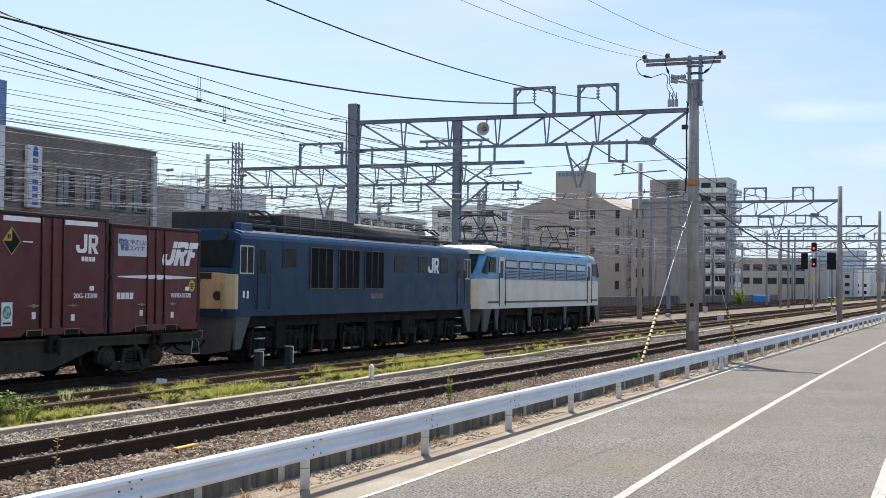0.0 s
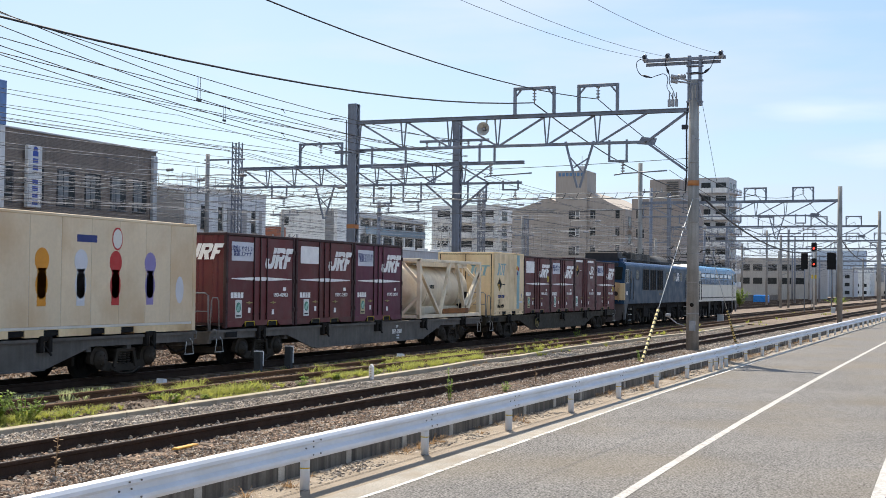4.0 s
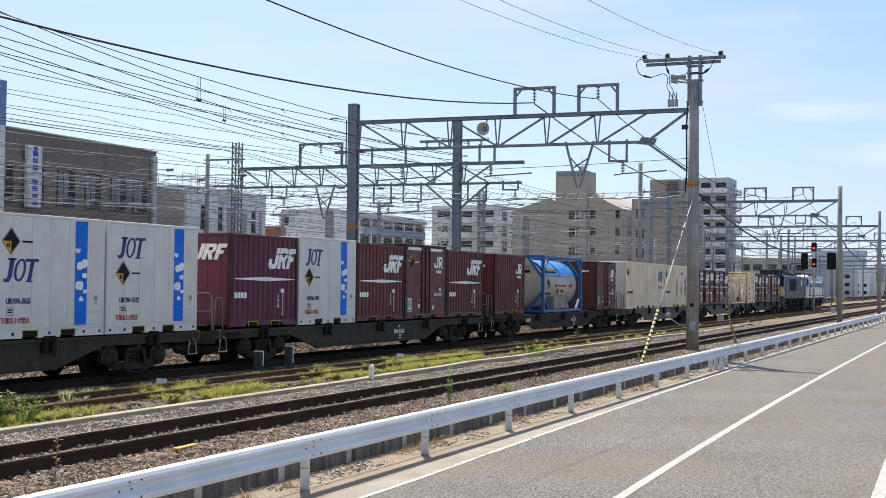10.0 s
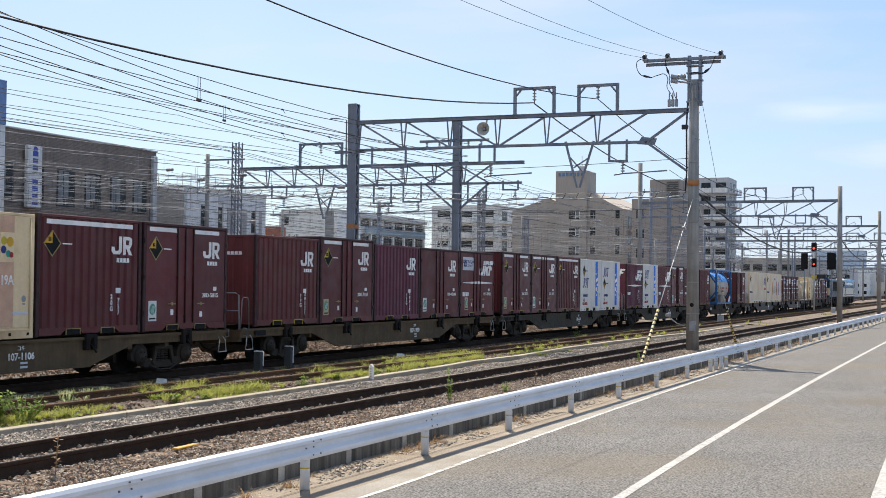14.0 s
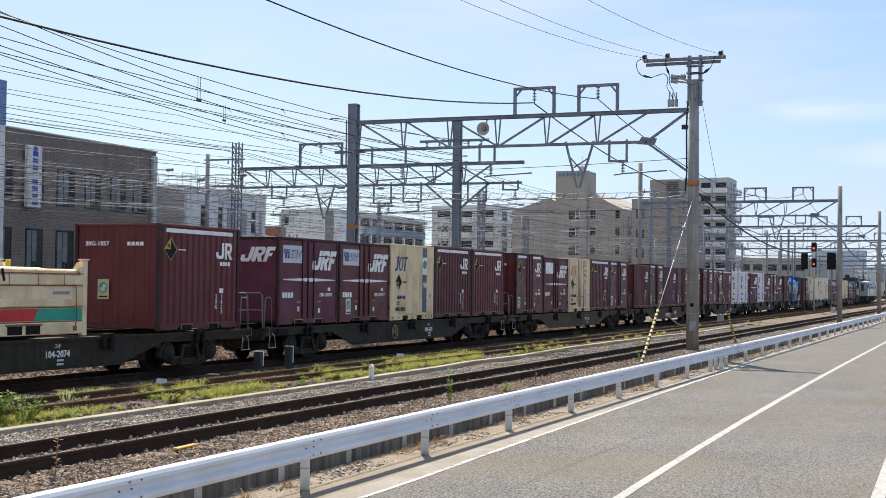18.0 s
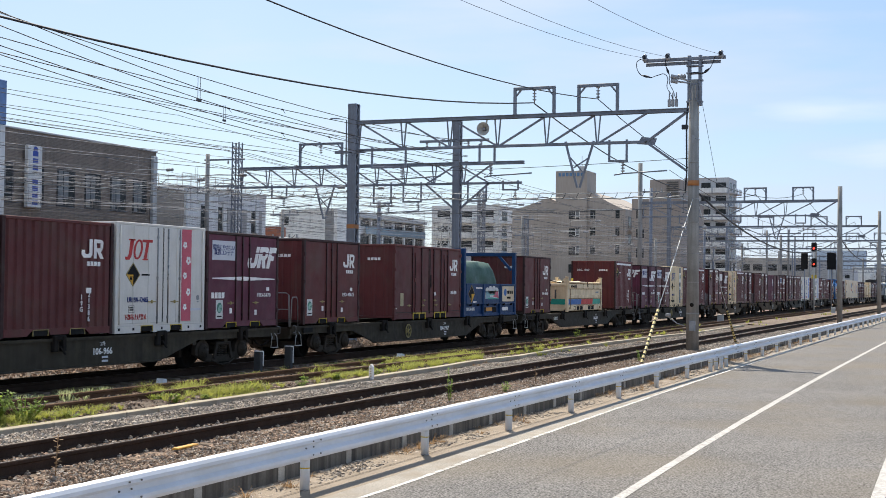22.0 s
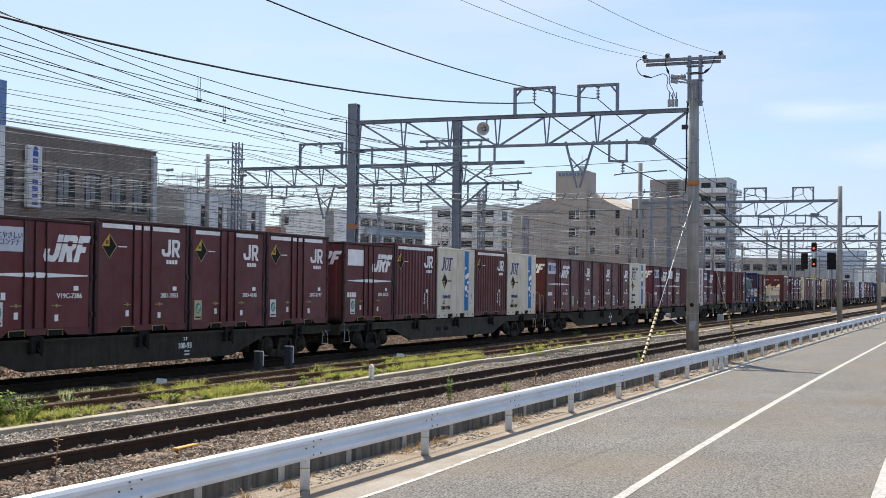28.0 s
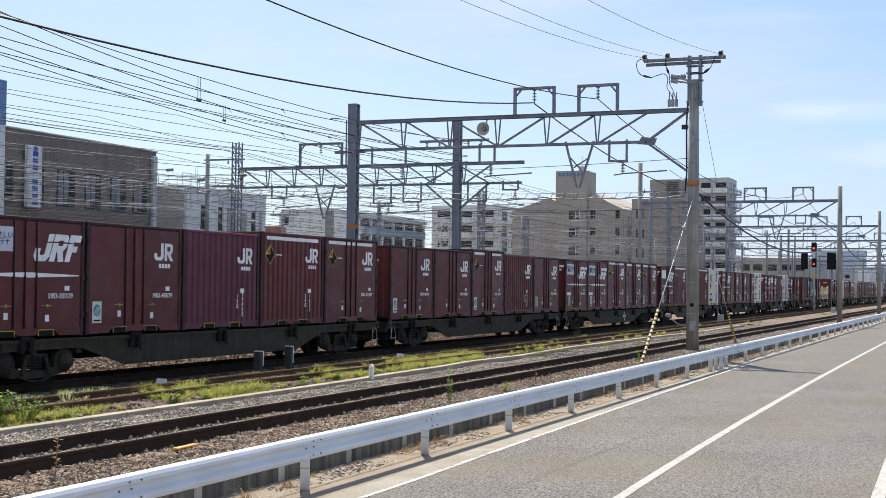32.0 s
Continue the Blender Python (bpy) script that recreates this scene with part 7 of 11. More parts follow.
G1 = gantry(20.5, -8.95, 5.3, 9.05, 7.87, 6, [(5.42, 9.84, "steel")], chord=0.15, boxes=((-3.46, -1.81, 1.12), (-6.06, -4.49, 1.12)), hang=((-6.45, -5.75, 0.72), (-0.95, -0.3, 0.70), (3.0, 4.55, 0.75)), vees=(-4.5,), flip_at=-1.2)
horn = part("speaker_horn", Shape().lathe([(0.02, 0.0), (0.02, 0.06), (-0.10, 0.13), (-0.20, 0.25), (-0.21, 0.27), (-0.19, 0.275), (-0.06, 0.15), (0.08, 0.09), (0.22, 0.09), (0.24, 0.0)], "x", (-0.25, -0.6, 8.55), 22).bar((-0.1, -0.6, 8.6), (0.0, -0.6, 8.95), 0.05, 0.05), HORN_GREY, G1, "grey horn loudspeaker")
part("horn_core", Shape().lathe([(-0.14, 0.0), (-0.13, 0.06), (0.0, 0.07)], "x", (-0.25, -0.6, 8.55), 14), PORCELAIN, horn)
part("warning_band", Shape().cbox(-0.05, 0.05, 4.9, 6.3, 7.75, 7.87, 0.01), STEEL_BLUE, G1)
G2 = gantry(33.0, 2.0, 18.4, 8.42, 7.40, 9, [(5.6, 10.75, "steel"), (18.6, 9.9, "lattice")], boxes=((12.2, 14.7, 1.25),), hang=((2.3, 3.1, 0.35), (4.0, 5.0, 0.9), (7.6, 8.6, 0.9), (9.3, 10.3, 0.95), (15.5, 16.4, 0.6)), vees=(13.2,), knee=False, chord=0.16, flip_at=5.6)
kn = Shape()
for s in (-1, 1):
    kn.bar((0, 5.6 + s * 0.15, 6.1), (0, 5.6 + s * 1.75, 7.4), 0.1, 0.09)
    kn.bar((0, 5.6 + s * 0.15, 8.3), (0, 5.6 + s * 1.75, 7.4), 0.08, 0.07)
part("knee_brace", kn, STEEL_BLUE, G2)
part("cross_arm", Shape().cbox(-0.06, 0.06, 3.9, 7.7, 9.55, 9.68, 0.01), STEEL_BLUE, G2)
for y in (4.3, 5.0, 6.6, 7.3):
    insulator(0, y, 9.55, 0.3, parent=G2, r=0.07)
ar = Shape().path([(0, 11.95, 8.5), (0, 11.95, 10.9), (0, 12.5, 11.0), (0, 12.9, 11.0)], 0.04, 6)
part("gooseneck_arm", ar, STEEL_BLUE, G2)
gantry(70.0, -9.6, 4.95, 8.68, 7.62, 6, [(-9.73, 9.72, "concrete"), (5.05, 11.75, "concrete")], boxes=((-4.45, -2.87, 1.0), (-7.85, -6.4, 1.0)), hang=((-7.3, -6.6, 0.55), (-2.6, -1.9, 0.5), (1.2, 2.0, 0.5)), vees=(-5.2,))
gantry(112.0, -9.5, 11.8, 8.75, 7.7, 8, [(-9.57, 10.25, "concrete"), (12.1, 12.4, "steel")], boxes=((-4.4, -2.8, 1.0), (-7.8, -6.3, 1.0), (1.0, 2.6, 1.0)), hang=((-7.3, -6.6, 0.55), (0.6, 1.4, 0.5)), detail=False)
for i, X in enumerate((150.0, 190.0, 232.0, 280.0, 330.0, 390.0)):
    gantry(X, -9.6, 17.0, 8.6 + 0.15 * (i % 2), 7.6, 7, [(-9.7, 10.2, "far"), (5.5, 9.4, "far"), (17.2, 9.6, "far")], boxes=((-4.4, -2.8, 1.0), (-7.8, -6.3, 1.0), (1.0, 2.6, 1.0)), hang=((-7.3, -6.6, 0.55), (7.4, 8.2, 0.6)), detail=False)

# the utility pole that also bears the gantry
pole = thing("utility_pole", "tall grey concrete utility pole with crossarm and switchgear", "utility pole", at=(20.5, -9.08, 0))
part("shaft", Shape().tube((0, 0, -0.45), (0, 0, 10.2), 0.245, 24, 0.185), POLE_CONCRETE, pole, "round tapering concrete shaft")
part("warning_band", Shape().tube((0, 0, 6.12), (0, 0, 6.32), 0.225, 24, 0.222), ORANGE_TAPE, pole, "orange band")
part("pole_top_channel", Shape().cbox(-0.1, 0.1, -0.30, -0.18, 9.2, 11.15, 0.01).cbox(-0.1, 0.1, 0.12, 0.24, 9.2, 11.15, 0.01), STEEL_BLUE, pole)
part("crossarm", Shape().cbox(-0.14, -0.04, -1.22, 1.95, 10.95, 11.08, 0.01).cbox(0.04, 0.12, -1.0, 1.9, 10.82, 10.95, 0.01), STEEL_BLUE, pole, "horizontal steel crossarm")
for y in (-1.05, 1.0, 1.9):
    part("pin_insulator", Shape().lathe([(10.98, 0.05), (11.02, 0.10), (11.10, 0.11), (11.16, 0.07), (11.24, 0.09), (11.28, 0.02)], "z", (-0.12, y, 0), 12), PORCELAIN, pole)
    part("clamp", Shape().tube((-0.32, y, 11.14), (-0.12, y, 11.14), 0.07, 10), CABLE, pole)
sw = part("switch_box", Shape().cbox(-0.17, 0.17, -0.17, 0.11, 9.40, 10.05, 0.02), POLE_CONCRETE, pole, "grey-green switch panel between the channels")
part("panel_frame", Shape().box(-0.185, -0.17, -0.17, 0.11, 9.98, 10.05).box(-0.185, -0.17, -0.17, 0.11, 9.40, 9.47).box(-0.185, -0.17, -0.17, -0.12, 9.47, 9.98).box(-0.185, -0.17, 0.06, 0.11, 9.47, 9.98), STEEL_BLUE, sw)
for z in (9.36, 10.18, 10.46, 10.74):
    part("channel_tie", Shape().cbox(-0.13, 0.13, -0.34, 0.28, z - 0.03, z + 0.03, 0.008), STEEL_BLUE, pole)
for dz in (0.0, -0.16):
    part("arrester_arm", Shape().tube((-0.1, 0.02, 10.12 + dz * 0.4), (-0.16, 0.75, 10.33 + dz), 0.035, 8).tube((-0.16, 0.60, 10.29 + dz), (-0.16, 0.86, 10.36 + dz), 0.085, 10), PORCELAIN, pole, "grey insulated arm")
for a, b in (((2.05, 10.46), (1.62, 10.34)), ((1.05, 10.72), (0.93, 10.42)), ((-0.66, 10.62), (-0.36, 10.41))):
    part("lead_sleeve", Shape().tube((-0.16, *a), (-0.16, (a[0] + b[0]) / 2, (a[1] + b[1]) / 2), 0.015, 8, 0.05).tube((-0.16, (a[0] + b[0]) / 2, (a[1] + b[1]) / 2), (-0.16, *b), 0.05, 8, 0.015), CABLE, pole)
part("pole_stay", Shape().tube((0.05, -0.3, 9.35), (0.2, -0.85, 6.3), 0.008, 5), CABLE, pole)
part("cable_clip_box", Shape().cbox(-0.28, -0.16, 0.18, 0.42, 8.28, 8.46, 0.02), CABLE, pole, "small dark junction box")
part("name_plate", Shape().cbox(-0.215, -0.195, -0.08, 0.04, 7.75, 8.05, 0.008), PORCELAIN, pole, "small pale plate")
part("lightning_arrester", Shape().lathe([(0.0, 0.05), (0.04, 0.12), (0.1, 0.06), (0.16, 0.12), (0.22, 0.06), (0.28, 0.12), (0.34, 0.05)], "y", (0.0, 0.32, 10.35), 12), PORCELAIN, pole)
for i in range(3):
    part("cutout", Shape().cbox(-0.05, 0.05, 0.62 + 0.14 * i, 0.74 + 0.14 * i, 9.2, 9.5, 0.02).tube((0, 0.68 + 0.14 * i, 9.5), (0, 0.68 + 0.14 * i, 9.75), 0.025, 6), PORCELAIN, pole)
for run in (((2.0, 11.1), (2.2, 11.0), (2.2, 10.7), (2.02, 10.45), (1.7, 10.35), (1.4, 10.42), (1.15, 10.47), (0.99, 10.3), (1.02, 9.95), (0.88, 9.7), (0.80, 9.5)),
            ((1.06, 11.05), (1.08, 10.8), (0.94, 10.45), (0.92, 10.1), (0.78, 9.8), (0.68, 9.5)),
            ((-0.83, 11.08), (-0.74, 10.8), (-0.60, 10.55), (-0.40, 10.42), (-0.1, 10.46), (0.15, 10.44))):
    pts = [run[0]]
    for i in range(len(run) - 1):
        p0, p1, p2, p3 = run[max(i - 1, 0)], run[i], run[i + 1], run[min(i + 2, len(run) - 1)]
        for u in (0.25, 0.5, 0.75, 1.0):
            pts.append(tuple(0.5 * (2 * b + (c - a) * u + (2 * a - 5 * b + 4 * c - d) * u * u + (3 * b - a - 3 * c + d) * u ** 3) for a, b, c, d in zip(p0, p1, p2, p3)))
    part("lead", Shape().path([(-0.16, y, z) for y, z in pts], 0.016, 6), CABLE, pole)
part("riser_cable", Shape().path([(-0.1, 0.22, 9.3), (-0.05, 0.27, 8.5), (0.0, 0.27, 7.4), (0, 0.26, 6.6), (0, 0.32, 5.85)], 0.035, 6), CABLE, pole)
st = Shape()
for k in range(17):
    z = 0.6 + 0.52 * k
    a = 0.6 if k % 2 else -0.9
    st.tube((0, 0.24 * a, z), (-0.30, 0.3 * a, z), 0.012, 5)
part("step_bolts", st, STEEL, pole)
bands = Shape()
for z in (1.2, 2.4, 3.5, 4.7, 5.6, 7.0, 7.9, 8.7):
    bands.tube((0, 0, z), (0, 0, z + 0.035), 0.247 - 0.006 * z, 20)
part("steel_bands", bands, STEEL, pole)
part("meter_box", Shape().cbox(-0.38, -0.2, -0.16, 0.06, 0.55, 0.95, 0.02), PORCELAIN, pole, "small grey box on the pole")
part("round_gauge", Shape().tube((-0.28, -0.02, 1.55), (-0.24, -0.02, 1.55), 0.075, 16), BOGIE, pole)
part("hanging_lamp", Shape().cbox(-0.38, -0.22, 0.78, 0.98, 1.08, 1.22, 0.03).path([(-0.3, 0.85, 1.08), (-0.3, 0.55, 0.85), (-0.28, 0.25, 0.75)], 0.025, 6), PORCELAIN, pole, "small grey lamp on a bent arm")

# guy wires with striped guards
STRIPE_Y = material("guy_guard_yellow", (0.60, 0.47, 0.20), 0.6, vary=0.1)


def guy(a, b, guard_to, label="steel guy wire with black and yellow striped guard"):
    g = thing("guy_wire", label, "guy wire", "guy wires")
    A, B = Vector(a), Vector(b)
    part("strand", Shape().tube(a, b, 0.014, 6), PALE_RAIL, g)
    n = 28
    for i in range(n):
        c0 = (i // 2 + (0.6 if i % 2 == 0 else 0.0)) / (n / 2)
        c1 = (i // 2 + (1.0 if i % 2 == 0 else 0.6)) / (n / 2)
        p, q = A.lerp(B, guard_to * c0), A.lerp(B, guard_to * c1)
        part("guard_sleeve", Shape().tube(p, q, 0.05, 10, smooth=False), STRIPE_Y if i % 2 else BLACK_MARK, g)
    part("anchor", Shape().tube(A + Vector((0, 0, -0.3)), A, 0.03, 6), STEEL, g)
    mid = A.lerp(B, 0.78)
    part("egg_insulator", Shape().tube(A.lerp(B, 0.775), A.lerp(B, 0.785), 0.08, 10), PORCELAIN, g)


guy((10.4, -9.5, -0.3), (20.45, -9.1, 5.7), 0.30)
guy((28.5, -9.4, -0.3), (20.6, -9.1, 6.0), 0.26)


# ---- wires ----
def sag_line(a, b, sag, n=14):
    A, B = Vector(a), Vector(b)
    return [A.lerp(B, i / n) - Vector((0, 0, sag * 4 * (i / n) * (1 - i / n))) for i in range(n + 1)]


def wire_thing(name, pts_list, r, mat_, label, category="overhead wire", group="overhead wires", sides=5):
    w = thing(name, label, category, group)
    for pts in pts_list:
        part("span", Shape().path(pts, r, sides), mat_, w)
    return w


def bowed(y, x0, x1, xm, zm, k, n=22, y1=None):
    y1 = y if y1 is None else y1
    return [(x0 + (x1 - x0) * i / n, y + (y1 - y) * i / n, zm + k * (x0 + (x1 - x0) * i / n - xm) ** 2) for i in range(n + 1)]


wire_thing("feeder_cable", [bowed(-2.63, -50, 20.5, -15, 7.0, 0.00205), sag_line((20.5, -2.63, 9.55), (70, -3.7, 9.2), 1.5), sag_line((70, -3.7, 9.2), (112, -3.7, 9.2), 1.2), sag_line((112, -3.7, 9.2), (150, -3.7, 9.1), 1.0)], 0.026, CABLE, "thick dark feeder cable sagging between gantries")
wire_thing("feeder_cable", [bowed(-5.3, -33, 20.5, -5.5, 8.2, 0.0021), sag_line((20.5, -5.3, 9.6), (70, -7.1, 9.2), 1.6), sag_line((70, -7.1, 9.2), (112, -7.1, 9.2), 1.2), sag_line((112, -7.1, 9.2), (150, -7.1, 9.1), 1.0)], 0.019, CABLE, "dark feeder cable sagging between gantries")
for y, x0 in ((-7.2, 0.0), (-8.1, 0.3), (-10.13, 0.2)):
    wire_thing("power_line", [bowed(y, -48, 20.3, -14, 8.99, 0.0018)], 0.007, CABLE, "thin power line ending on the pole crossarm")
wire_thing("power_cable", [sag_line((20.5, -9.15, 5.95), (70, -9.75, 6.0), 1.7), sag_line((70, -9.75, 6.0), (112, -9.6, 6.2), 1.3), sag_line((112, -9.6, 6.2), (150, -9.7, 6.2), 1.2)], 0.04, CABLE, "heavy black cable drooping from pole to pole")

CATS = [(-7.95, 5.25, 6.0), (0.0, 5.25, 6.05), (8.0, 5.25, 6.1), (11.9, 5.25, 6.1), (15.8, 5.3, 6.1), (19.7, 5.3, 6.1)]
SUPPORTS = [-78.0, -29.0, 20.5, 70.0, 112.0, 150.0, 190.0, 232.0, 280.0, 330.0]
for y, zc, zm in CATS:
    c = thing("catenary", "thin contact wire hung by droppers from a messenger wire", "overhead wire", "catenaries")
    dz = random.uniform(-0.1, 0.1)
    part("contact_wire", Shape().path([(x, y + (0.2 if i % 2 else -0.2), zc) for i, x in enumerate(SUPPORTS) if y > 1 or x > 0], 0.010, 5), WIRE, c)
    for i, (a, b) in enumerate(zip(SUPPORTS[:-1], SUPPORTS[1:])):
        if y < 1 and a < 0:
            continue
        ya, yb = y + (0.2 if i % 2 else -0.2), y + (-0.2 if i % 2 else 0.2)
        part("messenger_wire", Shape().path(sag_line((a, ya, zm + 0.75 + dz), (b, yb, zm + 0.75 + dz), 0.75, 12), 0.011, 5), WIRE, c)
    for i, (a, b) in enumerate(zip(SUPPORTS[1:4], SUPPORTS[2:5])):
        i += 1
        if y < 1 and a < 0:
            continue
        ya, yb = y + (0.2 if i % 2 else -0.2), y + (-0.2 if i % 2 else 0.2)
        n = 9
        for k in range(n):
            u = (k + 0.5) / n
            z = zm + 0.75 + dz - 0.75 * 4 * u * (1 - u)
            part("dropper", Shape().tube((a + (b - a) * u, ya + (yb - ya) * u, zc), (a + (b - a) * u, ya + (yb - ya) * u, z), 0.006, 4), WIRE, c)
# more feeders and earth wires over the yard
EXTRA = [(7.8, 7.9, 8.27, 0.5), (8.1, 7.6, 7.9, 0.5), (8.3, 7.6, 7.75, 0.5), (12.0, 7.6, 8.1, 0.5), (3.2, 7.5, 8.0, 0.5), (6.6, 8.1, 8.6, 0.45), (10.6, 7.4, 7.9, 0.5), (14.2, 9.3, 9.7, 0.6), (17.0, 8.0, 8.4, 0.5), (18.6, 9.3, 9.8, 0.6), (20.8, 7.0, 7.4, 0.4), (21.5, 5.6, 6.0, 0.4)]
for y, lo, hi, sag in EXTRA:
    spans = [sag_line((a, y, hi), (b, y, hi), sag, 12) for a, b in zip(SUPPORTS[1:6], SUPPORTS[2:7])]
    wire_thing("yard_wire", spans, 0.011, WIRE, "thin dark wire strung over the yard")
rw0 = random.Random(9)


# feeders and stays that run down to the near gantry
def curve_through(p, q, r, n=18):
    """A smooth strand through three points."""
    P, Q, R = Vector(p), Vector(q), Vector(r)
    u = (Q - P).length / ((Q - P).length + (R - Q).length)
    out = []
    for k in range(-3, n + 1):
        t = k / n
        out.append(P * ((t - u) * (t - 1) / u) + Q * (t * (t - 1) / (u * (u - 1))) + R * (t * (t - u) / (1 - u)))
    return out


for trio in (
        ((-7.34, 0.10, 7.89), (0.58, 0.10, 7.69), (20.19, 0.10, 7.97)),
        ((-7.20, 0.22, 7.93), (-2.99, 0.22, 7.61), (20.52, 0.22, 7.47)),
        ((-7.45, 0.34, 7.70), (0.98, 0.34, 7.15), (20.83, 0.34, 7.31)),
        ((-7.30, 0.46, 7.48), (-3.91, 0.46, 7.44), (21.12, 0.46, 8.19)),
        ((-7.16, 0.58, 7.33), (-1.61, 0.58, 7.02), (21.47, 0.58, 7.05)),
        ((-7.01, 0.70, 7.21), (1.56, 0.70, 7.19), (21.76, 0.70, 7.64)),
        ((-6.87, 0.82, 7.19), (1.47, 0.82, 6.79), (22.09, 0.82, 7.20)),):
    fw_ = wire_thing("feeder_wire", [curve_through(*trio)], 0.012, CABLE, "dark feeder wire running down to the gantry")
    c = curve_through(*trio)[rw0.randint(9, 16)]
    part("clamp", Shape().cbox(c.x - 0.06, c.x + 0.06, c.y - 0.02, c.y + 0.02, c.z - 0.022, c.z + 0.022, 0.008).tube(c, c + Vector((0.16, 0, -0.10)), 0.008, 5), CABLE, fw_)
# the thick of pale feeders, stays and pull-off arms over the yard
PALE_WIRE = material("bright_aluminium_wire", (0.33, 0.335, 0.35), 0.85, 0.0, vary=0.1, spec=0.1)
rw = random.Random(31)
for i in range(34):
    y = rw.uniform(5.8, 24.0)
    z = rw.uniform(5.2, 8.4) if i % 3 else rw.uniform(5.0, 6.6)
    skew = rw.uniform(-0.5, 0.5)
    spans = []
    zs = [z + rw.uniform(-0.15, 0.15) for _ in range(7)]
    xs = [-29.0 + rw.uniform(-6, 6), 20.5, 33.0, 70.0, 112.0, 150.0, 190.0]
    if i % 2:
        xs.pop(2)
        zs.pop(2)
    for k in range(len(xs) - 1):
        gap = xs[k + 1] - xs[k]
        spans.append(sag_line((xs[k], y + skew * k * 0.3, zs[k]), (xs[k + 1], y + skew * (k + 1) * 0.3, zs[k + 1]), 0.00022 * gap * gap + 0.03, 10))
    wire_thing("yard_wire", spans, rw.choice([0.006, 0.007, 0.010]), PALE_WIRE if i % 5 < 3 else WIRE, "thin pale wire strung over the yard" if i % 5 < 3 else "thin dark wire strung over the yard", sides=4)
for X, y0, y1 in ((20.7, 5.5, 24.0), (33.2, 5.6, 23.5), (46.0, 5.0, 23.0), (58.0, 4.0, 23.0), (70.2, 5.0, 23.5), (84.0, 5.0, 24.0), (98.0, 4.0, 24.0), (112.2, 5.0, 25.0)):
    for k in range(3):
        z = rw.uniform(5.4, 7.6)
        wire_thing("cross_span_wire", [sag_line((X + k * 0.1, y0, z), (X + k * 0.1, y1, z + rw.uniform(-0.4, 0.6)), rw.uniform(0.1, 0.5), 12)], 0.011, PALE_WIRE if k else WIRE, "thin cross-span wire over the tracks", sides=4)
    for k in range(5):
        y, z = rw.uniform(y0 + 1, y1 - 1), rw.uniform(5.5, 7.3)
        pa = thing("registration_arm", "pale steel pull-off arm with a grey insulator", "pull-off arm", "pull-off arms", at=(X, y, z))
        part("arm", lambda: Shape().path([(0, -0.9, 0.0), (0, 0.1, 0.05), (0, 0.75, 0.02), (0, 0.95, -0.12)], 0.022, 6), PALE_RAIL, pa, key="pull_arm")
        part("insulator", lambda: Shape().lathe([(-1.3, 0.02), (-1.28, 0.07), (-1.2, 0.07), (-1.18, 0.03), (-1.16, 0.07), (-1.08, 0.07), (-1.06, 0.03), (-1.04, 0.07), (-0.96, 0.07), (-0.9, 0.02)], "y", (0, 0, 0), 10), PORCELAIN, pa, key="pull_ins")
        part("stay", lambda: Shape().tube((0, 0.6, 0.03), (0, 0.6, 0.75), 0.008, 4).tube((0, -0.8, 0.02), (0, -0.8, 0.55), 0.008, 4), PALE_RAIL, pa, key="pull_stay")


def lattice(name, label, x, y, z0, z1, a, b, mat_):
    """A tapering four-legged lattice tower."""
    t = thing(name, label, "lattice tower", at=(x, y, z0))
    n = max(3, int((z1 - z0) / (a * 1.3)))
    h = (z1 - z0) / n
    wd = [a + (b - a) * k / n for k in range(n + 1)]
    for sx in (-1, 1):
        for sy in (-1, 1):
            part("leg", Shape().bar((sx * a / 2, sy * a / 2, 0), (sx * b / 2, sy * b / 2, z1 - z0), 0.07, 0.07), mat_, t)
    for sgn in (-1, 1):
        f, g = Shape(), Shape()
        for k in range(n):
            p, q = wd[k] / 2, wd[k + 1] / 2
            f.bar((sgn * p, -p, h * k), (sgn * q, q, h * (k + 1)), 0.04, 0.04).bar((sgn * p, p, h * k), (sgn * q, -q, h * (k + 1)), 0.04, 0.04).bar((sgn * q, -q, h * (k + 1)), (sgn * q, q, h * (k + 1)), 0.04, 0.04)
            g.bar((-p, sgn * p, h * k), (q, sgn * q, h * (k + 1)), 0.04, 0.04).bar((p, sgn * p, h * k), (-q, sgn * q, h * (k + 1)), 0.04, 0.04)
        tagged(part("bracing", f, mat_, t), kind="stuff")
        tagged(part("bracing", g, mat_, t), kind="stuff")
    return t


lattice("lattice_mast", "slim blue-grey lattice mast standing in the yard", 70.0, 18.05, -0.4, 9.8, 0.45, 0.45, STEEL_BLUE)
lattice("lattice_tower", "short white tapering lattice tower on the shed roof", 89.3, 29.0, 4.9, 8.2, 1.6, 1.0, PALE_RAIL)
lattice("lattice_mast", "slim blue-grey lattice mast standing in the yard", 96.0, 23.0, -0.4, 9.0, 0.45, 0.45, STEEL_BLUE)
# double hangers on the feeders
for y, xs, z0, z1 in ((0.3, (0.4,), 7.15, 7.75), (6.6, (12.0,), 8.2, 8.75)):
    for x in xs:
        h = thing("wire_hanger", "slim double hanger between two wires", "hanger", "wire hangers", at=(x, y, z0))
        part("rods", Shape().tube((0.06, 0, 0), (0.06, 0, z1 - z0), 0.008, 4).tube((-0.06, 0, 0), (-0.06, 0, z1 - z0), 0.008, 4).cbox(-0.1, 0.1, -0.03, 0.03, -0.06, 0.02, 0.01), WIRE, h)
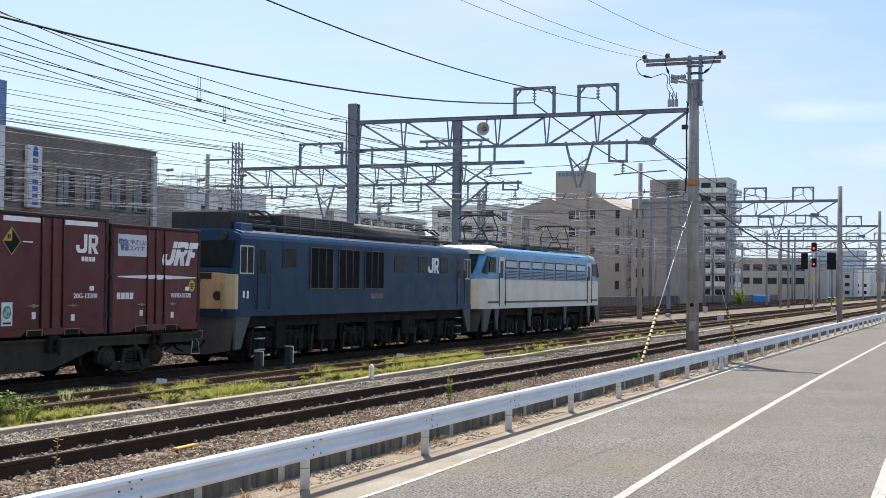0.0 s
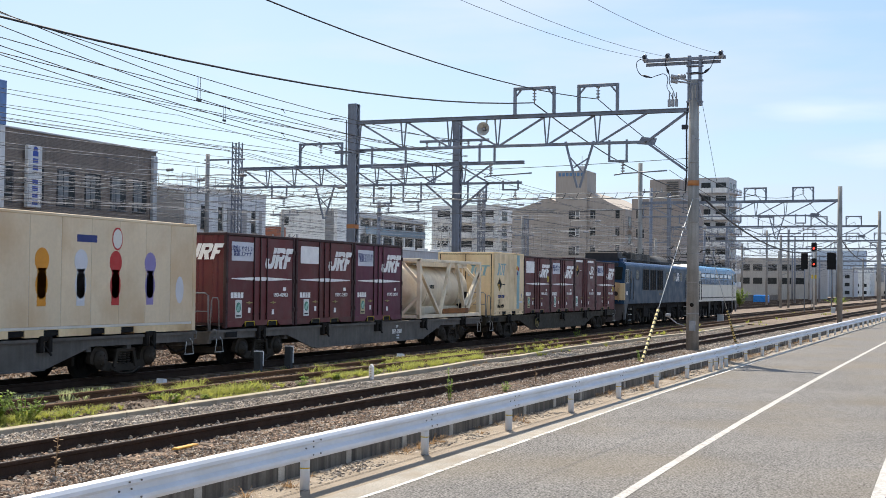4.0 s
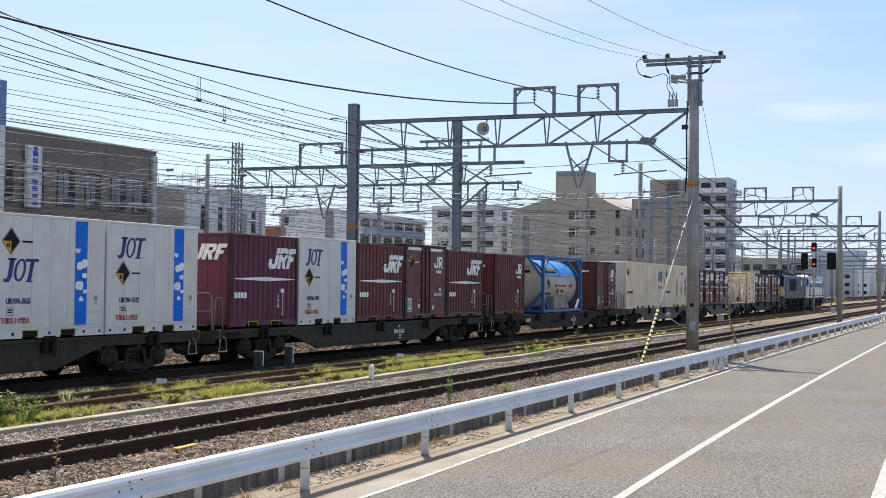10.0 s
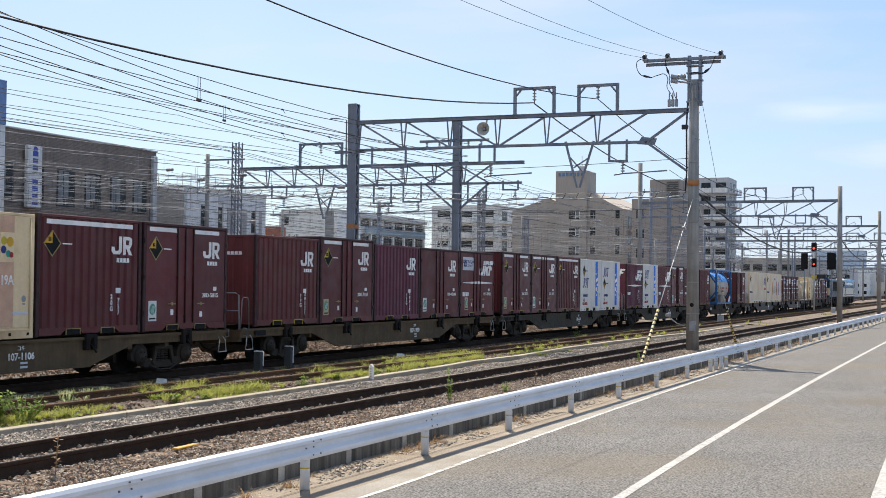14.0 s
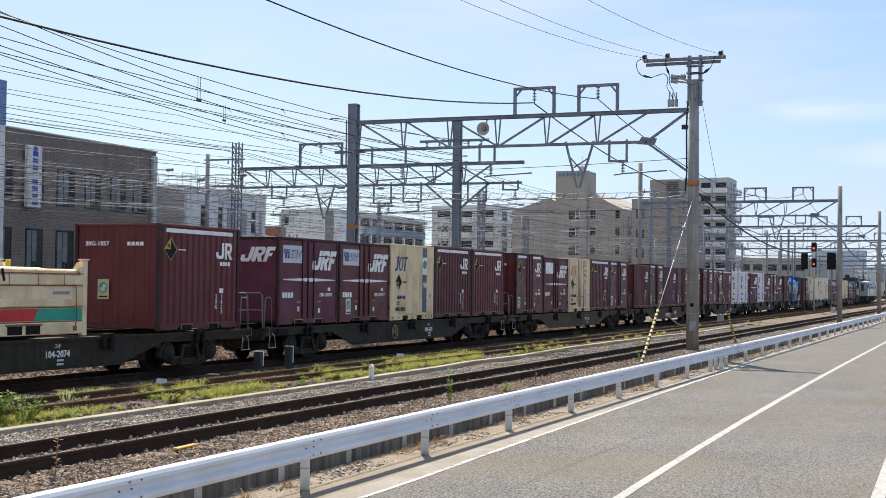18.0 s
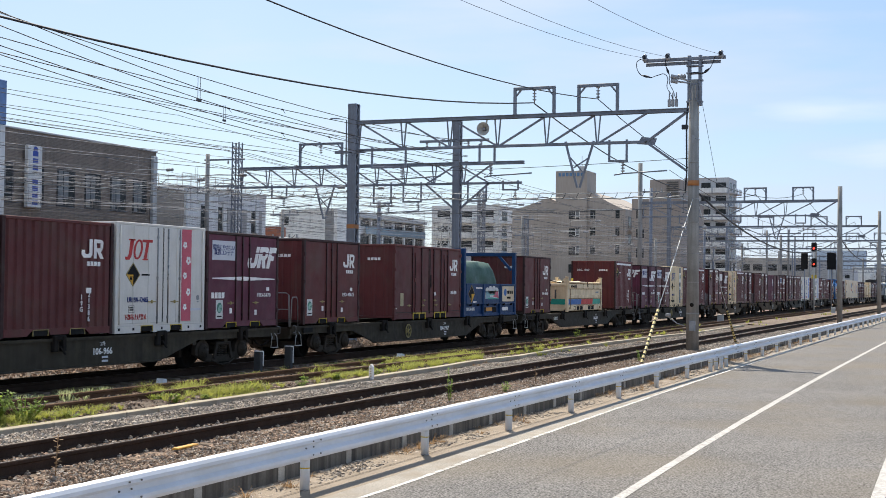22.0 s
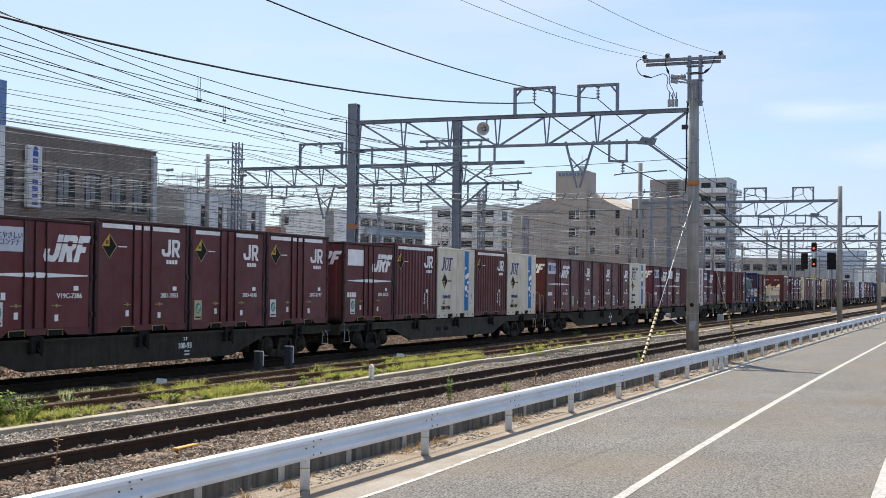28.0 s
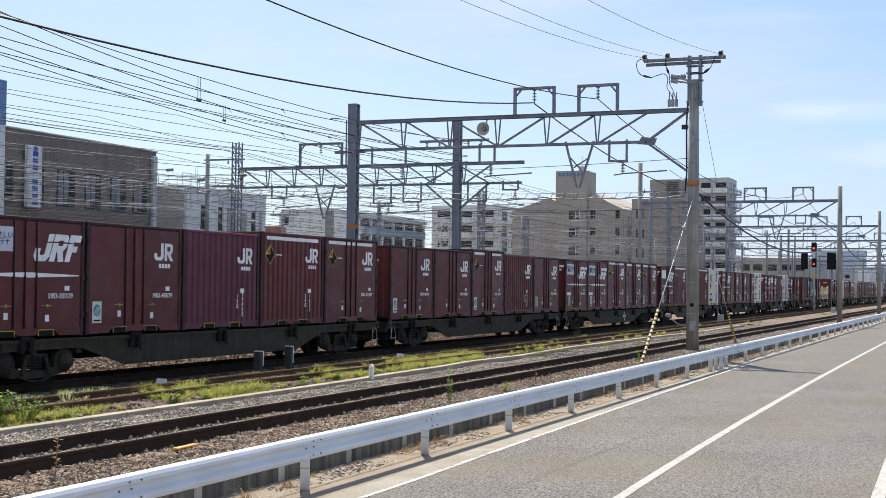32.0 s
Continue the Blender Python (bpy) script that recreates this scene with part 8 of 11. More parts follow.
# the bundled cable that crosses the yard
cross = sag_line((20.4, -9.0, 5.75), (20.4, 24.0, 6.95), 0.35, 30)
cb = thing("bundled_cable", "pale bundled cable wound with hangers crossing the yard", "cable", "crossing cables")
part("messenger", Shape().path([p + Vector((0, 0, 0.14)) for p in cross], 0.014, 5), PALE_CABLE, cb)
part("cable", Shape().path([p + Vector((0, 0, 0.04 * math.sin(i * 2.1))) for i, p in enumerate(sag_line((20.4, -9.0, 5.7), (20.4, 24.0, 6.9), 0.38, 60))], 0.028, 6), PALE_CABLE, cb)
hel = Shape()
for i in range(62):
    p = Vector((20.4, -8.8 + 0.53 * i, 0))
    u = (p.y + 9) / 33
    z = 5.75 + 1.2 * u - 0.35 * 4 * u * (1 - u)
    hel.path([(20.36, p.y, z + 0.16), (20.36, p.y + 0.12, z - 0.06), (20.42, p.y + 0.3, z - 0.02)], 0.012, 4)
tagged(part("hanger_coils", hel, CABLE, cb), kind="stuff")
for y0, y1, z0, z1, sg in ((-9.0, 24.0, 5.3, 6.2, 0.5), (-9.0, 24.0, 7.2, 7.4, 0.4), (5.6, 18.6, 6.5, 6.5, 0.3)):
    X = 20.6 if y0 < 0 else 33.0
    wire_thing("cross_span_wire", [sag_line((X, y0, z0), (X, y1, z1), sg, 16)], 0.012, WIRE, "thin cross-span wire over the tracks")

# poles in the yard and beyond it
for X, Y, top, r, mt in ((37.0, 23.0, 9.75, 0.15, POLE_CONCRETE), (46.0, 22.9, 7.0, 0.13, POLE_CONCRETE), (104.0, 12.2, 12.4, 0.2, STEEL_BLUE), (92.0, 22.0, 9.0, 0.17, POLE_CONCRETE), (60.0, 22.5, 8.4, 0.17, STEEL_BLUE), (150.0, 20.5, 10.5, 0.2, POLE_CONCRETE), (185.0, 21.0, 9.0, 0.2, STEEL_BLUE), (225.0, 23.0, 10.0, 0.2, STEEL_BLUE), (262.0, 24.0, 9.0, 0.2, POLE_CONCRETE), (240.0, 10.5, 9.0, 0.2, STEEL_BLUE)):
    p = thing("line_pole", "slim grey pole with short crossarms beside the yard", "pole", "yard poles", at=(X, Y, 0))
    part("shaft", Shape().tube((0, 0, -0.45), (0, 0, top), r, 12, r * 0.8), mt, p)
    lo_y, hi_y = (-2.5, 0.2) if X == 37.0 else (-1.2, 0.9)
    for z in (top - 0.35, top - 1.9):
        part("crossarm", Shape().cbox(-0.05, 0.05, lo_y, hi_y, z - 0.05, z + 0.05, 0.01), STEEL_BLUE, p)
        for y in ((-1.4, -2.0) if X == 37.0 else (-1.05, -0.5, 0.7)):
            insulator(0, y, z if X == 37.0 else z + 0.3, 0.26, parent=p, r=0.06)
    part("brackets", Shape().bar((0, -0.9, top - 1.7), (0, 0, top - 2.3), 0.04, 0.04), STEEL_BLUE, p)

rp = random.Random(77)
for i in range(26):
    X = 128 + 11 * i + rp.uniform(-4, 4)
    Y = rp.choice([-10.4, -1.8, 4.6, 10.2, 14.2, 18.0, 22.5, 27.0]) + rp.uniform(-0.3, 0.3)
    top = rp.uniform(7.5, 11.5)
    p = thing("line_pole", "slim far pole with short crossarms in the yard", "pole", "yard poles", at=(X, Y, 0))
    part("shaft", Shape().tube((0, 0, -0.45), (0, 0, top), 0.17, 10, 0.14), STEEL_BLUE if i % 2 else POLE_CONCRETE, p)
    part("crossarm", Shape().cbox(-0.06, 0.06, -1.6, 1.4, top - 0.6, top - 0.46, 0.01), STEEL_BLUE, p)
    part("bracket_arm", Shape().bar((0, 0, 5.2), (0, -2.6, 6.3), 0.07, 0.07).bar((0, 0, 6.4), (0, -2.6, 6.35), 0.06, 0.06), STEEL_BLUE, p)

# colour-light signal
RED_LIGHT = lamp_glow("red_signal_light", (1.0, 0.05, 0.03), 2.2)
sg = thing("railway_signal", "tall railway signal with two heads showing red", "signal", at=(119.0, -2.31, 0))
part("post", Shape().tube((0, 0, -0.4), (0, 0, 7.0), 0.09, 12), PALE_RAIL, sg)
for z in (6.88, 5.16):
    h = part("signal_head", Shape().cbox(-0.16, 0.12, -0.28, 0.28, z - 0.55, z + 0.45, 0.08), BLACK_MARK, sg, "black signal head with hood")
    part("hood", Shape().tube((-0.3, 0, z - 0.2), (-0.14, 0, z - 0.2), 0.17, 14, caps=False), BLACK_MARK, h)
    part("red_lamp", Shape().tube((-0.18, 0, z - 0.2), (-0.165, 0, z - 0.2), 0.11, 14), RED_LIGHT, h, "glowing red lamp")
part("number_plate", Shape().cbox(-0.06, -0.03, -0.28, 0.28, 3.4, 3.8, 0.01), YELLOW_MARK, sg, "yellow plate")
part("ladder", ladder(-0.2, 0.2, 0.2, 0.2, 5.6, 14), PALE_RAIL, sg)
for y, wd in ((-1.24, 0.36), (-4.1, 0.47)):
    bd = thing("signal_board", "black rectangular signal backboard on a post", "signal board", "signal boards", at=(119.5, y, 0))
    part("board", Shape().cbox(-0.05, 0.05, -wd, wd, 4.4, 6.26, 0.02), BLACK_MARK, bd)
    part("post", Shape().tube((0.1, 0, -0.4), (0.1, 0, 6.0), 0.06, 10), STEEL_BLUE, bd)

# ---- locomotives ----
LOCO_NAVY = material("locomotive_navy", (0.011, 0.040, 0.078), 0.45, vary=0.05, scale=0.7, fine=14, streak=0.04, dirt=(0.018, 0.040, 0.065), dirt_amount=0.3, spec=0.13)
LOCO_ROOF = material("locomotive_roof_blue", (0.013, 0.055, 0.14), 0.4, vary=0.08, dirt=(0.04, 0.05, 0.06), dirt_amount=0.4)
LOCO_CREAM = material("locomotive_cream", (0.58, 0.44, 0.24), 0.45, vary=0.06, streak=0.12, dirt=(0.3, 0.2, 0.1), dirt_amount=0.3)
LOCO_SKIRT = material("locomotive_skirt_grey", (0.10, 0.098, 0.094), 0.7, vary=0.1, streak=0.12, dirt=(0.08, 0.07, 0.06), dirt_amount=0.5)
SKY_BLUE = material("locomotive_light_blue", (0.095, 0.29, 0.50), 0.35, vary=0.05, scale=0.8, streak=0.08, dirt=(0.12, 0.17, 0.2), dirt_amount=0.25)
STEEL_BLUE_PAINT = material("locomotive_mid_blue", (0.11, 0.18, 0.28), 0.4, vary=0.06, scale=0.8)
LOCO_WHITE = material("locomotive_off_white", (0.66, 0.62, 0.53), 0.45, vary=0.05, scale=0.8, streak=0.05, dirt=(0.40, 0.35, 0.28), dirt_amount=0.3)
CAB_GLASS = material("cab_glass", (0.014, 0.016, 0.013), 0.3, vary=0.2, scale=1.5, spec=0.06)
PALE_GLASS = glass("side_window_glass", (0.16, 0.24, 0.30), 0.12)
VENT_BLACK = material("vent_black", (0.012, 0.013, 0.015), 0.8, vary=0.2, spec=0.1)
ROOF_BLACK = material("roof_gear_black", (0.03, 0.03, 0.031), 0.65, vary=0.2, dirt=(0.06, 0.055, 0.05), dirt_amount=0.5)


def loft(sections, caps=True):
    s = Shape()
    m = len(sections[0])
    s.add([p for r in sections for p in r], [(i * m + j, i * m + (j + 1) % m, (i + 1) * m + (j + 1) % m, (i + 1) * m + j) for i in range(len(sections) - 1) for j in range(m)])
    if caps:
        s.f += [tuple(range(m))[::-1], tuple(range((len(sections) - 1) * m, len(sections) * m))]
        s.smooth += [False, False]
    return s


def hull_ring(x, w, z0, zs, zt):
    """A body section: straight sides to zs, rounded over to zt."""
    d = zt - zs
    return [(x, w, z0), (x, w, zs), (x, w * 0.96, zs + d * 0.45), (x, w * 0.82, zs + d * 0.8), (x, w * 0.5, zt), (x, -w * 0.5, zt), (x, -w * 0.82, zs + d * 0.8), (x, -w * 0.96, zs + d * 0.45), (x, -w, zs), (x, -w, z0)]


def louvre(x0, x1, z0, z1, y, bars, vertical=True):
    s = Shape()
    s.cbox(x0, x1, y - 0.012, y + 0.01, z0, z1, 0.006)
    for i in range(bars):
        u = (i + 0.5) / bars
        if vertical:
            x = x0 + (x1 - x0) * u
            s.box(x - 0.012, x + 0.012, y - 0.03, y - 0.01, z0 + 0.03, z1 - 0.03)
        else:
            z = z0 + (z1 - z0) * u
            s.box(x0 + 0.03, x1 - 0.03, y - 0.03, y - 0.01, z - 0.010, z + 0.012)
    return s


def drive_bogie():
    s = Shape()
    for sy in (-1, 1):
        y0, y1 = sorted((sy * 0.95, sy * 1.12))
        s.prism([(-1.75, 0.72), (-1.5, 0.86), (1.5, 0.86), (1.75, 0.72), (1.7, 0.5), (0.8, 0.42), (-0.8, 0.42), (-1.7, 0.5)], "y", y0, y1)
        for x in (-1.15, 1.15):
            s.cbox(x - 0.28, x + 0.28, min(sy * 1.0, sy * 1.22), max(sy * 1.0, sy * 1.22), 0.3, 0.72, 0.04)
            s.tube((x, sy * 1.22, 0.52), (x, sy * 1.27, 0.52), 0.13, 12)
            for dx in (-0.48, 0.48):
                for k in range(6):
                    s.tube((x + dx, sy * 1.1, 0.42 + 0.07 * k), (x + dx, sy * 1.1, 0.455 + 0.07 * k), 0.11, 10)
        s.cbox(-0.25, 0.25, min(sy * 1.05, sy * 1.25), max(sy * 1.05, sy * 1.25), 0.35, 1.15, 0.03)
        for x in (-1.9, 1.9):
            s.tube((x, sy * 1.1, 0.25), (x, sy * 1.1, 1.0), 0.045, 8)
    s.box(-1.5, 1.5, -0.9, 0.9, 0.45, 0.8)
    return s


def drive_wheels():
    s = Shape()
    s.tube((0, -0.95, 0), (0, 0.95, 0), 0.09, 10)
    for sy in (-1, 1):
        s.lathe([(sy * 0.50, 0.585), (sy * 0.53, 0.585), (sy * 0.54, 0.56), (sy * 0.64, 0.555), (sy * 0.64, 0.47), (sy * 0.6, 0.45), (sy * 0.6, 0.2), (sy * 0.66, 0.16), (sy * 0.68, 0.1)], "y", (0, 0, 0), 30)
    return s


def pantograph(loco, x, z, raised):
    p = part("pantograph", lambda: Shape().cbox(-1.0, 1.0, -0.62, -0.54, 0, 0.09, 0.01).cbox(-1.0, 1.0, 0.54, 0.62, 0, 0.09, 0.01).cbox(-1.0, -0.9, -0.6, 0.6, 0, 0.1, 0.01).cbox(0.9, 1.0, -0.6, 0.6, 0, 0.1, 0.01), ROOF_BLACK, loco, key="panto_base", at=(x, 0, z))
    h = 1.12 if raised else 0.32
    for sx in (-1, 1):
        arm = Shape()
        for y in (-0.5, 0.5):
            kx = 0.98 if raised else 1.35
            arm.tube((sx * 0.55, y, 0.1), (sx * kx, y * 0.8, h * 0.5), 0.028, 6)
            arm.tube((sx * kx, y * 0.8, h * 0.5), (sx * 0.22, y * 0.9, h), 0.022, 6)
        arm.tube((sx * (0.98 if raised else 1.35), -0.4, h * 0.5), (sx * (0.98 if raised else 1.35), 0.4, h * 0.5), 0.025, 6)
        arm.tube((sx * 0.75, -0.45, h * 0.3), (sx * 0.75, 0.45, h * 0.3 + 0.05), 0.016, 5)
        part("arm", arm, ROOF_BLACK, p)
    bow = Shape()
    for sx in (-0.22, 0.22):
        bow.path([(sx, -0.95, h - 0.16), (sx, -0.7, h + 0.03), (sx, 0.7, h + 0.03), (sx, 0.95, h - 0.16)], 0.03, 6)
    part("collector_head", bow, ROOF_BLACK, p)
    for sx in (-0.85, 0.85):
        for sy in (-0.58, 0.58):
            part("insulator", lambda: Shape().lathe([(-0.3, 0.05), (-0.28, 0.1), (-0.2, 0.06), (-0.18, 0.1), (-0.1, 0.06), (-0.08, 0.1), (0.0, 0.05)], "z", (0, 0, 0), 10), PORCELAIN, p, key="panto_ins", at=(sx, sy, 0))
    return p


def CREAM_WRAP(sx):
    return loft([hull_ring(sx * 8.735, 1.225, 1.5, 2.40, 2.46), hull_ring(sx * 8.63, 1.395, 1.5, 2.40, 2.46), hull_ring(sx * 8.50, 1.408, 1.5, 2.40, 2.46)])


def navy_loco(s_at):
    lo = thing("navy_locomotive", "dark blue electric locomotive with cream cab front", "locomotive", "locomotives")
    MOVERS.append((lo, s_at, 0, 0))
    y = -1.4
    body = loft([hull_ring(-8.72, 1.22, 1.30, 2.42, 2.50), hull_ring(-8.62, 1.38, 1.30, 2.5, 2.62), hull_ring(-8.35, 1.4, 1.30, 3.36, 3.58), hull_ring(8.35, 1.4, 1.30, 3.36, 3.58), hull_ring(8.62, 1.38, 1.30, 2.5, 2.62), hull_ring(8.72, 1.22, 1.30, 2.42, 2.50)])
    part("body", body, LOCO_NAVY, lo)
    part("roof_edge", loft([hull_ring(-8.2, 1.36, 3.40, 3.44, 3.64), hull_ring(8.2, 1.36, 3.40, 3.44, 3.64)]), LOCO_ROOF, lo, "brighter blue roof edge")
    for sx in (-1, 1):
        part("cab_panel", Shape().cbox(sx * 8.72 - 0.03, sx * 8.72 + 0.03, -1.2, 1.2, 1.5, 2.42, 0.015).add(CREAM_WRAP(sx).v, CREAM_WRAP(sx).f), LOCO_CREAM, lo, "cream painted cab front")
        for ya, yb in ((-1.25, -0.12), (0.12, 1.25)):
            s = Shape()
            x0, x1 = sx * 8.66, sx * 8.43
            s.add([(x0, ya, 2.62), (x0, yb, 2.62), (x1, yb, 3.30), (x1, ya, 3.30)], [(0, 1, 2, 3) if sx < 0 else (3, 2, 1, 0)])
            part("windscreen", s, CAB_GLASS, lo)
        for yy in (-0.95, 0.95):
            part("marker_lamp", Shape().tube((sx * 8.74, yy, 1.85), (sx * 8.80, yy, 1.85), 0.12, 16), ROOF_BLACK, lo)
            part("headlight", Shape().tube((sx * 8.35, yy * 0.95, 3.42), (sx * 8.49, yy * 0.95, 3.42), 0.105, 16), ROOF_BLACK, lo)
        part("front_handrail", Shape().path([(sx * 8.78, -1.1, 1.45), (sx * 8.84, -1.1, 1.5), (sx * 8.84, -1.1, 2.1), (sx * 8.78, -1.1, 2.15)], 0.02, 6), HANDLE, lo)
        part("number_bars", Shape().box(sx * 8.755 - 0.006, sx * 8.755 + 0.006, -0.75, 0.1, 2.28, 2.44), ROOF_BLACK, lo, "dark plate")
        sk = Shape().prism([(-1.35, 1.30), (1.35, 1.30), (1.2, 0.42), (0.5, 0.30), (-0.5, 0.30), (-1.2, 0.42)], "x", sx * 8.55 - 0.04, sx * 8.55 + 0.04)
        sk.prism([(sx * 8.55, 1.30), (sx * 8.55, 0.45), (sx * 8.3, 0.45), (sx * 7.8, 1.30)], "y", -1.38, -1.30)
        part("skirt", sk, LOCO_SKIRT, lo, "grey snow-plough skirt")
        cp = part("coupler", coupler_shape, BOGIE, lo, key="coupler", at=(sx * 8.75, 0, 0))
        cp.rotation_euler = (0, 0, 0 if sx > 0 else math.pi)
    for a, b in ((-4.49, -3.07), (-2.67, -1.26), (-0.83, 0.56)):
        part("grille", louvre(a, b, 2.07, 3.22, y, 26, False), VENT_BLACK, lo, "tall dark ventilation grille")
        fr = Shape()
        for k in range(4):
            xx = a + (b - a) * k / 3
            fr.box(xx - 0.010, xx + 0.010, y - 0.036, y - 0.008, 2.05, 3.24)
        fr.box(a - 0.02, b + 0.02, y - 0.036, y - 0.008, 3.23, 3.25).box(a - 0.02, b + 0.02, y - 0.036, y - 0.008, 2.04, 2.06)
        part("grille_frame", fr, WAGON_PALE, lo)
    for a, b in ((-6.09, -5.38), (1.49, 2.13), (3.5, 4.2), (5.52, 6.14)):
        part("side_window", Shape().cbox(a, b, y - 0.012, y + 0.01, 2.64, 3.15, 0.02), CAB_GLASS, lo)
        part("window_rim", Shape().box(a - 0.04, b + 0.04, y - 0.016, y, 3.15, 3.19).box(a - 0.04, b + 0.04, y - 0.016, y, 2.6, 2.64).box(a - 0.04, a, y - 0.016, y, 2.64, 3.15).box(b, b + 0.04, y - 0.016, y, 2.64, 3.15), LOCO_NAVY, lo)
    for a, b in ((-8.40, -7.75), (7.86, 8.40)):
        part("cab_window", Shape().cbox(a, b, y - 0.012, y + 0.01, 2.46, 3.14, 0.02), CAB_GLASS, lo)
        m = (a + b) / 2
        part("window_rim", Shape().box(a - 0.03, b + 0.03, y - 0.02, y - 0.002, 3.14, 3.18).box(a - 0.03, b + 0.03, y - 0.02, y - 0.002, 2.42, 2.46).box(a - 0.03, a, y - 0.02, y - 0.002, 2.46, 3.14).box(b, b + 0.03, y - 0.02, y - 0.002, 2.46, 3.14).box(m - 0.02, m + 0.02, y - 0.02, y - 0.002, 2.46, 3.14), PALE_RAIL, lo, "pale window frame")
    for a, b in ((-7.52, -6.95), (7.06, 7.68)):
        d = part("cab_door", Shape().cbox(a, b, y - 0.012, y + 0.012, 1.42, 3.25, 0.02), LOCO_NAVY, lo)
        part("door_window", Shape().cbox(a + 0.12, b - 0.12, y - 0.018, y, 2.45, 3.1, 0.02), CAB_GLASS, d)
        part("door_handrail", Shape().path([(a - 0.05, y - 0.01, 1.5), (a - 0.05, y - 0.06, 1.55), (a - 0.05, y - 0.06, 2.7), (a - 0.05, y - 0.01, 2.75)], 0.015, 6).path([(b + 0.05, y - 0.01, 1.5), (b + 0.05, y - 0.06, 1.55), (b + 0.05, y - 0.06, 2.7), (b + 0.05, y - 0.01, 2.75)], 0.015, 6), ROOF_BLACK, d)
    part("company_mark", lambda: on_side(mark_small(0, 0, 1.3), 0.0), WHITE_MARK, lo, "pale mark of plain blocks", key="mark_loco", at=(4.82, y, 2.88))
    part("number_bars", on_side([rect(-0.36, 0.58, 1.74, 1.90)], y), WAGON_PALE, lo, "grey number plate")
    part("notice", on_side([rect(-8.05, -7.95, 1.78, 1.98), rect(-8.25, -8.15, 1.80, 1.98)], y), WHITE_MARK, lo)
    part("roof_walk", Shape().cbox(-7.2, 7.4, -1.05, -0.95, 3.72, 3.80, 0.01).cbox(-7.2, 7.4, 0.95, 1.05, 3.72, 3.80, 0.01), ROOF_BLACK, lo)
    rg = Shape().cbox(-5.2, -0.5, -0.85, 0.85, 3.6, 4.16, 0.03)
    part("roof_grille_box", rg, ROOF_BLACK, lo, "long black grilled roof box")
    gl = Shape()
    for i in range(5):
        x0 = -5.1 + 0.92 * i
        for k in range(7):
            gl.box(x0 + 0.04, x0 + 0.86, -0.88, -0.85, 3.68 + 0.06 * k, 3.705 + 0.06 * k)
        gl.box(x0 - 0.03, x0 + 0.03, -0.90, -0.85, 3.62, 4.15)
    part("roof_louvres", gl, WAGON_PALE, lo)
    dm = Shape()
    n = 10
    ring = [(0.78 * math.cos(math.pi * i / n), 3.6 + 0.60 * math.sin(math.pi * i / n)) for i in range(n + 1)]
    dm.prism([(a, b) for a, b in ring], "x", -0.35, 5.2, True)
    part("roof_dome", dm, ROOF_BLACK, lo, "long rounded dark roof cover")
    part("roof_box", Shape().cbox(-8.05, -7.0, -0.85, 1.0, 3.58, 4.12, 0.04), ROOF_BLACK, lo, "dark grey cooling unit on the cab roof")
    part("roof_box", Shape().cbox(-7.95, -7.3, -1.12, -0.90, 3.54, 3.80, 0.03), LOCO_ROOF, lo, "small blue box on the roof edge")
    part("roof_box", Shape().cbox(6.6, 7.2, -0.5, 0.5, 3.58, 3.95, 0.04), PORCELAIN, lo)
    pantograph(lo, -6.1, 3.85, False)
    pantograph(lo, 6.2, 3.85, False)
    for bx in (-5.9, 0.0, 5.9):
        b = part("bogie", drive_bogie, BOGIE, lo, key="drive_bogie", at=(bx, 0, 0))
        for ax in (-1.15, 1.15):
            WHEELS.append((part("wheelset", drive_wheels, BOGIE, b, key="drive_wheels", at=(ax, 0, 0.56)), s_at))
    for x0, x1 in ((-3.6, -2.4), (2.5, 3.6)):
        part("equipment_box", Shape().cbox(x0, x1, -1.25, 1.25, 0.5, 1.2, 0.04), BOGIE, lo)
    st = Shape()
    for x in (-7.25, 7.35):
        for z in (0.4, 0.7, 1.0):
            st.bar((x - 0.2, -1.36, z), (x + 0.2, -1.36, z), 0.1, 0.03)
    part("cab_steps", st, PALE_RAIL, lo)
    # dark filler block, added for black gear and the deep shade under the body
    part("traction_gear", Shape().cbox(-8.1, 8.1, -0.88, 0.88, 0.22, 1.0, 0.05), BOGIE, lo)
    for k in range(22):
        x = -7.4 + 0.7 * k
        part("brake_link", lambda: Shape().bar((0, -1.12, 0.2), (0.06, -1.14, 0.75), 0.06, 0.09).tube((0.2, -1.1, 0.3), (0.2, -1.1, 0.95), 0.025, 6), WAGON_GREY, lo, key="brake_link", at=(x, 0, 0))
    part("underframe", Shape().box(-8.4, 8.4, -1.2, 1.2, 1.0, 1.3), BOGIE, lo)
    return lo


SLAT_BLUE = material("grille_slat_blue", (0.20, 0.29, 0.40), 0.4, vary=0.08)


def grille_slats(x0, x1, z0, z1, y):
    """A frame with six slats before a dark recess."""
    s = Shape()
    for i in range(6):
        z = z0 + (z1 - z0) * (i + 0.5) / 6
        s.box(x0 + 0.03, x1 - 0.03, y - 0.022, y, z - 0.017, z + 0.017)
    for a in (x0, x1 - 0.04):
        s.box(a, a + 0.04, y - 0.026, y, z0, z1)
    return s.box(x0 + 0.04, x1 - 0.04, y - 0.026, y, z1 - 0.02, z1).box(x0 + 0.04, x1 - 0.04, y - 0.026, y, z0, z0 + 0.02)


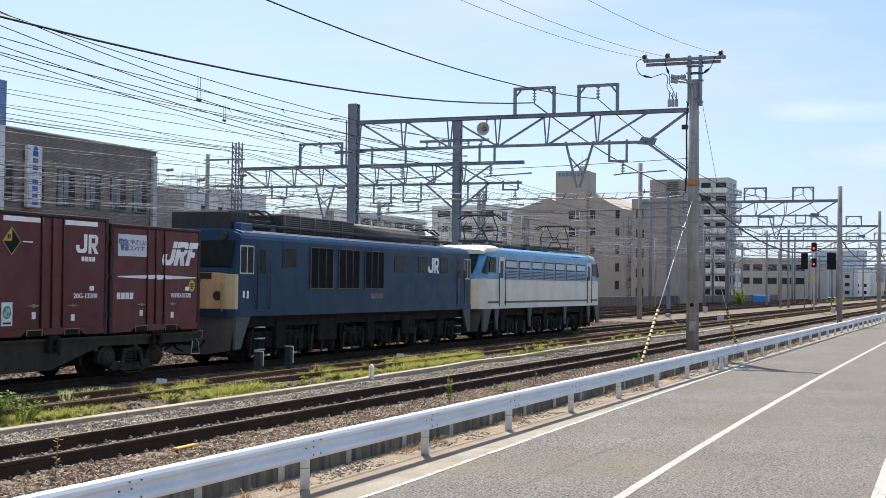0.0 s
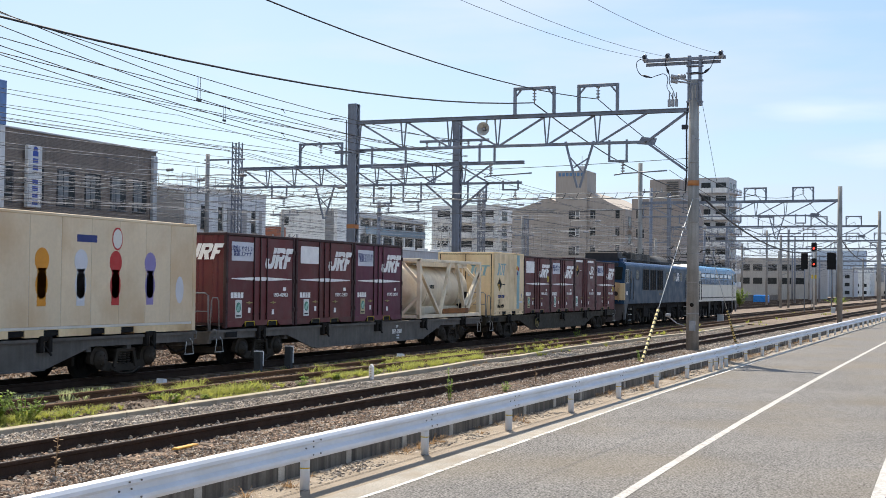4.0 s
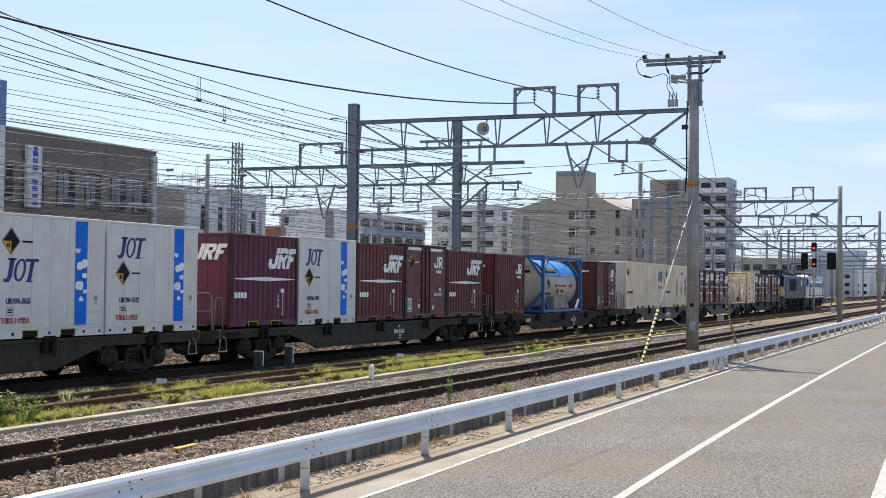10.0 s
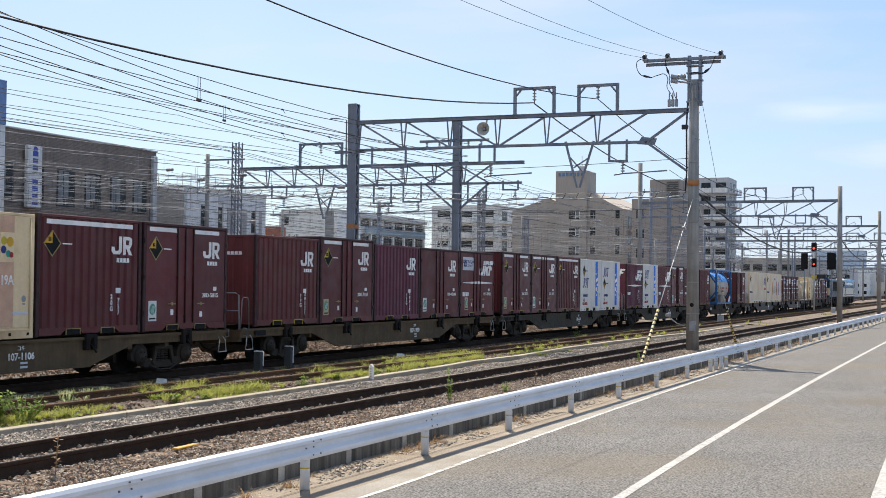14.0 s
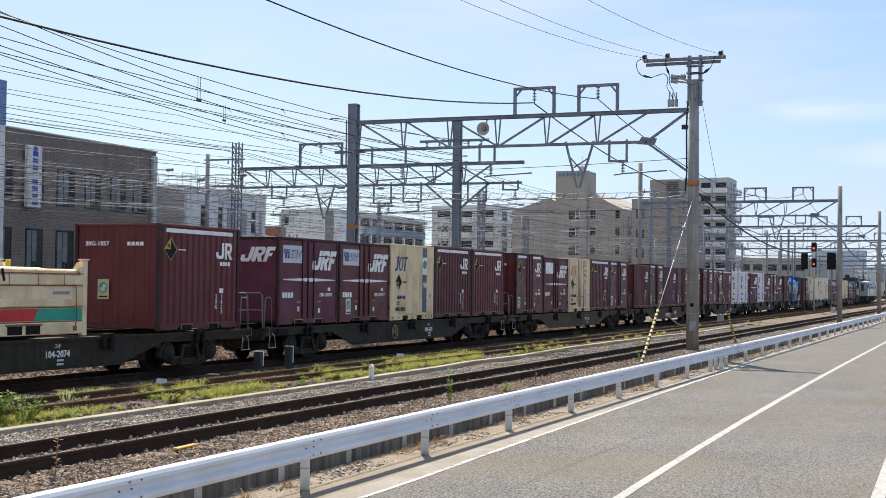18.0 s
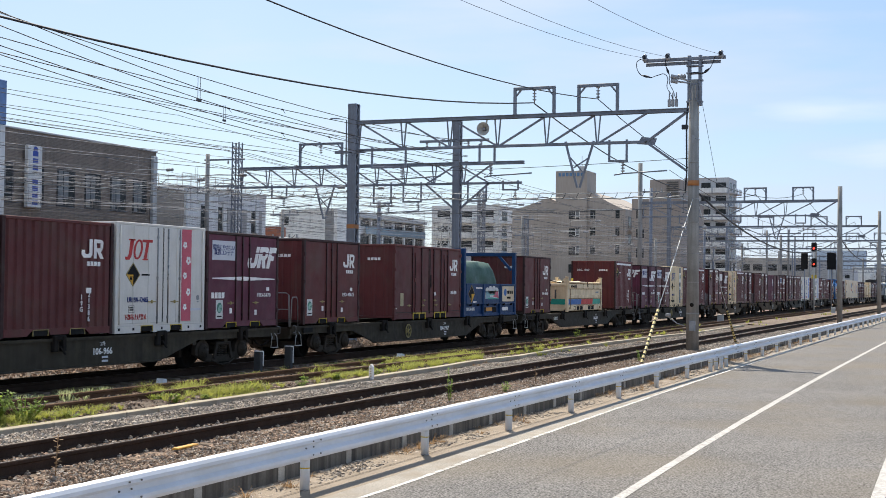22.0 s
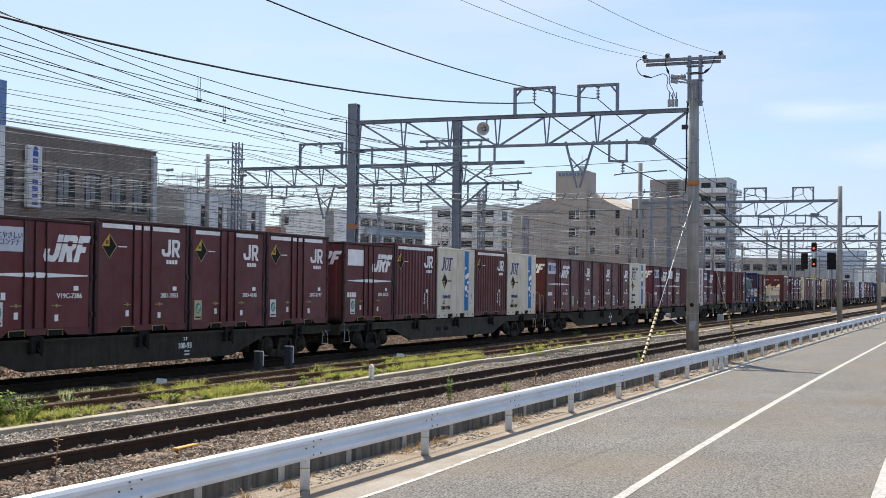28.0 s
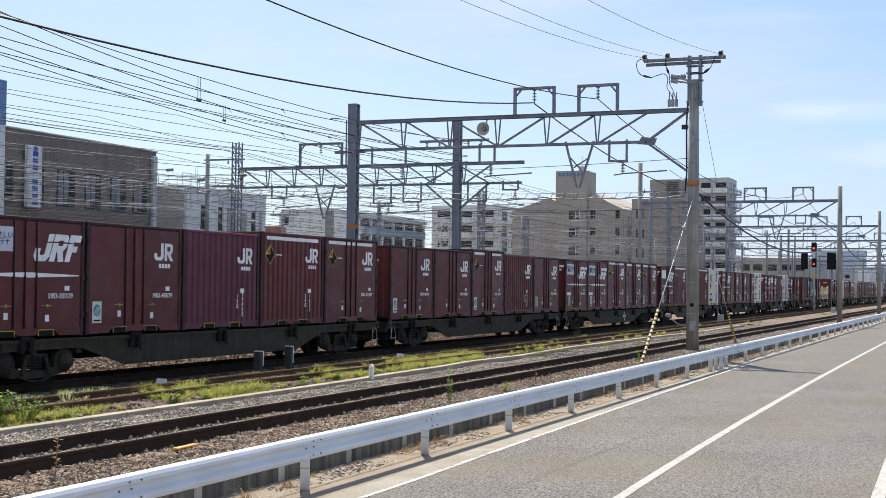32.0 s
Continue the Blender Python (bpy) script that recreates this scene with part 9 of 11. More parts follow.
def pale_loco(s_at):
    lo = thing("pale_locomotive", "light blue and off-white streamlined electric locomotive", "locomotive", "locomotives")
    MOVERS.append((lo, s_at, 0, 0))
    y = -1.4

    def rings(z0, zs, zt, tops):
        return [hull_ring(x, w, z0, min(zs, a), min(zt, b)) for x, w, a, b in tops]
    low = loft([hull_ring(-8.75, 0.95, 1.28, 2.40, 2.44), hull_ring(-8.6, 1.25, 1.28, 2.44, 2.48), hull_ring(-8.1, 1.4, 1.28, 2.46, 2.5), hull_ring(8.1, 1.4, 1.28, 2.46, 2.5), hull_ring(8.6, 1.25, 1.28, 2.44, 2.48), hull_ring(8.75, 0.95, 1.28, 2.40, 2.44)])
    part("lower_body", low, LOCO_WHITE, lo, "off-white lower body")
    up = loft([hull_ring(-8.66, 1.05, 2.44, 2.55, 2.6), hull_ring(-8.45, 1.24, 2.46, 2.9, 3.0), hull_ring(-7.85, 1.36, 2.48, 3.42, 3.62), hull_ring(-6.9, 1.385, 2.48, 3.52, 3.78), hull_ring(6.9, 1.385, 2.48, 3.52, 3.78), hull_ring(7.85, 1.36, 2.48, 3.42, 3.62), hull_ring(8.45, 1.24, 2.46, 2.9, 3.0), hull_ring(8.66, 1.05, 2.44, 2.55, 2.6)])
    part("upper_body", up, SKY_BLUE, lo, "light blue upper body")
    part("grey_stripe", Shape().box(-8.0, 8.0, y - 0.008, y, 1.50, 1.58), WAGON_PALE, lo, "thin dark stripe")
    part("blue_band", Shape().cbox(-6.2, 6.2, y + 0.004, y + 0.03, 2.50, 2.86, 0.01), STEEL_BLUE_PAINT, lo, "darker blue waist band")
    for sx in (-1, 1):
        cap = loft([hull_ring(sx * 8.1, 1.25, 3.44, 3.5, 3.62), hull_ring(sx * 7.6, 1.34, 3.52, 3.6, 3.78), hull_ring(sx * 6.6, 1.36, 3.58, 3.66, 3.84)])
        part("cab_roof", cap, LOCO_WHITE, lo, "cream rounded cab roof")
        w = Shape()
        w.add([(sx * 8.67, -0.98, 2.66), (sx * 8.67, 0.98, 2.66), (sx * 8.49, 1.08, 3.01), (sx * 8.49, -1.08, 3.01), (sx * 8.04, 1.04, 3.48), (sx * 8.04, -1.04, 3.48)], [(0, 1, 2, 3), (3, 2, 4, 5)])
        part("windscreen", w, CAB_GLASS, lo)
        part("cab_side_window", Shape().prism([(sx * 7.05, 2.72), (sx * 7.85, 2.72), (sx * 7.70, 3.32), (sx * 7.05, 3.32)], "y", y - 0.004, y + 0.06), CAB_GLASS, lo)
        part("corner_window", Shape().prism([(sx * 8.0, 2.66), (sx * 8.35, 2.70), (sx * 7.95, 3.36), (sx * 7.8, 3.36)], "y", -1.385, -1.25), ROOF_BLACK, lo)
        for yy in (-0.85, 0.85):
            part("headlight", Shape().cbox(sx * 8.74 - 0.03, sx * 8.74 + 0.04, yy - 0.2, yy + 0.2, 2.0, 2.25, 0.03), PALE_RAIL, lo)
        part("skirt", Shape().prism([(-1.35, 1.28), (1.35, 1.28), (1.1, 0.4), (-1.1, 0.4)], "x", sx * 8.35 - 0.06, sx * 8.35 + 0.06).prism([(sx * 8.4, 1.28), (sx * 8.4, 0.4), (sx * 8.0, 0.4), (sx * 7.5, 1.28)], "y", -1.38, -1.30), LOCO_SKIRT, lo, "grey skirt below the cab")
        cp = part("coupler", coupler_shape, BOGIE, lo, key="coupler", at=(sx * 8.7, 0, 0))
        cp.rotation_euler = (0, 0, 0 if sx > 0 else math.pi)
        a, b = sorted((sx * 6.08, sx * 6.72))
        d = part("cab_door", Shape().cbox(a, b, y - 0.012, y + 0.012, 1.42, 3.36, 0.02), LOCO_WHITE, lo)
        part("door_window", Shape().cbox(a + 0.14, b - 0.14, y - 0.02, y, 2.5, 3.2, 0.02), CAB_GLASS, d)
        part("door_handrail", Shape().tube((a - 0.06, y - 0.05, 1.4), (a - 0.06, y - 0.05, 2.7), 0.018, 6).tube((b + 0.06, y - 0.05, 1.4), (b + 0.06, y - 0.05, 2.7), 0.018, 6), ROOF_BLACK, d)
    for i in range(7):
        a = -5.87 + 1.70 * i
        part("side_window", Shape().cbox(a, a + 1.38, y - 0.006, y + 0.03, 2.94, 3.22, 0.04), PALE_GLASS, lo, "rounded side window")
        part("window_rim", Shape().cbox(a - 0.04, a + 1.42, y + 0.0, y + 0.03, 2.90, 3.26, 0.05), ROOF_BLACK, lo)
        part("grille_recess", Shape().box(a - 0.02, a + 1.42, y - 0.004, y + 0.02, 2.48, 2.86), ROOF_BLACK, lo)
        part("grille", grille_slats(a - 0.02, a + 1.42, 2.48, 2.86, y - 0.004), SLAT_BLUE, lo, "blue louvred side grille")
    vents = Shape()
    for i in range(4):
        vents.cbox(3.5 + 0.42 * i, 3.84 + 0.42 * i, -1.36, -1.24, 3.50, 3.62, 0.02)
    part("roof_vents", vents, ROOF_BLACK, lo)
    part("roof_walk", Shape().cbox(-6.4, 6.4, -0.9, -0.8, 3.84, 3.9, 0.01), ROOF_BLACK, lo)
    part("roof_gear", Shape().cbox(-3.2, -1.2, -0.5, 0.5, 3.76, 4.0, 0.05).cbox(-0.3, 0.3, -0.4, 0.4, 3.76, 4.1, 0.04).cbox(1.4, 2.6, -0.5, 0.5, 3.76, 4.08, 0.05), ROOF_BLACK, lo)
    pantograph(lo, -5.1, 3.98, True)
    pantograph(lo, 5.2, 3.98, True)
    for bx in (-5.7, 0.0, 5.7):
        b = part("bogie", drive_bogie, BOGIE, lo, key="drive_bogie", at=(bx, 0, 0))
        for ax in (-1.15, 1.15):
            WHEELS.append((part("wheelset", drive_wheels, BOGIE, b, key="drive_wheels", at=(ax, 0, 0.56)), s_at))
    for x in (-6.8, -2.6, 2.6, 6.6):
        part("hanger_plate", Shape().prism([(x - 0.25, 1.28), (x + 0.25, 1.28), (x + 0.1, 0.45), (x - 0.1, 0.45)], "y", -1.36, -1.30), LOCO_SKIRT, lo)
    part("underframe", Shape().box(-8.2, 8.2, -1.2, 1.2, 0.98, 1.28), BOGIE, lo)
    # same added dark filler for gear and underbody shade
    part("traction_gear", Shape().cbox(-7.9, 7.9, -0.88, 0.88, 0.22, 0.98, 0.05), BOGIE, lo)
    for k in range(14):
        part("brake_link", lambda: Shape().bar((0, -1.12, 0.2), (0.06, -1.14, 0.75), 0.06, 0.09), LOCO_SKIRT, lo, key="brake_link_pale", at=(-7.0 + 1.07 * k, 0, 0))
    return lo


navy_loco(CENTRE[1] + 19.75)
pale_loco(CENTRE[1] + 38.15)

# ---- buildings ----
def brick_material(name, colour, mortar, w=0.21, h=0.07):
    m = material(name, colour, 0.85, vary=0.12, scale=0.5, fine=6, streak=0.12, per_object=0.0)
    nt = m.node_tree
    b = nt.nodes["Principled BSDF"]
    br = nt.nodes.new("ShaderNodeTexBrick")
    br.inputs["Scale"].default_value = 1.0
    br.inputs["Brick Width"].default_value, br.inputs["Row Height"].default_value, br.inputs["Mortar Size"].default_value = w, h, 0.008
    br.inputs["Color1"].default_value, br.inputs["Color2"].default_value, br.inputs["Mortar"].default_value = (0.8, 0.8, 0.8, 1), (1.15, 1.1, 1.05, 1), (*mortar, 1)
    tc = nt.nodes.new("ShaderNodeTexCoord")
    sp = nt.nodes.new("ShaderNodeSeparateXYZ")
    ad = nt.nodes.new("ShaderNodeMath")
    cb = nt.nodes.new("ShaderNodeCombineXYZ")
    nt.links.new(tc.outputs["Object"], sp.inputs[0])
    nt.links.new(sp.outputs[0], ad.inputs[0])
    nt.links.new(sp.outputs[1], ad.inputs[1])
    nt.links.new(ad.outputs[0], cb.inputs[0])
    nt.links.new(sp.outputs[2], cb.inputs[1])
    nt.links.new(cb.outputs[0], br.inputs["Vector"])
    old = b.inputs["Base Color"].links[0].from_socket
    mx = nt.nodes.new("ShaderNodeMix")
    mx.data_type, mx.blend_type = "RGBA", "MULTIPLY"
    mx.inputs["Factor"].default_value = 1.0
    nt.links.new(old, mx.inputs["A"])
    nt.links.new(br.outputs["Color"], mx.inputs["B"])
    nt.links.new(mx.outputs["Result"], b.inputs["Base Color"])
    return m


BRICK = brick_material("brown_brick", (0.205, 0.17, 0.143), (1.5, 1.5, 1.5))
TAN_WALL = material("tan_render_wall", (0.33, 0.295, 0.255), 0.9, vary=0.06, scale=0.4, fine=8, streak=0.12)
PALE_WALL = material("pale_grey_wall", (0.52, 0.52, 0.53), 0.85, vary=0.05, scale=0.4, fine=8, streak=0.12, dirt=(0.28, 0.28, 0.28), dirt_amount=0.25)
WHITE_WALL = material("off_white_wall", (0.74, 0.735, 0.72), 0.85, vary=0.05, scale=0.4, fine=8, streak=0.12, dirt=(0.36, 0.36, 0.35), dirt_amount=0.3)
GREY_WALL = material("mid_grey_wall", (0.35, 0.34, 0.335), 0.85, vary=0.07, scale=0.4, fine=8, streak=0.12)
BROWN_WALL = material("brown_tiled_wall", (0.39, 0.345, 0.305), 0.85, vary=0.06, scale=0.4, fine=10, streak=0.1)
DARK_BROWN_WALL = material("dark_brown_tiled_wall", (0.335, 0.285, 0.25), 0.85, vary=0.06, scale=0.4, fine=10, streak=0.1)
ROOF_TILE = material("grey_roof_tiles", (0.30, 0.305, 0.31), 0.5, vary=0.15, scale=1.0, fine=6, bump=0.03, bump_scale=5)
WINDOW_DARK = material("window_dark_glass", (0.022, 0.026, 0.028), 0.25, vary=0.2, scale=0.6, fine=4, spec=0.2)
WINDOW_PALE = material("curtained_window", (0.17, 0.18, 0.185), 0.3, vary=0.15, scale=1.0)
FRAME_DARK = material("dark_window_frame", (0.03, 0.03, 0.032), 0.5)
SIGN_BLUE = material("blue_sign_lettering", (0.04, 0.08, 0.34), 0.5, vary=0.08)
METAL_ROOF = material("pale_metal_roof", (0.45, 0.46, 0.47), 0.45, 0.2, vary=0.1, scale=0.5)
RED_BRICKISH = material("red_brown_render", (0.28, 0.10, 0.06), 0.85, vary=0.1)


def house(name, label, X0, X1, Y0, Y1, top, wall, group="", base=-0.46, parapet=0.25):
    """A flat-roofed block, walls with thickness, open joint-free."""
    b = thing(name, label, "building", group, at=(X0, Y0, base))
    L, W, H = X1 - X0, Y1 - Y0, top - base
    part("wall", Shape().box(0, L, 0, 0.3, 0, H), wall, b)
    part("wall", Shape().box(0, 0.3, 0.3, W, 0, H), wall, b)
    part("wall", Shape().box(L - 0.3, L, 0.3, W, 0, H), wall, b)
    part("wall", Shape().box(0.3, L - 0.3, W - 0.3, W, 0, H), wall, b)
    part("roof", Shape().box(0.3, L - 0.3, 0.3, W - 0.3, H - parapet - 0.2, H - parapet), GREY_WALL, b)
    part("coping", Shape().cbox(-0.06, L + 0.06, -0.06, 0.34, H, H + 0.1, 0.02).cbox(-0.06, 0.34, 0.34, W, H, H + 0.1, 0.02), METAL_ROOF, b)
    return b


def window_x(b, x0, x1, z0, z1, pane=None, name="window", y=0.0, bars=1, sill=True):
    """A window in the wall that faces -y: frame, pane, sill."""
    w = part(name, Shape().cbox(x0, x1, y - 0.03, y + 0.02, z1 - 0.07, z1, 0.01).cbox(x0, x1, y - 0.03, y + 0.02, z0, z0 + 0.07, 0.01).cbox(x0, x0 + 0.07, y - 0.03, y + 0.02, z0, z1, 0.01).cbox(x1 - 0.07, x1, y - 0.03, y + 0.02, z0, z1, 0.01), FRAME_DARK, b)
    n = bars + 1
    for i in range(n):
        a, c = x0 + 0.07 + (x1 - x0 - 0.14) * i / n, x0 + 0.07 + (x1 - x0 - 0.14) * (i + 1) / n
        part("pane", Shape().box(a + 0.02, c - 0.02, y - 0.012, y - 0.004, z0 + 0.07, z1 - 0.07), pane or WINDOW_DARK, w)
    if sill:
        part("sill", Shape().cbox(x0 - 0.05, x1 + 0.05, y - 0.12, y, z0 - 0.06, z0, 0.01), CONCRETE, w)
    return w


def window_y(b, y0, y1, z0, z1, pane=None, x=0.0):
    """A window in the wall that faces -x."""
    w = part("window", Shape().box(x - 0.03, x + 0.02, y0, y1, z0, z1), FRAME_DARK, b)
    part("pane", Shape().box(x - 0.045, x - 0.032, y0 + 0.08, y1 - 0.08, z0 + 0.08, z1 - 0.08), pane or WINDOW_DARK, w)
    return w


# brown brick office by the yard
b1 = house("brick_office", "two-tone brown brick office building with dark paired windows", 4.0, 33.2, 24.0, 40.0, 9.5, BRICK)
cols = [(24.5, 25.95), (26.75, 28.15), (28.95, 30.35), (31.0, 32.3), (22.2, 23.5), (19.8, 21.2), (17.5, 18.9)]
for a, c in cols:
    for z0, z1 in ((5.95, 7.85), (2.75, 4.75), (0.3, 2.2)):
        w = window_x(b1, a - 4.0, c - 4.0, z0 + 0.46, z1 + 0.46, WINDOW_DARK, bars=1, sill=False)
        part("blind", Shape().box(a - 4.0 + (c - a) * 0.09, a - 4.0 + (c - a) * 0.34, -0.018, -0.013, z0 + 0.55, z1 + 0.36), WINDOW_PALE, w, "pale blind behind glass")
        part("blind", Shape().box(a - 4.0 + (c - a) * 0.38, a - 4.0 + (c - a) * 0.64, -0.018, -0.013, z0 + 0.85, z1 + 0.36), WINDOW_PALE, w)
sgn = part("sign_board", Shape().cbox(17.9, 18.95, -0.35, -0.1, 6.2, 9.25, 0.03), WHITE_WALL, b1, "tall white vertical sign with blue bars")
for i in range(8):
    if i == 4:
        continue
    part("sign_bar", Shape().box(18.22, 18.62, -0.362, -0.35, 6.35 + 0.34 * i, 6.58 + 0.34 * i), SIGN_BLUE, sgn)
part("sign_disc", Shape().tube((18.42, -0.35, 9.05), (18.42, -0.36, 9.05), 0.16, 14), SIGN_BLUE, sgn)
part("drain_pipe", Shape().cbox(28.62, 29.0, -0.24, -0.04, 0, 9.7, 0.02), METAL_ROOF, b1, "pale boxed drain pipe")
part("meter_box", Shape().cbox(28.85, 29.3, -0.3, -0.02, 5.0, 5.5, 0.03), METAL_ROOF, b1)
# banner mast at the office corner
MAST_BLUE = material("faded_sign_blue", (0.14, 0.24, 0.44), 0.5, vary=0.1)
bm = thing("sign_mast", "white sign mast with a blue upper panel", "sign", at=(19.35, 23.2, -0.46))
part("mast", Shape().cbox(-0.35, 0.12, -0.2, 0.2, 0, 9.9, 0.03), WHITE_WALL, bm)
part("blue_panel", Shape().cbox(-0.6, 0.14, -0.22, 0.22, 9.9, 12.0, 0.03), MAST_BLUE, bm, "blue upper panel")

# neighbours along the yard
b2 = house("tan_house", "low tan rendered building beside the brick office", 33.6, 37.0, 24.6, 36.0, 7.6, TAN_WALL)
window_x(b2, 1.4, 2.4, 0.6, 2.6, WINDOW_PALE)
b3 = house("pale_flats", "pale grey two-storey flats with tall dark windows", 40.4, 50.6, 26.8, 38.0, 8.15, WHITE_WALL)
for z0 in (6.1, 2.75):
    for a in (1.92, 4.02, 8.26):
        window_x(b3, a, a + 0.42, z0, z0 + 1.46, WINDOW_DARK, bars=0)
        part("reveal_strip", Shape().cbox(a + 0.44, a + 0.76, -0.14, 0.0, z0 - 0.05, z0 + 1.9, 0.01), WHITE_WALL, b3, "white projecting strip beside the window")
    for a, wd in ((5.1, 0.9), (6.85, 0.72), (8.85, 0.75)):
        part("wall_panel", Shape().cbox(a, a + wd, -0.05, 0.0, z0 - 0.2, z0 + 1.5, 0.01), GREY_WALL, b3, "grey wall panel")
part("wall_panel", Shape().cbox(4.0, 5.9, -0.06, 0.0, 7.75, 8.3, 0.01), PALE_WALL, b3)
part("drain_pipe", Shape().tube((0.1, -0.12, 0), (0.1, -0.12, 8.5), 0.07, 8), METAL_ROOF, b3)
rl = Shape()
for i in range(11):
    rl.tube((0.1 + 0.96 * i, 0.2, 8.5), (0.1 + 0.96 * i, 0.2, 9.5), 0.02, 5)
for z in (9.0, 9.5):
    rl.tube((0.1, 0.2, z), (9.7, 0.2, z), 0.02, 5)
part("roof_railing", rl, PALE_RAIL, b3)
rl2 = Shape()
for i in range(4):
    rl2.tube((0.1 + 0.95 * i, 0.2, 8.06), (0.1 + 0.95 * i, 0.2, 8.9), 0.02, 5)
rl2.tube((0.1, 0.2, 8.9), (3.2, 0.2, 8.9), 0.02, 5)
part("roof_railing", rl2, PALE_RAIL, b2)

hs = thing("tiled_house", "small house with a grey tiled pitched roof", "building", at=(70.0, 36.0, -0.46))
part("wall", Shape().box(0, 9, 0, 8, 0, 4.6), WHITE_WALL, hs)
part("roof", Shape().prism([(-0.6, 4.5), (8.6, 4.5), (4.0, 6.9)], "x", -0.5, 9.5), ROOF_TILE, hs, "grey tiled gable roof")
tl = Shape()
for i in range(14):
    y = -0.6 + 4.6 * i / 14
    z = 4.5 + 2.4 * i / 14
    tl.box(-0.5, 9.5, y, y + 0.34, z + 0.02, z + 0.07)
part("tile_courses", tl, ROOF_TILE, hs)
house("red_house", "small red-brown rendered block behind the roofs", 77.6, 79.3, 41.0, 42.2, 7.4, RED_BRICKISH)

b4 = house("station_hall", "long white hall with glazed upper gallery", 103.5, 108.5, 47.8, 54.9, 10.5, WHITE_WALL)
PANEL_GREY = material("grey_wall_panel", (0.24, 0.24, 0.245), 0.7, vary=0.12, scale=1.0)
window_y(b4, 6.15, 6.75, 9.3, 10.25)
for k in range(4):
    part("joint_strip", Shape().box(-0.012, 0.0, 0.02, 7.05, 9.7 - 1.3 * k, 9.74 - 1.3 * k), GREY_WALL, b4)
part("dark_panel", Shape().box(-0.03, 0.0, 0.41, 1.48, 0.5, 10.9), PANEL_GREY, b4)
b5 = house("glazed_hall", "white station building with long rows of glazing", 108.6, 128.2, 47.8, 58.0, 10.5, WHITE_WALL)
for z0, z1 in ((9.42, 10.3), (6.5, 8.5), (3.6, 5.9)):
    for i in range(6):
        window_x(b5, 0.2 + 3.25 * i, 3.15 + 3.25 * i, z0, z1, WINDOW_DARK, bars=3, sill=False)
part("canopy", Shape().cbox(-0.1, 19.8, -0.5, -0.08, 10.36, 10.85, 0.03), METAL_ROOF, b5, "flat projecting canopy")
part("balcony_screen", Shape().cbox(1.6, 19.5, -0.4, -0.34, 8.55, 9.4, 0.02), PALE_GLASS, b5, "glass balustrade")
for i in range(7):
    part("column", Shape().cbox(3.22 * i, 3.22 * i + 0.3, -0.3, -0.05, 0, 10.3, 0.02), WHITE_WALL, b5)

sh = house("goods_shed", "long low shed with a pale flat roof", 74.0, 116.0, 27.0, 40.0, 5.15, PALE_WALL)
for i in range(8):
    part("roof_vent", Shape().cbox(1.5 + 3.2 * i, 2.3 + 3.2 * i, 1.0, 1.8, 5.6, 6.0, 0.03), METAL_ROOF, sh)


def flats(name, label, X0, X1, Y0, Y1, top, wall, storey, cols_x, cols_y, group="flats", balcony=True, rail=None):
    b = house(name, label, X0, X1, Y0, Y1, top, wall, group)
    H = top + 0.46
    n = int(H / storey)
    for k in range(n):
        z = 0.2 + k * storey
        for a, c in cols_x:
            window_x(b, a, c, z + 0.6, z + storey - 0.5, WINDOW_DARK, bars=1, sill=False)
            if balcony:
                bl = part("balcony", Shape().cbox(a - 0.5, c + 0.5, -1.3, 0.0, z - 0.1, z + 0.08, 0.02), wall, b)
                part("balcony_front", Shape().cbox(a - 0.5, c + 0.5, -1.32, -1.2, z + 0.08, z + 1.1, 0.02), rail or wall, bl)
        for a, c in cols_y:
            window_y(b, a, c, z + 0.6, z + storey - 0.55)
            if balcony:
                bl = part("balcony", Shape().cbox(-1.3, 0.0, a - 0.4, c + 0.4, z - 0.1, z + 0.08, 0.02), wall, b)
                part("balcony_front", Shape().cbox(-1.32, -1.2, a - 0.4, c + 0.4, z + 0.08, z + 1.1, 0.02), rail or wall, bl)
    return b


flats("white_flats", "white block of flats with stacked balconies", 209.8, 224.0, 66.5, 80.5, 17.6, WHITE_WALL, 2.9, [(1.5, 4.5), (7.0, 10.0)], [(1.2, 3.8), (5.6, 8.4), (10.2, 12.8)])
gb = house("brown_mansion", "large brown tiled apartment block with a gabled end", 188.8, 216.0, 36.5, 56.6, 15.3, BROWN_WALL)
part("gable", Shape().prism([(8.0, 15.7), (20.1, 15.7), (13.6, 17.9)], "x", 0.0, 26.0), BROWN_WALL, gb, "low brown gable")
part("gable", Shape().prism([(0.0, 15.7), (6.6, 15.7), (6.6, 19.0), (2.16, 16.66)], "x", 0.0, 26.0), BROWN_WALL, gb, "sloping brown roof end")
for k in range(5):
    for a, c in ((5.2, 6.1), (1.0, 1.7)):
        window_y(gb, a, c, 2.3 + 3.0 * k, 3.75 + 3.0 * k)
    for a, c in ((2.0, 4.0), (8.0, 11.0), (14.0, 17.0), (20.0, 23.0)):
        window_x(gb, a, c, 0.8 + 3.0 * k, 2.7 + 3.0 * k, WINDOW_DARK, sill=False)
        bl = part("balcony", Shape().cbox(a - 0.6, c + 0.6, -1.3, 0, 0.2 + 3.0 * k, 0.4 + 3.0 * k, 0.02), BROWN_WALL, gb)
        part("balcony_front", Shape().cbox(a - 0.6, c + 0.6, -1.32, -1.2, 0.4 + 3.0 * k, 1.4 + 3.0 * k, 0.02), BROWN_WALL, bl)
WORKS_WALL = material("warm_grey_wall", (0.40, 0.375, 0.345), 0.85, vary=0.06, scale=0.3, fine=6, streak=0.12)
TOWER_SIGN = material("tower_sign_blue", (0.10, 0.20, 0.34), 0.6, vary=0.25, scale=2.0, fine=6)
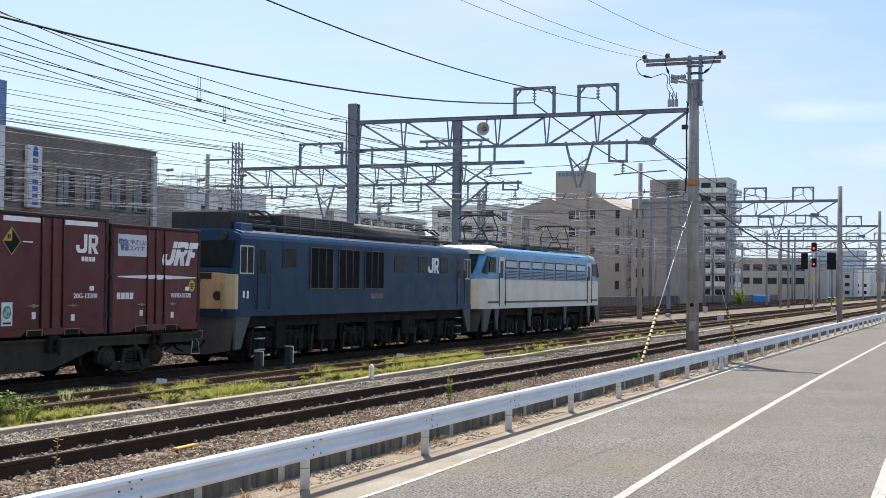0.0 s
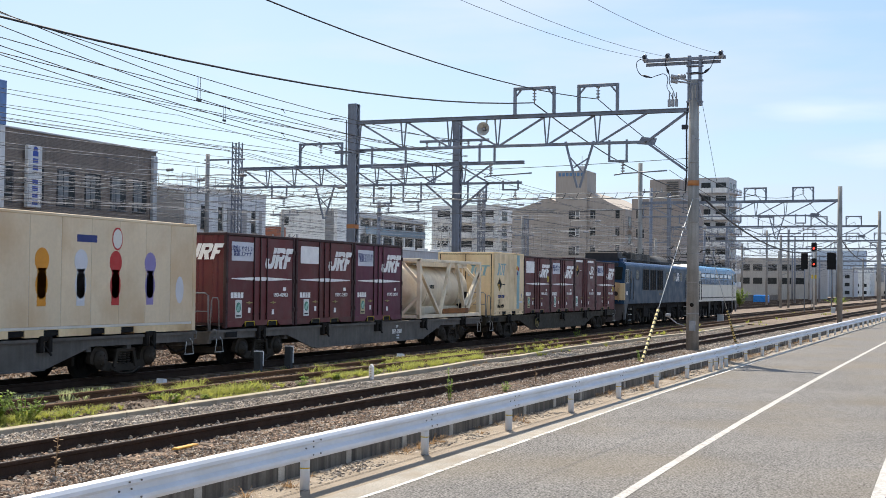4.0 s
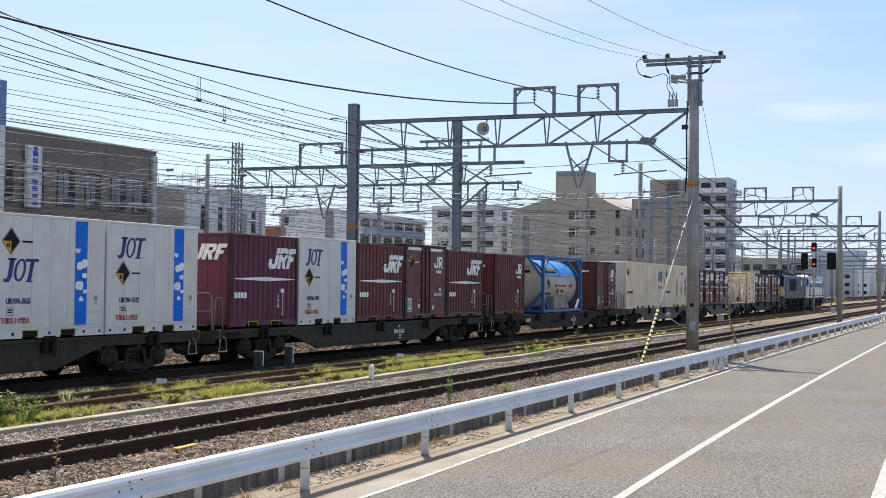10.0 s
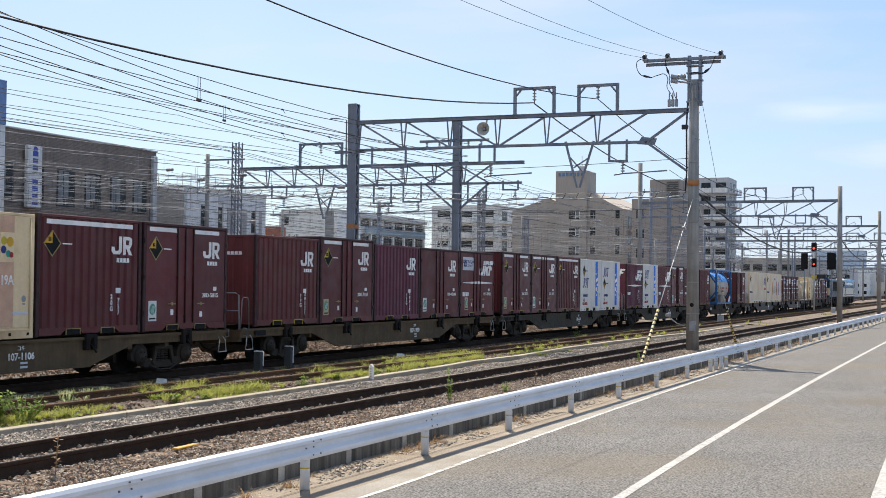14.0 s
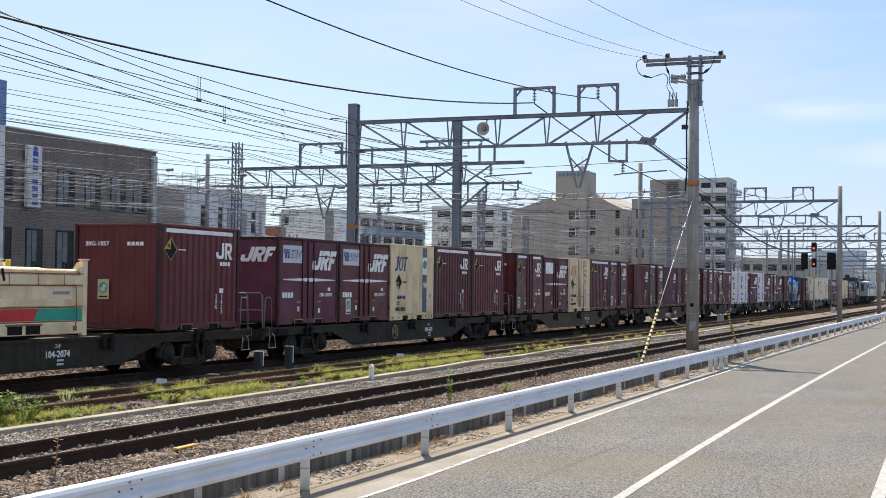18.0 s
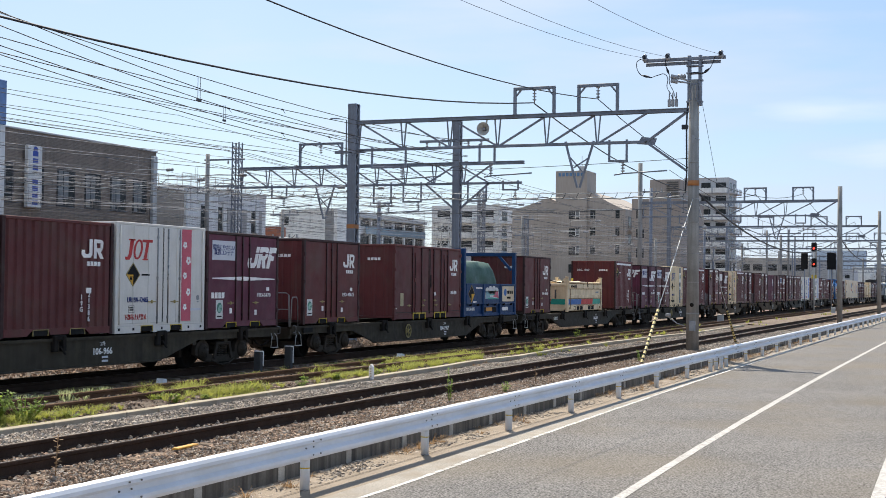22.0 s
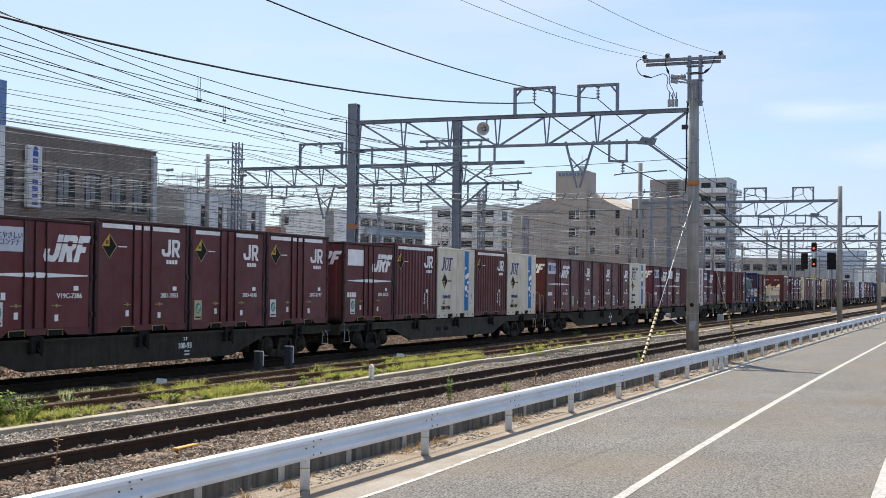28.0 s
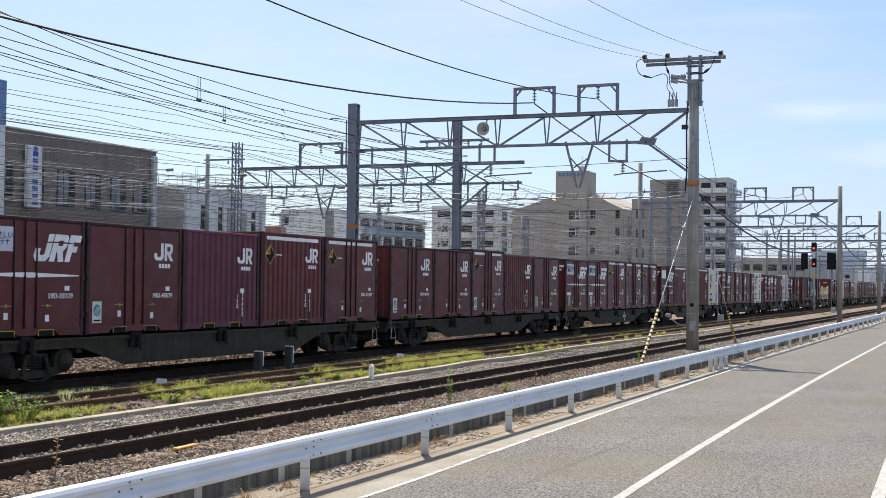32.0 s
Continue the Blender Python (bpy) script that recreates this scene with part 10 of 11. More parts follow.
tw = house("stair_tower", "square brown stair tower with a pale blue sign band", 188.2, 194.0, 43.1, 48.6, 21.9, BROWN_WALL)
sb = part("sign_band", Shape().cbox(-0.1, 0.0, 0.5, 5.1, 21.4, 22.2, 0.02), BROWN_WALL, tw, "sign band with blue bars")
for k in range(7):
    part("sign_bar", Shape().box(-0.112, -0.1, 0.6 + 0.65 * k, 1.08 + 0.65 * k, 21.5, 22.1), TOWER_SIGN, sb)
for k in range(5):
    z = 14.2 - 3.05 * k
    w = part("window", Shape().cbox(-0.05, 0.02, 1.2, 3.1, z, z + 1.45, 0.01), FRAME_DARK, tw)
    part("pane", Shape().box(-0.062, -0.05, 2.05, 3.02, z + 0.08, z + 1.37), WINDOW_DARK, w)
    part("pane", Shape().box(-0.062, -0.05, 1.32, 1.85, z + 0.45, z + 1.37), WINDOW_PALE, w)
    part("window_frame", Shape().box(-0.07, -0.05, 1.85, 1.97, z + 0.08, z + 1.37).box(-0.07, -0.05, 1.2, 1.3, z + 0.08, z + 1.37).box(-0.07, -0.05, 1.3, 1.85, z + 0.3, z + 0.42), WHITE_WALL, w, "white window frame")
part("aerial", Shape().tube((0.5, 1.0, 22.3), (0.5, 1.0, 25.0), 0.05, 6).cbox(-0.1, 0.2, 0.2, 1.4, 22.3, 23.2, 0.03), METAL_ROOF, tw)
db = house("dark_mansion", "tall dark brown tiled block with a blank side wall", 168.4, 186.0, 22.8, 30.3, 15.6, DARK_BROWN_WALL)
part("roof_house", Shape().cbox(2.0, 12.0, 0.5, 5.2, 16.0, 19.2, 0.05), DARK_BROWN_WALL, db)
lv = Shape()
for k in range(8):
    lv.box(1.9, 2.0, 0.8, 2.6, 16.4 + 0.32 * k, 16.6 + 0.32 * k)
part("louvres", lv, WAGON_PALE, db)
for k in range(5):
    window_y(db, 5.6, 6.8, 1.2 + 3.0 * k, 2.6 + 3.0 * k)
flats("tall_flats", "tall pale grey block of flats with stacked balconies", 255.1, 264.5, 30.9, 40.5, 25.8, PALE_WALL, 2.85, [(1.0, 3.2), (5.4, 8.0)], [(0.6, 2.8), (3.9, 5.9), (6.9, 8.9)], rail=WHITE_WALL)
wl = house("grey_works", "long low pale grey works building with strip windows", 296.0, 336.0, 19.0, 36.0, 9.6, WORKS_WALL)
for z0 in (3.9, 7.1):
    for a in (1.0, 4.2, 7.6, 11.0, 14.0):
        window_y(wl, a, a + 2.2, z0, z0 + 1.5)
rnd = random.Random(11)
for i in range(26):
    X = 330 + rnd.uniform(0, 500)
    Y = rnd.uniform(24, 60) + (X - 330) * rnd.uniform(0.0, 0.6)
    w = rnd.uniform(12, 28)
    hgt = rnd.uniform(4, 13)
    fb = house("distant_building", "distant pale town building with a few windows", X, X + w, Y, Y + rnd.uniform(10, 18), hgt, rnd.choice([WHITE_WALL, PALE_WALL, GREY_WALL, TAN_WALL]), "distant town")
    for k in range(int(hgt / 3.2)):
        for a in (1.5, 5.0, 8.5):
            window_y(fb, a, a + 1.8, 1.0 + 3.1 * k, 2.4 + 3.1 * k)
for i in range(30):
    X = 420 + rnd.uniform(0, 700)
    Y = rnd.uniform(12, 30) + (X - 420) * rnd.uniform(-0.05, 0.12)
    w = rnd.uniform(10, 24)
    hgt = rnd.uniform(5, 15) * (0.7 + X / 1500)
    fb = house("distant_building", "distant pale town building in haze", X, X + w, Y, Y + rnd.uniform(8, 16), hgt, rnd.choice([WHITE_WALL, PALE_WALL, GREY_WALL, PALE_WALL]), "distant town")
    for k in range(int(hgt / 3.2)):
        for a in (1.2, 4.4):
            window_y(fb, a, a + 1.8, 1.0 + 3.1 * k, 2.4 + 3.1 * k)
# distance haze is painted into this blue; the air itself is clear
HAZE_PAINT = material("painted_haze_blue", (0.40, 0.48, 0.58), 0.95, vary=0.08, scale=0.02, fine=0.1)
hl = Shape()
n = 90
for k in range(n):
    ya, yb = -700 + 1900 * k / n, -700 + 1900 * (k + 1) / n
    ha, hb = (26 + 26 * noise.noise((y * 0.006, 1.0, 4.0)) + 6 * noise.noise((y * 0.03, 5.0, 4.0)) + 10 for y in (ya, yb))
    hl.add([(2300, ya, -5), (2300, yb, -5), (2420, yb, hb), (2420, ya, ha)], [(0, 3, 2, 1)], True)
tagged(part("backdrop", hl, HAZE_PAINT), "low hills on the horizon painted haze blue", "hills", kind="structure")
# far towers take the same painted haze colour
for X, Y, L, W, hgt in ((840.0, 50.0, 20.0, 16.0, 27.0), (900.0, 34.0, 20.0, 14.0, 20.0), (980.0, 76.0, 24.0, 22.0, 31.0)):
    house("distant_tower", "distant tower block painted haze blue", X, X + L, Y, Y + W, hgt, HAZE_PAINT, "distant town")
# low fence and wall along the back of the yard
fw = thing("yard_wall", "long low grey concrete wall behind the tracks", "wall", at=(0, 23.2, -0.46))
for i in range(60):
    part("wall_panel", lambda: Shape().cbox(0.02, 4.98, -0.06, 0.06, 0, 1.5, 0.02), CONCRETE, fw, key="yard_wall_panel", at=(-20 + 5.0 * i, 0, 0))
bs = thing("blue_sheet", "blue tarpaulin-covered stack beside the tracks", "stack", at=(205.0, 15.2, -0.3))
part("cover", Shape().cbox(0, 1.6, 0, 2.6, 0, 1.5, 0.2), BLUE_SHEET, bs)

# ---- loose stones, grass and small things ----
def stone_field(name, count, x0, x1, y0, y1, z, size, mat_, label, seed, keep=None, squash=0.7):
    """Loose angular stones, all in one mesh."""
    rng = np.random.default_rng(seed)
    x, y = rng.uniform(x0, x1, count * 2), rng.uniform(y0, y1, count * 2)
    if keep is not None:
        ok = keep(x, y)
        x, y = x[ok], y[ok]
    x, y = x[:count], y[:count]
    n = len(x)
    base = np.array([(1, -0.75, -0.5), (0.9, 0.8, -0.5), (-0.95, 0.7, -0.5), (-0.8, -0.85, -0.5), (0.6, -0.4, 0.55), (0.5, 0.5, 0.5), (-0.55, 0.4, 0.6), (-0.5, -0.5, 0.45)])
    tri = np.array([(0, 1, 5), (0, 5, 4), (1, 2, 6), (1, 6, 5), (2, 3, 7), (2, 7, 6), (3, 0, 4), (3, 4, 7), (4, 5, 6), (4, 6, 7)])
    s = size * rng.uniform(0.4, 1.25, n)
    ang = rng.uniform(0, 2 * np.pi, n)
    jit = 1 + rng.uniform(-0.4, 0.4, (n, 8, 3))
    p = base[None] * jit * s[:, None, None]
    p[:, :, 1] *= rng.uniform(0.5, 1.0, n)[:, None]
    p[:, :, 2] *= squash
    tx, ty = rng.normal(0, 0.35, n), rng.normal(0, 0.35, n)
    p[:, :, 2] += p[:, :, 0] * tx[:, None] + p[:, :, 1] * ty[:, None]
    c, sn = np.cos(ang)[:, None], np.sin(ang)[:, None]
    q = np.stack([p[:, :, 0] * c - p[:, :, 1] * sn + x[:, None], p[:, :, 0] * sn + p[:, :, 1] * c + y[:, None], p[:, :, 2]], 2)
    hz = np.array([bed_height(a, b) for a, b in zip(x, y)])
    q[:, :, 2] += (z + hz + s * 0.1)[:, None]
    f = tri[None] + (np.arange(n) * 8)[:, None, None]
    me = bpy.data.meshes.new(name)
    me.from_pydata(q.reshape(-1, 3).tolist(), [], f.reshape(-1, 3).tolist())
    me.materials.append(mat_)
    ob = new(name, me)
    return tagged(ob, label, "stones", kind="stuff")


def island_vary(m, amount=0.5):
    """Lets each loose piece of a mesh take its own shade."""
    nt = m.node_tree
    b = nt.nodes["Principled BSDF"]
    g = nt.nodes.new("ShaderNodeNewGeometry")
    r = nt.nodes.new("ShaderNodeMapRange")
    r.inputs["To Min"].default_value, r.inputs["To Max"].default_value = 1 - amount, 1 + amount
    nt.links.new(g.outputs["Random Per Island"], r.inputs["Value"])
    mx = nt.nodes.new("ShaderNodeMix")
    mx.data_type, mx.blend_type = "RGBA", "MULTIPLY"
    mx.inputs["Factor"].default_value = 1.0
    nt.links.new(b.inputs["Base Color"].links[0].from_socket, mx.inputs["A"])
    nt.links.new(r.outputs["Result"], mx.inputs["B"])
    nt.links.new(mx.outputs["Result"], b.inputs["Base Color"])


for m in (STONES, RUSTY_STONES):
    island_vary(m, 0.52)


def off_rails(x, y):
    ok = np.ones(len(x), bool)
    for c in (-7.95, -3.55, 0.0):
        for r in (-0.566, 0.566):
            ok &= np.abs(y - c - r) > 0.085
    on_sleeper = (np.abs((x + 60 + 0.31) % 0.62 - 0.31) < 0.10) & (np.abs(y + 7.95) < 0.95)
    return ok & ~(on_sleeper & (np.sin(x * 37.0 + y * 11.0) < 0.85))


stone_field("ballast_stones", 66000, -21, 12, -10.1, -5.25, BED_Z, 0.031, STONES, "loose grey crushed stones around the near track", 1, off_rails)
stone_field("ballast_stones", 24000, 12, 48, -10.1, -4.9, BED_Z, 0.048, STONES, "loose grey crushed stones along the near track", 2, off_rails)
stone_field("ballast_stones", 20000, -18, 40, -4.9, -1.0, BED_Z, 0.036, RUSTY_STONES, "rust-stained crushed stones around the siding", 3, off_rails)
stone_field("ballast_stones", 18000, -16, 60, 0.6, 7.0, BED_Z + 0.04, 0.055, RUSTY_STONES, "reddish crushed stones beyond the train", 4)
stone_field("ballast_stones", 30000, -21, 20, -10.1, -6.6, BED_Z + 0.01, 0.033, RUSTY_STONES, "brown crushed stones between the near rails", 6, off_rails)
stone_field("kerb_gravel", 9000, -21, 40, -11.45, -10.92, -0.41, 0.035, STONES, "fine gravel swept against the retaining edge", 5)

def leaf_material(name, colour, through_colour, vary=0.2):
    """Thin leaves that let some light through."""
    m = material(name, colour, 0.65, vary=vary, scale=1.5, fine=20, spec=0.2)
    nt = m.node_tree
    b, out = nt.nodes["Principled BSDF"], nt.nodes["Material Output"]
    tr_ = nt.nodes.new("ShaderNodeBsdfTranslucent")
    tr_.inputs["Color"].default_value = (*through_colour, 1)
    mx = nt.nodes.new("ShaderNodeMixShader")
    mx.inputs[0].default_value = 0.5
    nt.links.new(b.outputs[0], mx.inputs[1])
    nt.links.new(tr_.outputs[0], mx.inputs[2])
    nt.links.new(mx.outputs[0], out.inputs["Surface"])
    return m


GRASS = leaf_material("fresh_grass", (0.26, 0.275, 0.08), (0.44, 0.46, 0.11))
SILVER_GRASS = leaf_material("feathery_grey_grass", (0.32, 0.35, 0.20), (0.45, 0.50, 0.26))
DRY_GRASS = leaf_material("dry_grass", (0.30, 0.205, 0.125), (0.30, 0.19, 0.10))
WEED = leaf_material("leafy_weed", (0.15, 0.23, 0.055), (0.34, 0.44, 0.08))
for m in (GRASS, SILVER_GRASS, DRY_GRASS, WEED):
    island_vary(m, 0.5)


def grass_patch(name, spots, blades, h, mat_, label, seed, spread=0.45, lean=0.5, width=0.012):
    """Tussocks: each spot holds a few tufts whose blades arch outwards from one root."""
    rng = np.random.default_rng(seed)
    v, f = [], []
    for (cx, cy, k) in spots:
        tufts = max(2, int(5 * k))
        for _ in range(tufts):
            tx, ty = rng.normal(cx, spread * (0.6 + 0.6 * k)), rng.normal(cy, spread * 0.5)
            size = h * k * rng.uniform(0.45, 1.15)
            n = int(blades * k / tufts)
            z0 = (BED_Z if ty > -10.7 else ROAD_Z) - 0.02 + (0.09 if -4.75 < ty < -2.2 else 0.0)
            for a, q, b in zip(rng.uniform(0, 2 * np.pi, n), rng.uniform(0.4, 1.15, n), rng.uniform(0.1, lean, n)):
                dx, dy = math.cos(a), math.sin(a)
                wx, wy = -dy * width, dx * width
                hh, out = size * q, size * q * b
                rx, ry = tx + dx * 0.03 * q, ty + dy * 0.03 * q
                m = len(v)
                for u, z, wd in ((0.0, 0.0, 1.0), (0.30, 0.55, 0.9), (0.72, 0.92, 0.55)):
                    px, py = rx + dx * out * u, ry + dy * out * u
                    v += [(px - wx * wd, py - wy * wd, z0 + hh * z), (px + wx * wd, py + wy * wd, z0 + hh * z)]
                v.append((rx + dx * out, ry + dy * out, z0 + hh * (1.0 - 0.28 * b)))
                f += [(m, m + 1, m + 3, m + 2), (m + 2, m + 3, m + 5, m + 4), (m + 4, m + 5, m + 6)]
    me = bpy.data.meshes.new(name)
    me.from_pydata(v, [], f)
    me.materials.append(mat_)
    return tagged(new(name, me), label, "grass", kind="stuff")


rg = random.Random(21)


def band(n, x0, x1, y0, y1, k0, k1, wave):
    """Tuft centres along a strip, in clusters."""
    rows = []
    for _ in range(n):
        x = rg.uniform(x0, x1)
        d = 0.5 + 0.32 * math.sin(x * 0.9 + wave) + 0.3 * math.sin(x * 0.41 + 2.1 * wave)
        if rg.random() < d:
            rows.append((x, rg.uniform(y0, y1), rg.uniform(k0, k1) * (0.7 + 0.4 * d)))
    return rows


near_rows = (band(60, -13.2, -10.0, -4.85, -4.45, 0.3, 0.65, 0.4) + band(110, -8.9, -4.4, -4.85, -4.35, 0.35, 0.9, 0.9) + band(30, -18, -12.6, -4.8, -4.4, 0.3, 0.7, 0.4)
             + band(30, -4.0, 12, -4.8, -4.4, 0.2, 0.6, 1.4) + band(26, -7.2, -5.2, -4.2, -2.8, 0.7, 1.1, 0.7) + band(30, -9.0, -5.0, -3.9, -3.3, 0.25, 0.5, 1.7) + band(90, 0.5, 12, -3.95, -2.9, 0.4, 0.9, 1.9)
             + band(50, -2.5, 9, -2.8, -2.5, 0.4, 0.8, 2.9) + band(40, -9.6, -7.2, -2.7, -2.1, 0.5, 0.8, 0.3))
mid_rows = band(90, 12, 45, -4.9, -4.2, 0.3, 0.9, 0.9) + band(70, 12, 60, -2.9, -1.9, 0.4, 0.9, 2.6) + band(40, 12, 45, -3.9, -3.1, 0.3, 0.7, 3.3)
far_rows = [(rg.uniform(45, 130), rg.choice([-4.6, -2.4, -5.3]) + rg.uniform(-0.3, 0.3), rg.uniform(0.5, 1.2)) for _ in range(16)]
grass_patch("grass", near_rows, 210, 0.27, GRASS, "fresh green grass growing through the siding", 8, spread=0.27, lean=1.7, width=0.0038)
lush = random.Random(21)
lush_rows = [(lush.uniform(-2.0, 9.5), lush.uniform(-4.7, -4.35), lush.uniform(0.4, 0.85)) for _ in range(62)] + [(lush.uniform(1.0, 14.0), lush.uniform(-2.95, -2.5), lush.uniform(0.4, 0.8)) for _ in range(26)] + [(lush.uniform(-1.0, 9.0), lush.uniform(-3.9, -3.3), lush.uniform(0.25, 0.6)) for _ in range(24)]
grass_patch("grass", lush_rows, 170, 0.27, GRASS, "lush green grass between the trough and siding rails", 15, spread=0.30, lean=1.6, width=0.005)
grass_patch("grass", mid_rows, 120, 0.26, GRASS, "fresh green grass along the siding", 13, spread=0.45, lean=1.0, width=0.010)
grass_patch("grass", far_rows, 90, 0.22, GRASS, "green grass along the siding further off", 9, spread=0.7, width=0.014)
grass_patch("feathery_grass", [(-9.3 + rg.uniform(-0.6, 0.6), -2.8 + rg.uniform(-0.2, 0.2), rg.uniform(0.6, 1.0)) for _ in range(9)] + [(-8.2 + rg.uniform(-0.5, 0.5), -2.75, rg.uniform(0.7, 1.0)) for _ in range(7)], 110, 0.24, SILVER_GRASS, "feathery grey-green grass tufts beside the rails", 14, spread=0.25, lean=0.7, width=0.007)
grass_patch("dry_grass", [(rg.uniform(-20, 40), rg.uniform(-11.15, -10.95), rg.uniform(0.3, 1.0)) for _ in range(70)], 150, 0.15, DRY_GRASS, "dry brown weeds along the retaining edge", 10, spread=0.34, lean=3.2, width=0.004)
grass_patch("dry_grass", [(rg.uniform(-18, 40), rg.choice([-4.9, -5.4, -3.5, -2.4, -9.6]), rg.uniform(0.3, 0.7)) for _ in range(110)], 40, 0.2, DRY_GRASS, "dry stalks and litter among the stones", 12, spread=0.35, lean=1.4, width=0.007)


def weed(x, y, h, label, mat_=WEED, n=70, r=0.16, seed=1, leaf=1.0):
    """A leafy weed: stalks with many small leaves."""
    w = thing("weed", label, "weed", "weeds by the track", at=(x, y, BED_Z))
    rr = random.Random(seed)
    st, lf = Shape(), Shape()
    tips = []
    for k in range(1 if n < 40 else 5 if n < 200 else 22):
        a = rr.uniform(0, 6.28)
        tip = Vector((math.cos(a) * r * rr.uniform(0.2, 1), math.sin(a) * r * rr.uniform(0.2, 1), h * rr.uniform(0.6, 1.0)))
        st.tube((0, 0, -0.03), tip, 0.006, 4)
        tips.append(tip)
    for k in range(n):
        t = rr.choice(tips)
        p = t * rr.uniform(0.25, 1.0)
        a = rr.uniform(0, 6.28)
        d = Vector((math.cos(a), math.sin(a), rr.uniform(-0.3, 0.6))).normalized() * rr.uniform(0.04, 0.09) * leaf
        s = d.cross(Vector((0, 0, 1))).normalized() * d.length * 0.32
        lf.add([p, p + d * 0.5 + s, p + d, p + d * 0.5 - s], [(0, 1, 2, 3)])
    tagged(part("stalks", st, mat_, w), kind="stuff")
    tagged(part("leaves", lf, mat_, w), kind="stuff")


# shrubs and tall weeds where the clip shows them
weed(-13.1, -4.5, 0.62, "leafy green weed clump beside the siding", n=700, r=0.42, seed=2)
weed(-12.4, -4.6, 0.5, "leafy green weed clump beside the siding", n=380, r=0.38, seed=3)
weed(-5.1, -9.3, 0.75, "tall slender green weed on the ballast", n=60, r=0.08, seed=4)
weed(-2.0, -9.4, 0.28, "small bright green weed on the ballast", n=70, r=0.22, seed=5)
weed(-17.2, -9.0, 0.8, "tall dry brown stalk on the ballast", DRY_GRASS, 26, 0.05, 6)
weed(0.6, -9.3, 0.75, "tall dry brown stalk on the ballast", DRY_GRASS, 26, 0.05, 7)
weed(28.0, -2.3, 0.55, "leafy green weed clump beside the siding", n=160, r=0.4, seed=8)
weed(11.5, -9.2, 0.45, "small green weed on the ballast", n=70, r=0.15, seed=9)
weed(146.9, 10.3, 2.6, "round bushy green shrub between the tracks", n=1500, r=1.5, seed=11, leaf=4.0)
weed(190.0, 2.2, 1.3, "low bushy green shrub between the tracks", n=900, r=2.6, seed=15, leaf=4.0)
weed(90.0, 16.9, 3.2, "bushy green shrub by the yard wall", n=1200, r=2.0, seed=12, leaf=2.5)

for k in range(16):
    weed(rg.uniform(-12.5, 8.0), rg.choice([-4.75, -4.5, -4.3, -3.2]), rg.uniform(0.14, 0.28), "low leafy weed among the grass by the siding", n=150, r=rg.uniform(0.14, 0.26), seed=40 + k)
# concrete cable trough along the siding
TROUGH = material("sunned_trough_concrete", (0.36, 0.315, 0.24), 0.9, vary=0.14, scale=1.5, fine=35, dirt=(0.26, 0.2, 0.13), dirt_amount=0.6, per_object=0.12, bump=0.004)
tr = thing("cable_trough", "pale concrete cable trough along the siding", "cable trough", kind="structure")


def trough_lid():
    return Shape().cbox(-0.497, 0.497, -0.11, 0.11, -0.06, 0.062, 0.008)


TROUGH_X = [-6.0, -1.5, 0.7, 4.6, 7.7, 9.7, 11.9, 16.3, 18.8, 20.1, 24.5, 28.4, 33.5, 37.7, 44.0, 57.0]
TROUGH_LIE = [-0.05, 0.02, 0.25, 0.36, 0.68, 0.56, 0.40, 0.78, 1.0, 0.88, 0.92, 0.72, 0.6, 0.18, 0.0, 0.4]
for i in range(75):
    x = -18 + 1.0 * i
    lie = np.interp(x, TROUGH_X, TROUGH_LIE)
    slope = np.interp(x + 0.5, TROUGH_X, TROUGH_LIE) - np.interp(x - 0.5, TROUGH_X, TROUGH_LIE)
    o = part("lid", trough_lid, TROUGH, tr, key="trough_lid", at=(x, -5.15 + 0.38 * lie, BED_Z + 0.035 + 0.045 * lie))
    o.rotation_euler = (0, -0.045 * slope, 0.38 * slope + rg.uniform(-0.02, 0.02))
# short concrete marker stubs and posts
TOOL_GREY_DARK = material("dark_stub_grey", (0.05, 0.05, 0.05), 0.8, vary=0.2)
for x, y, h, w in ((0.08, -1.85, 0.54, 0.15), (1.72, -1.85, 0.61, 0.13)):
    s = thing("clearance_stub", "short black stub with a white edge beside the rails", "marker", "marker stubs", at=(x, y, -0.14))
    part("plate", Shape().cbox(-w / 2, w / 2, -0.10, 0.10, 0, h, 0.015), TOOL_GREY_DARK, s)
    part("white_edge", Shape().cbox(w / 2 - 0.02, w / 2 + 0.03, -0.105, 0.105, 0.16, h + 0.01, 0.01).cbox(-w / 2, w / 2, -0.105, 0.105, h, h + 0.02, 0.006), WHITE_MARK, s)
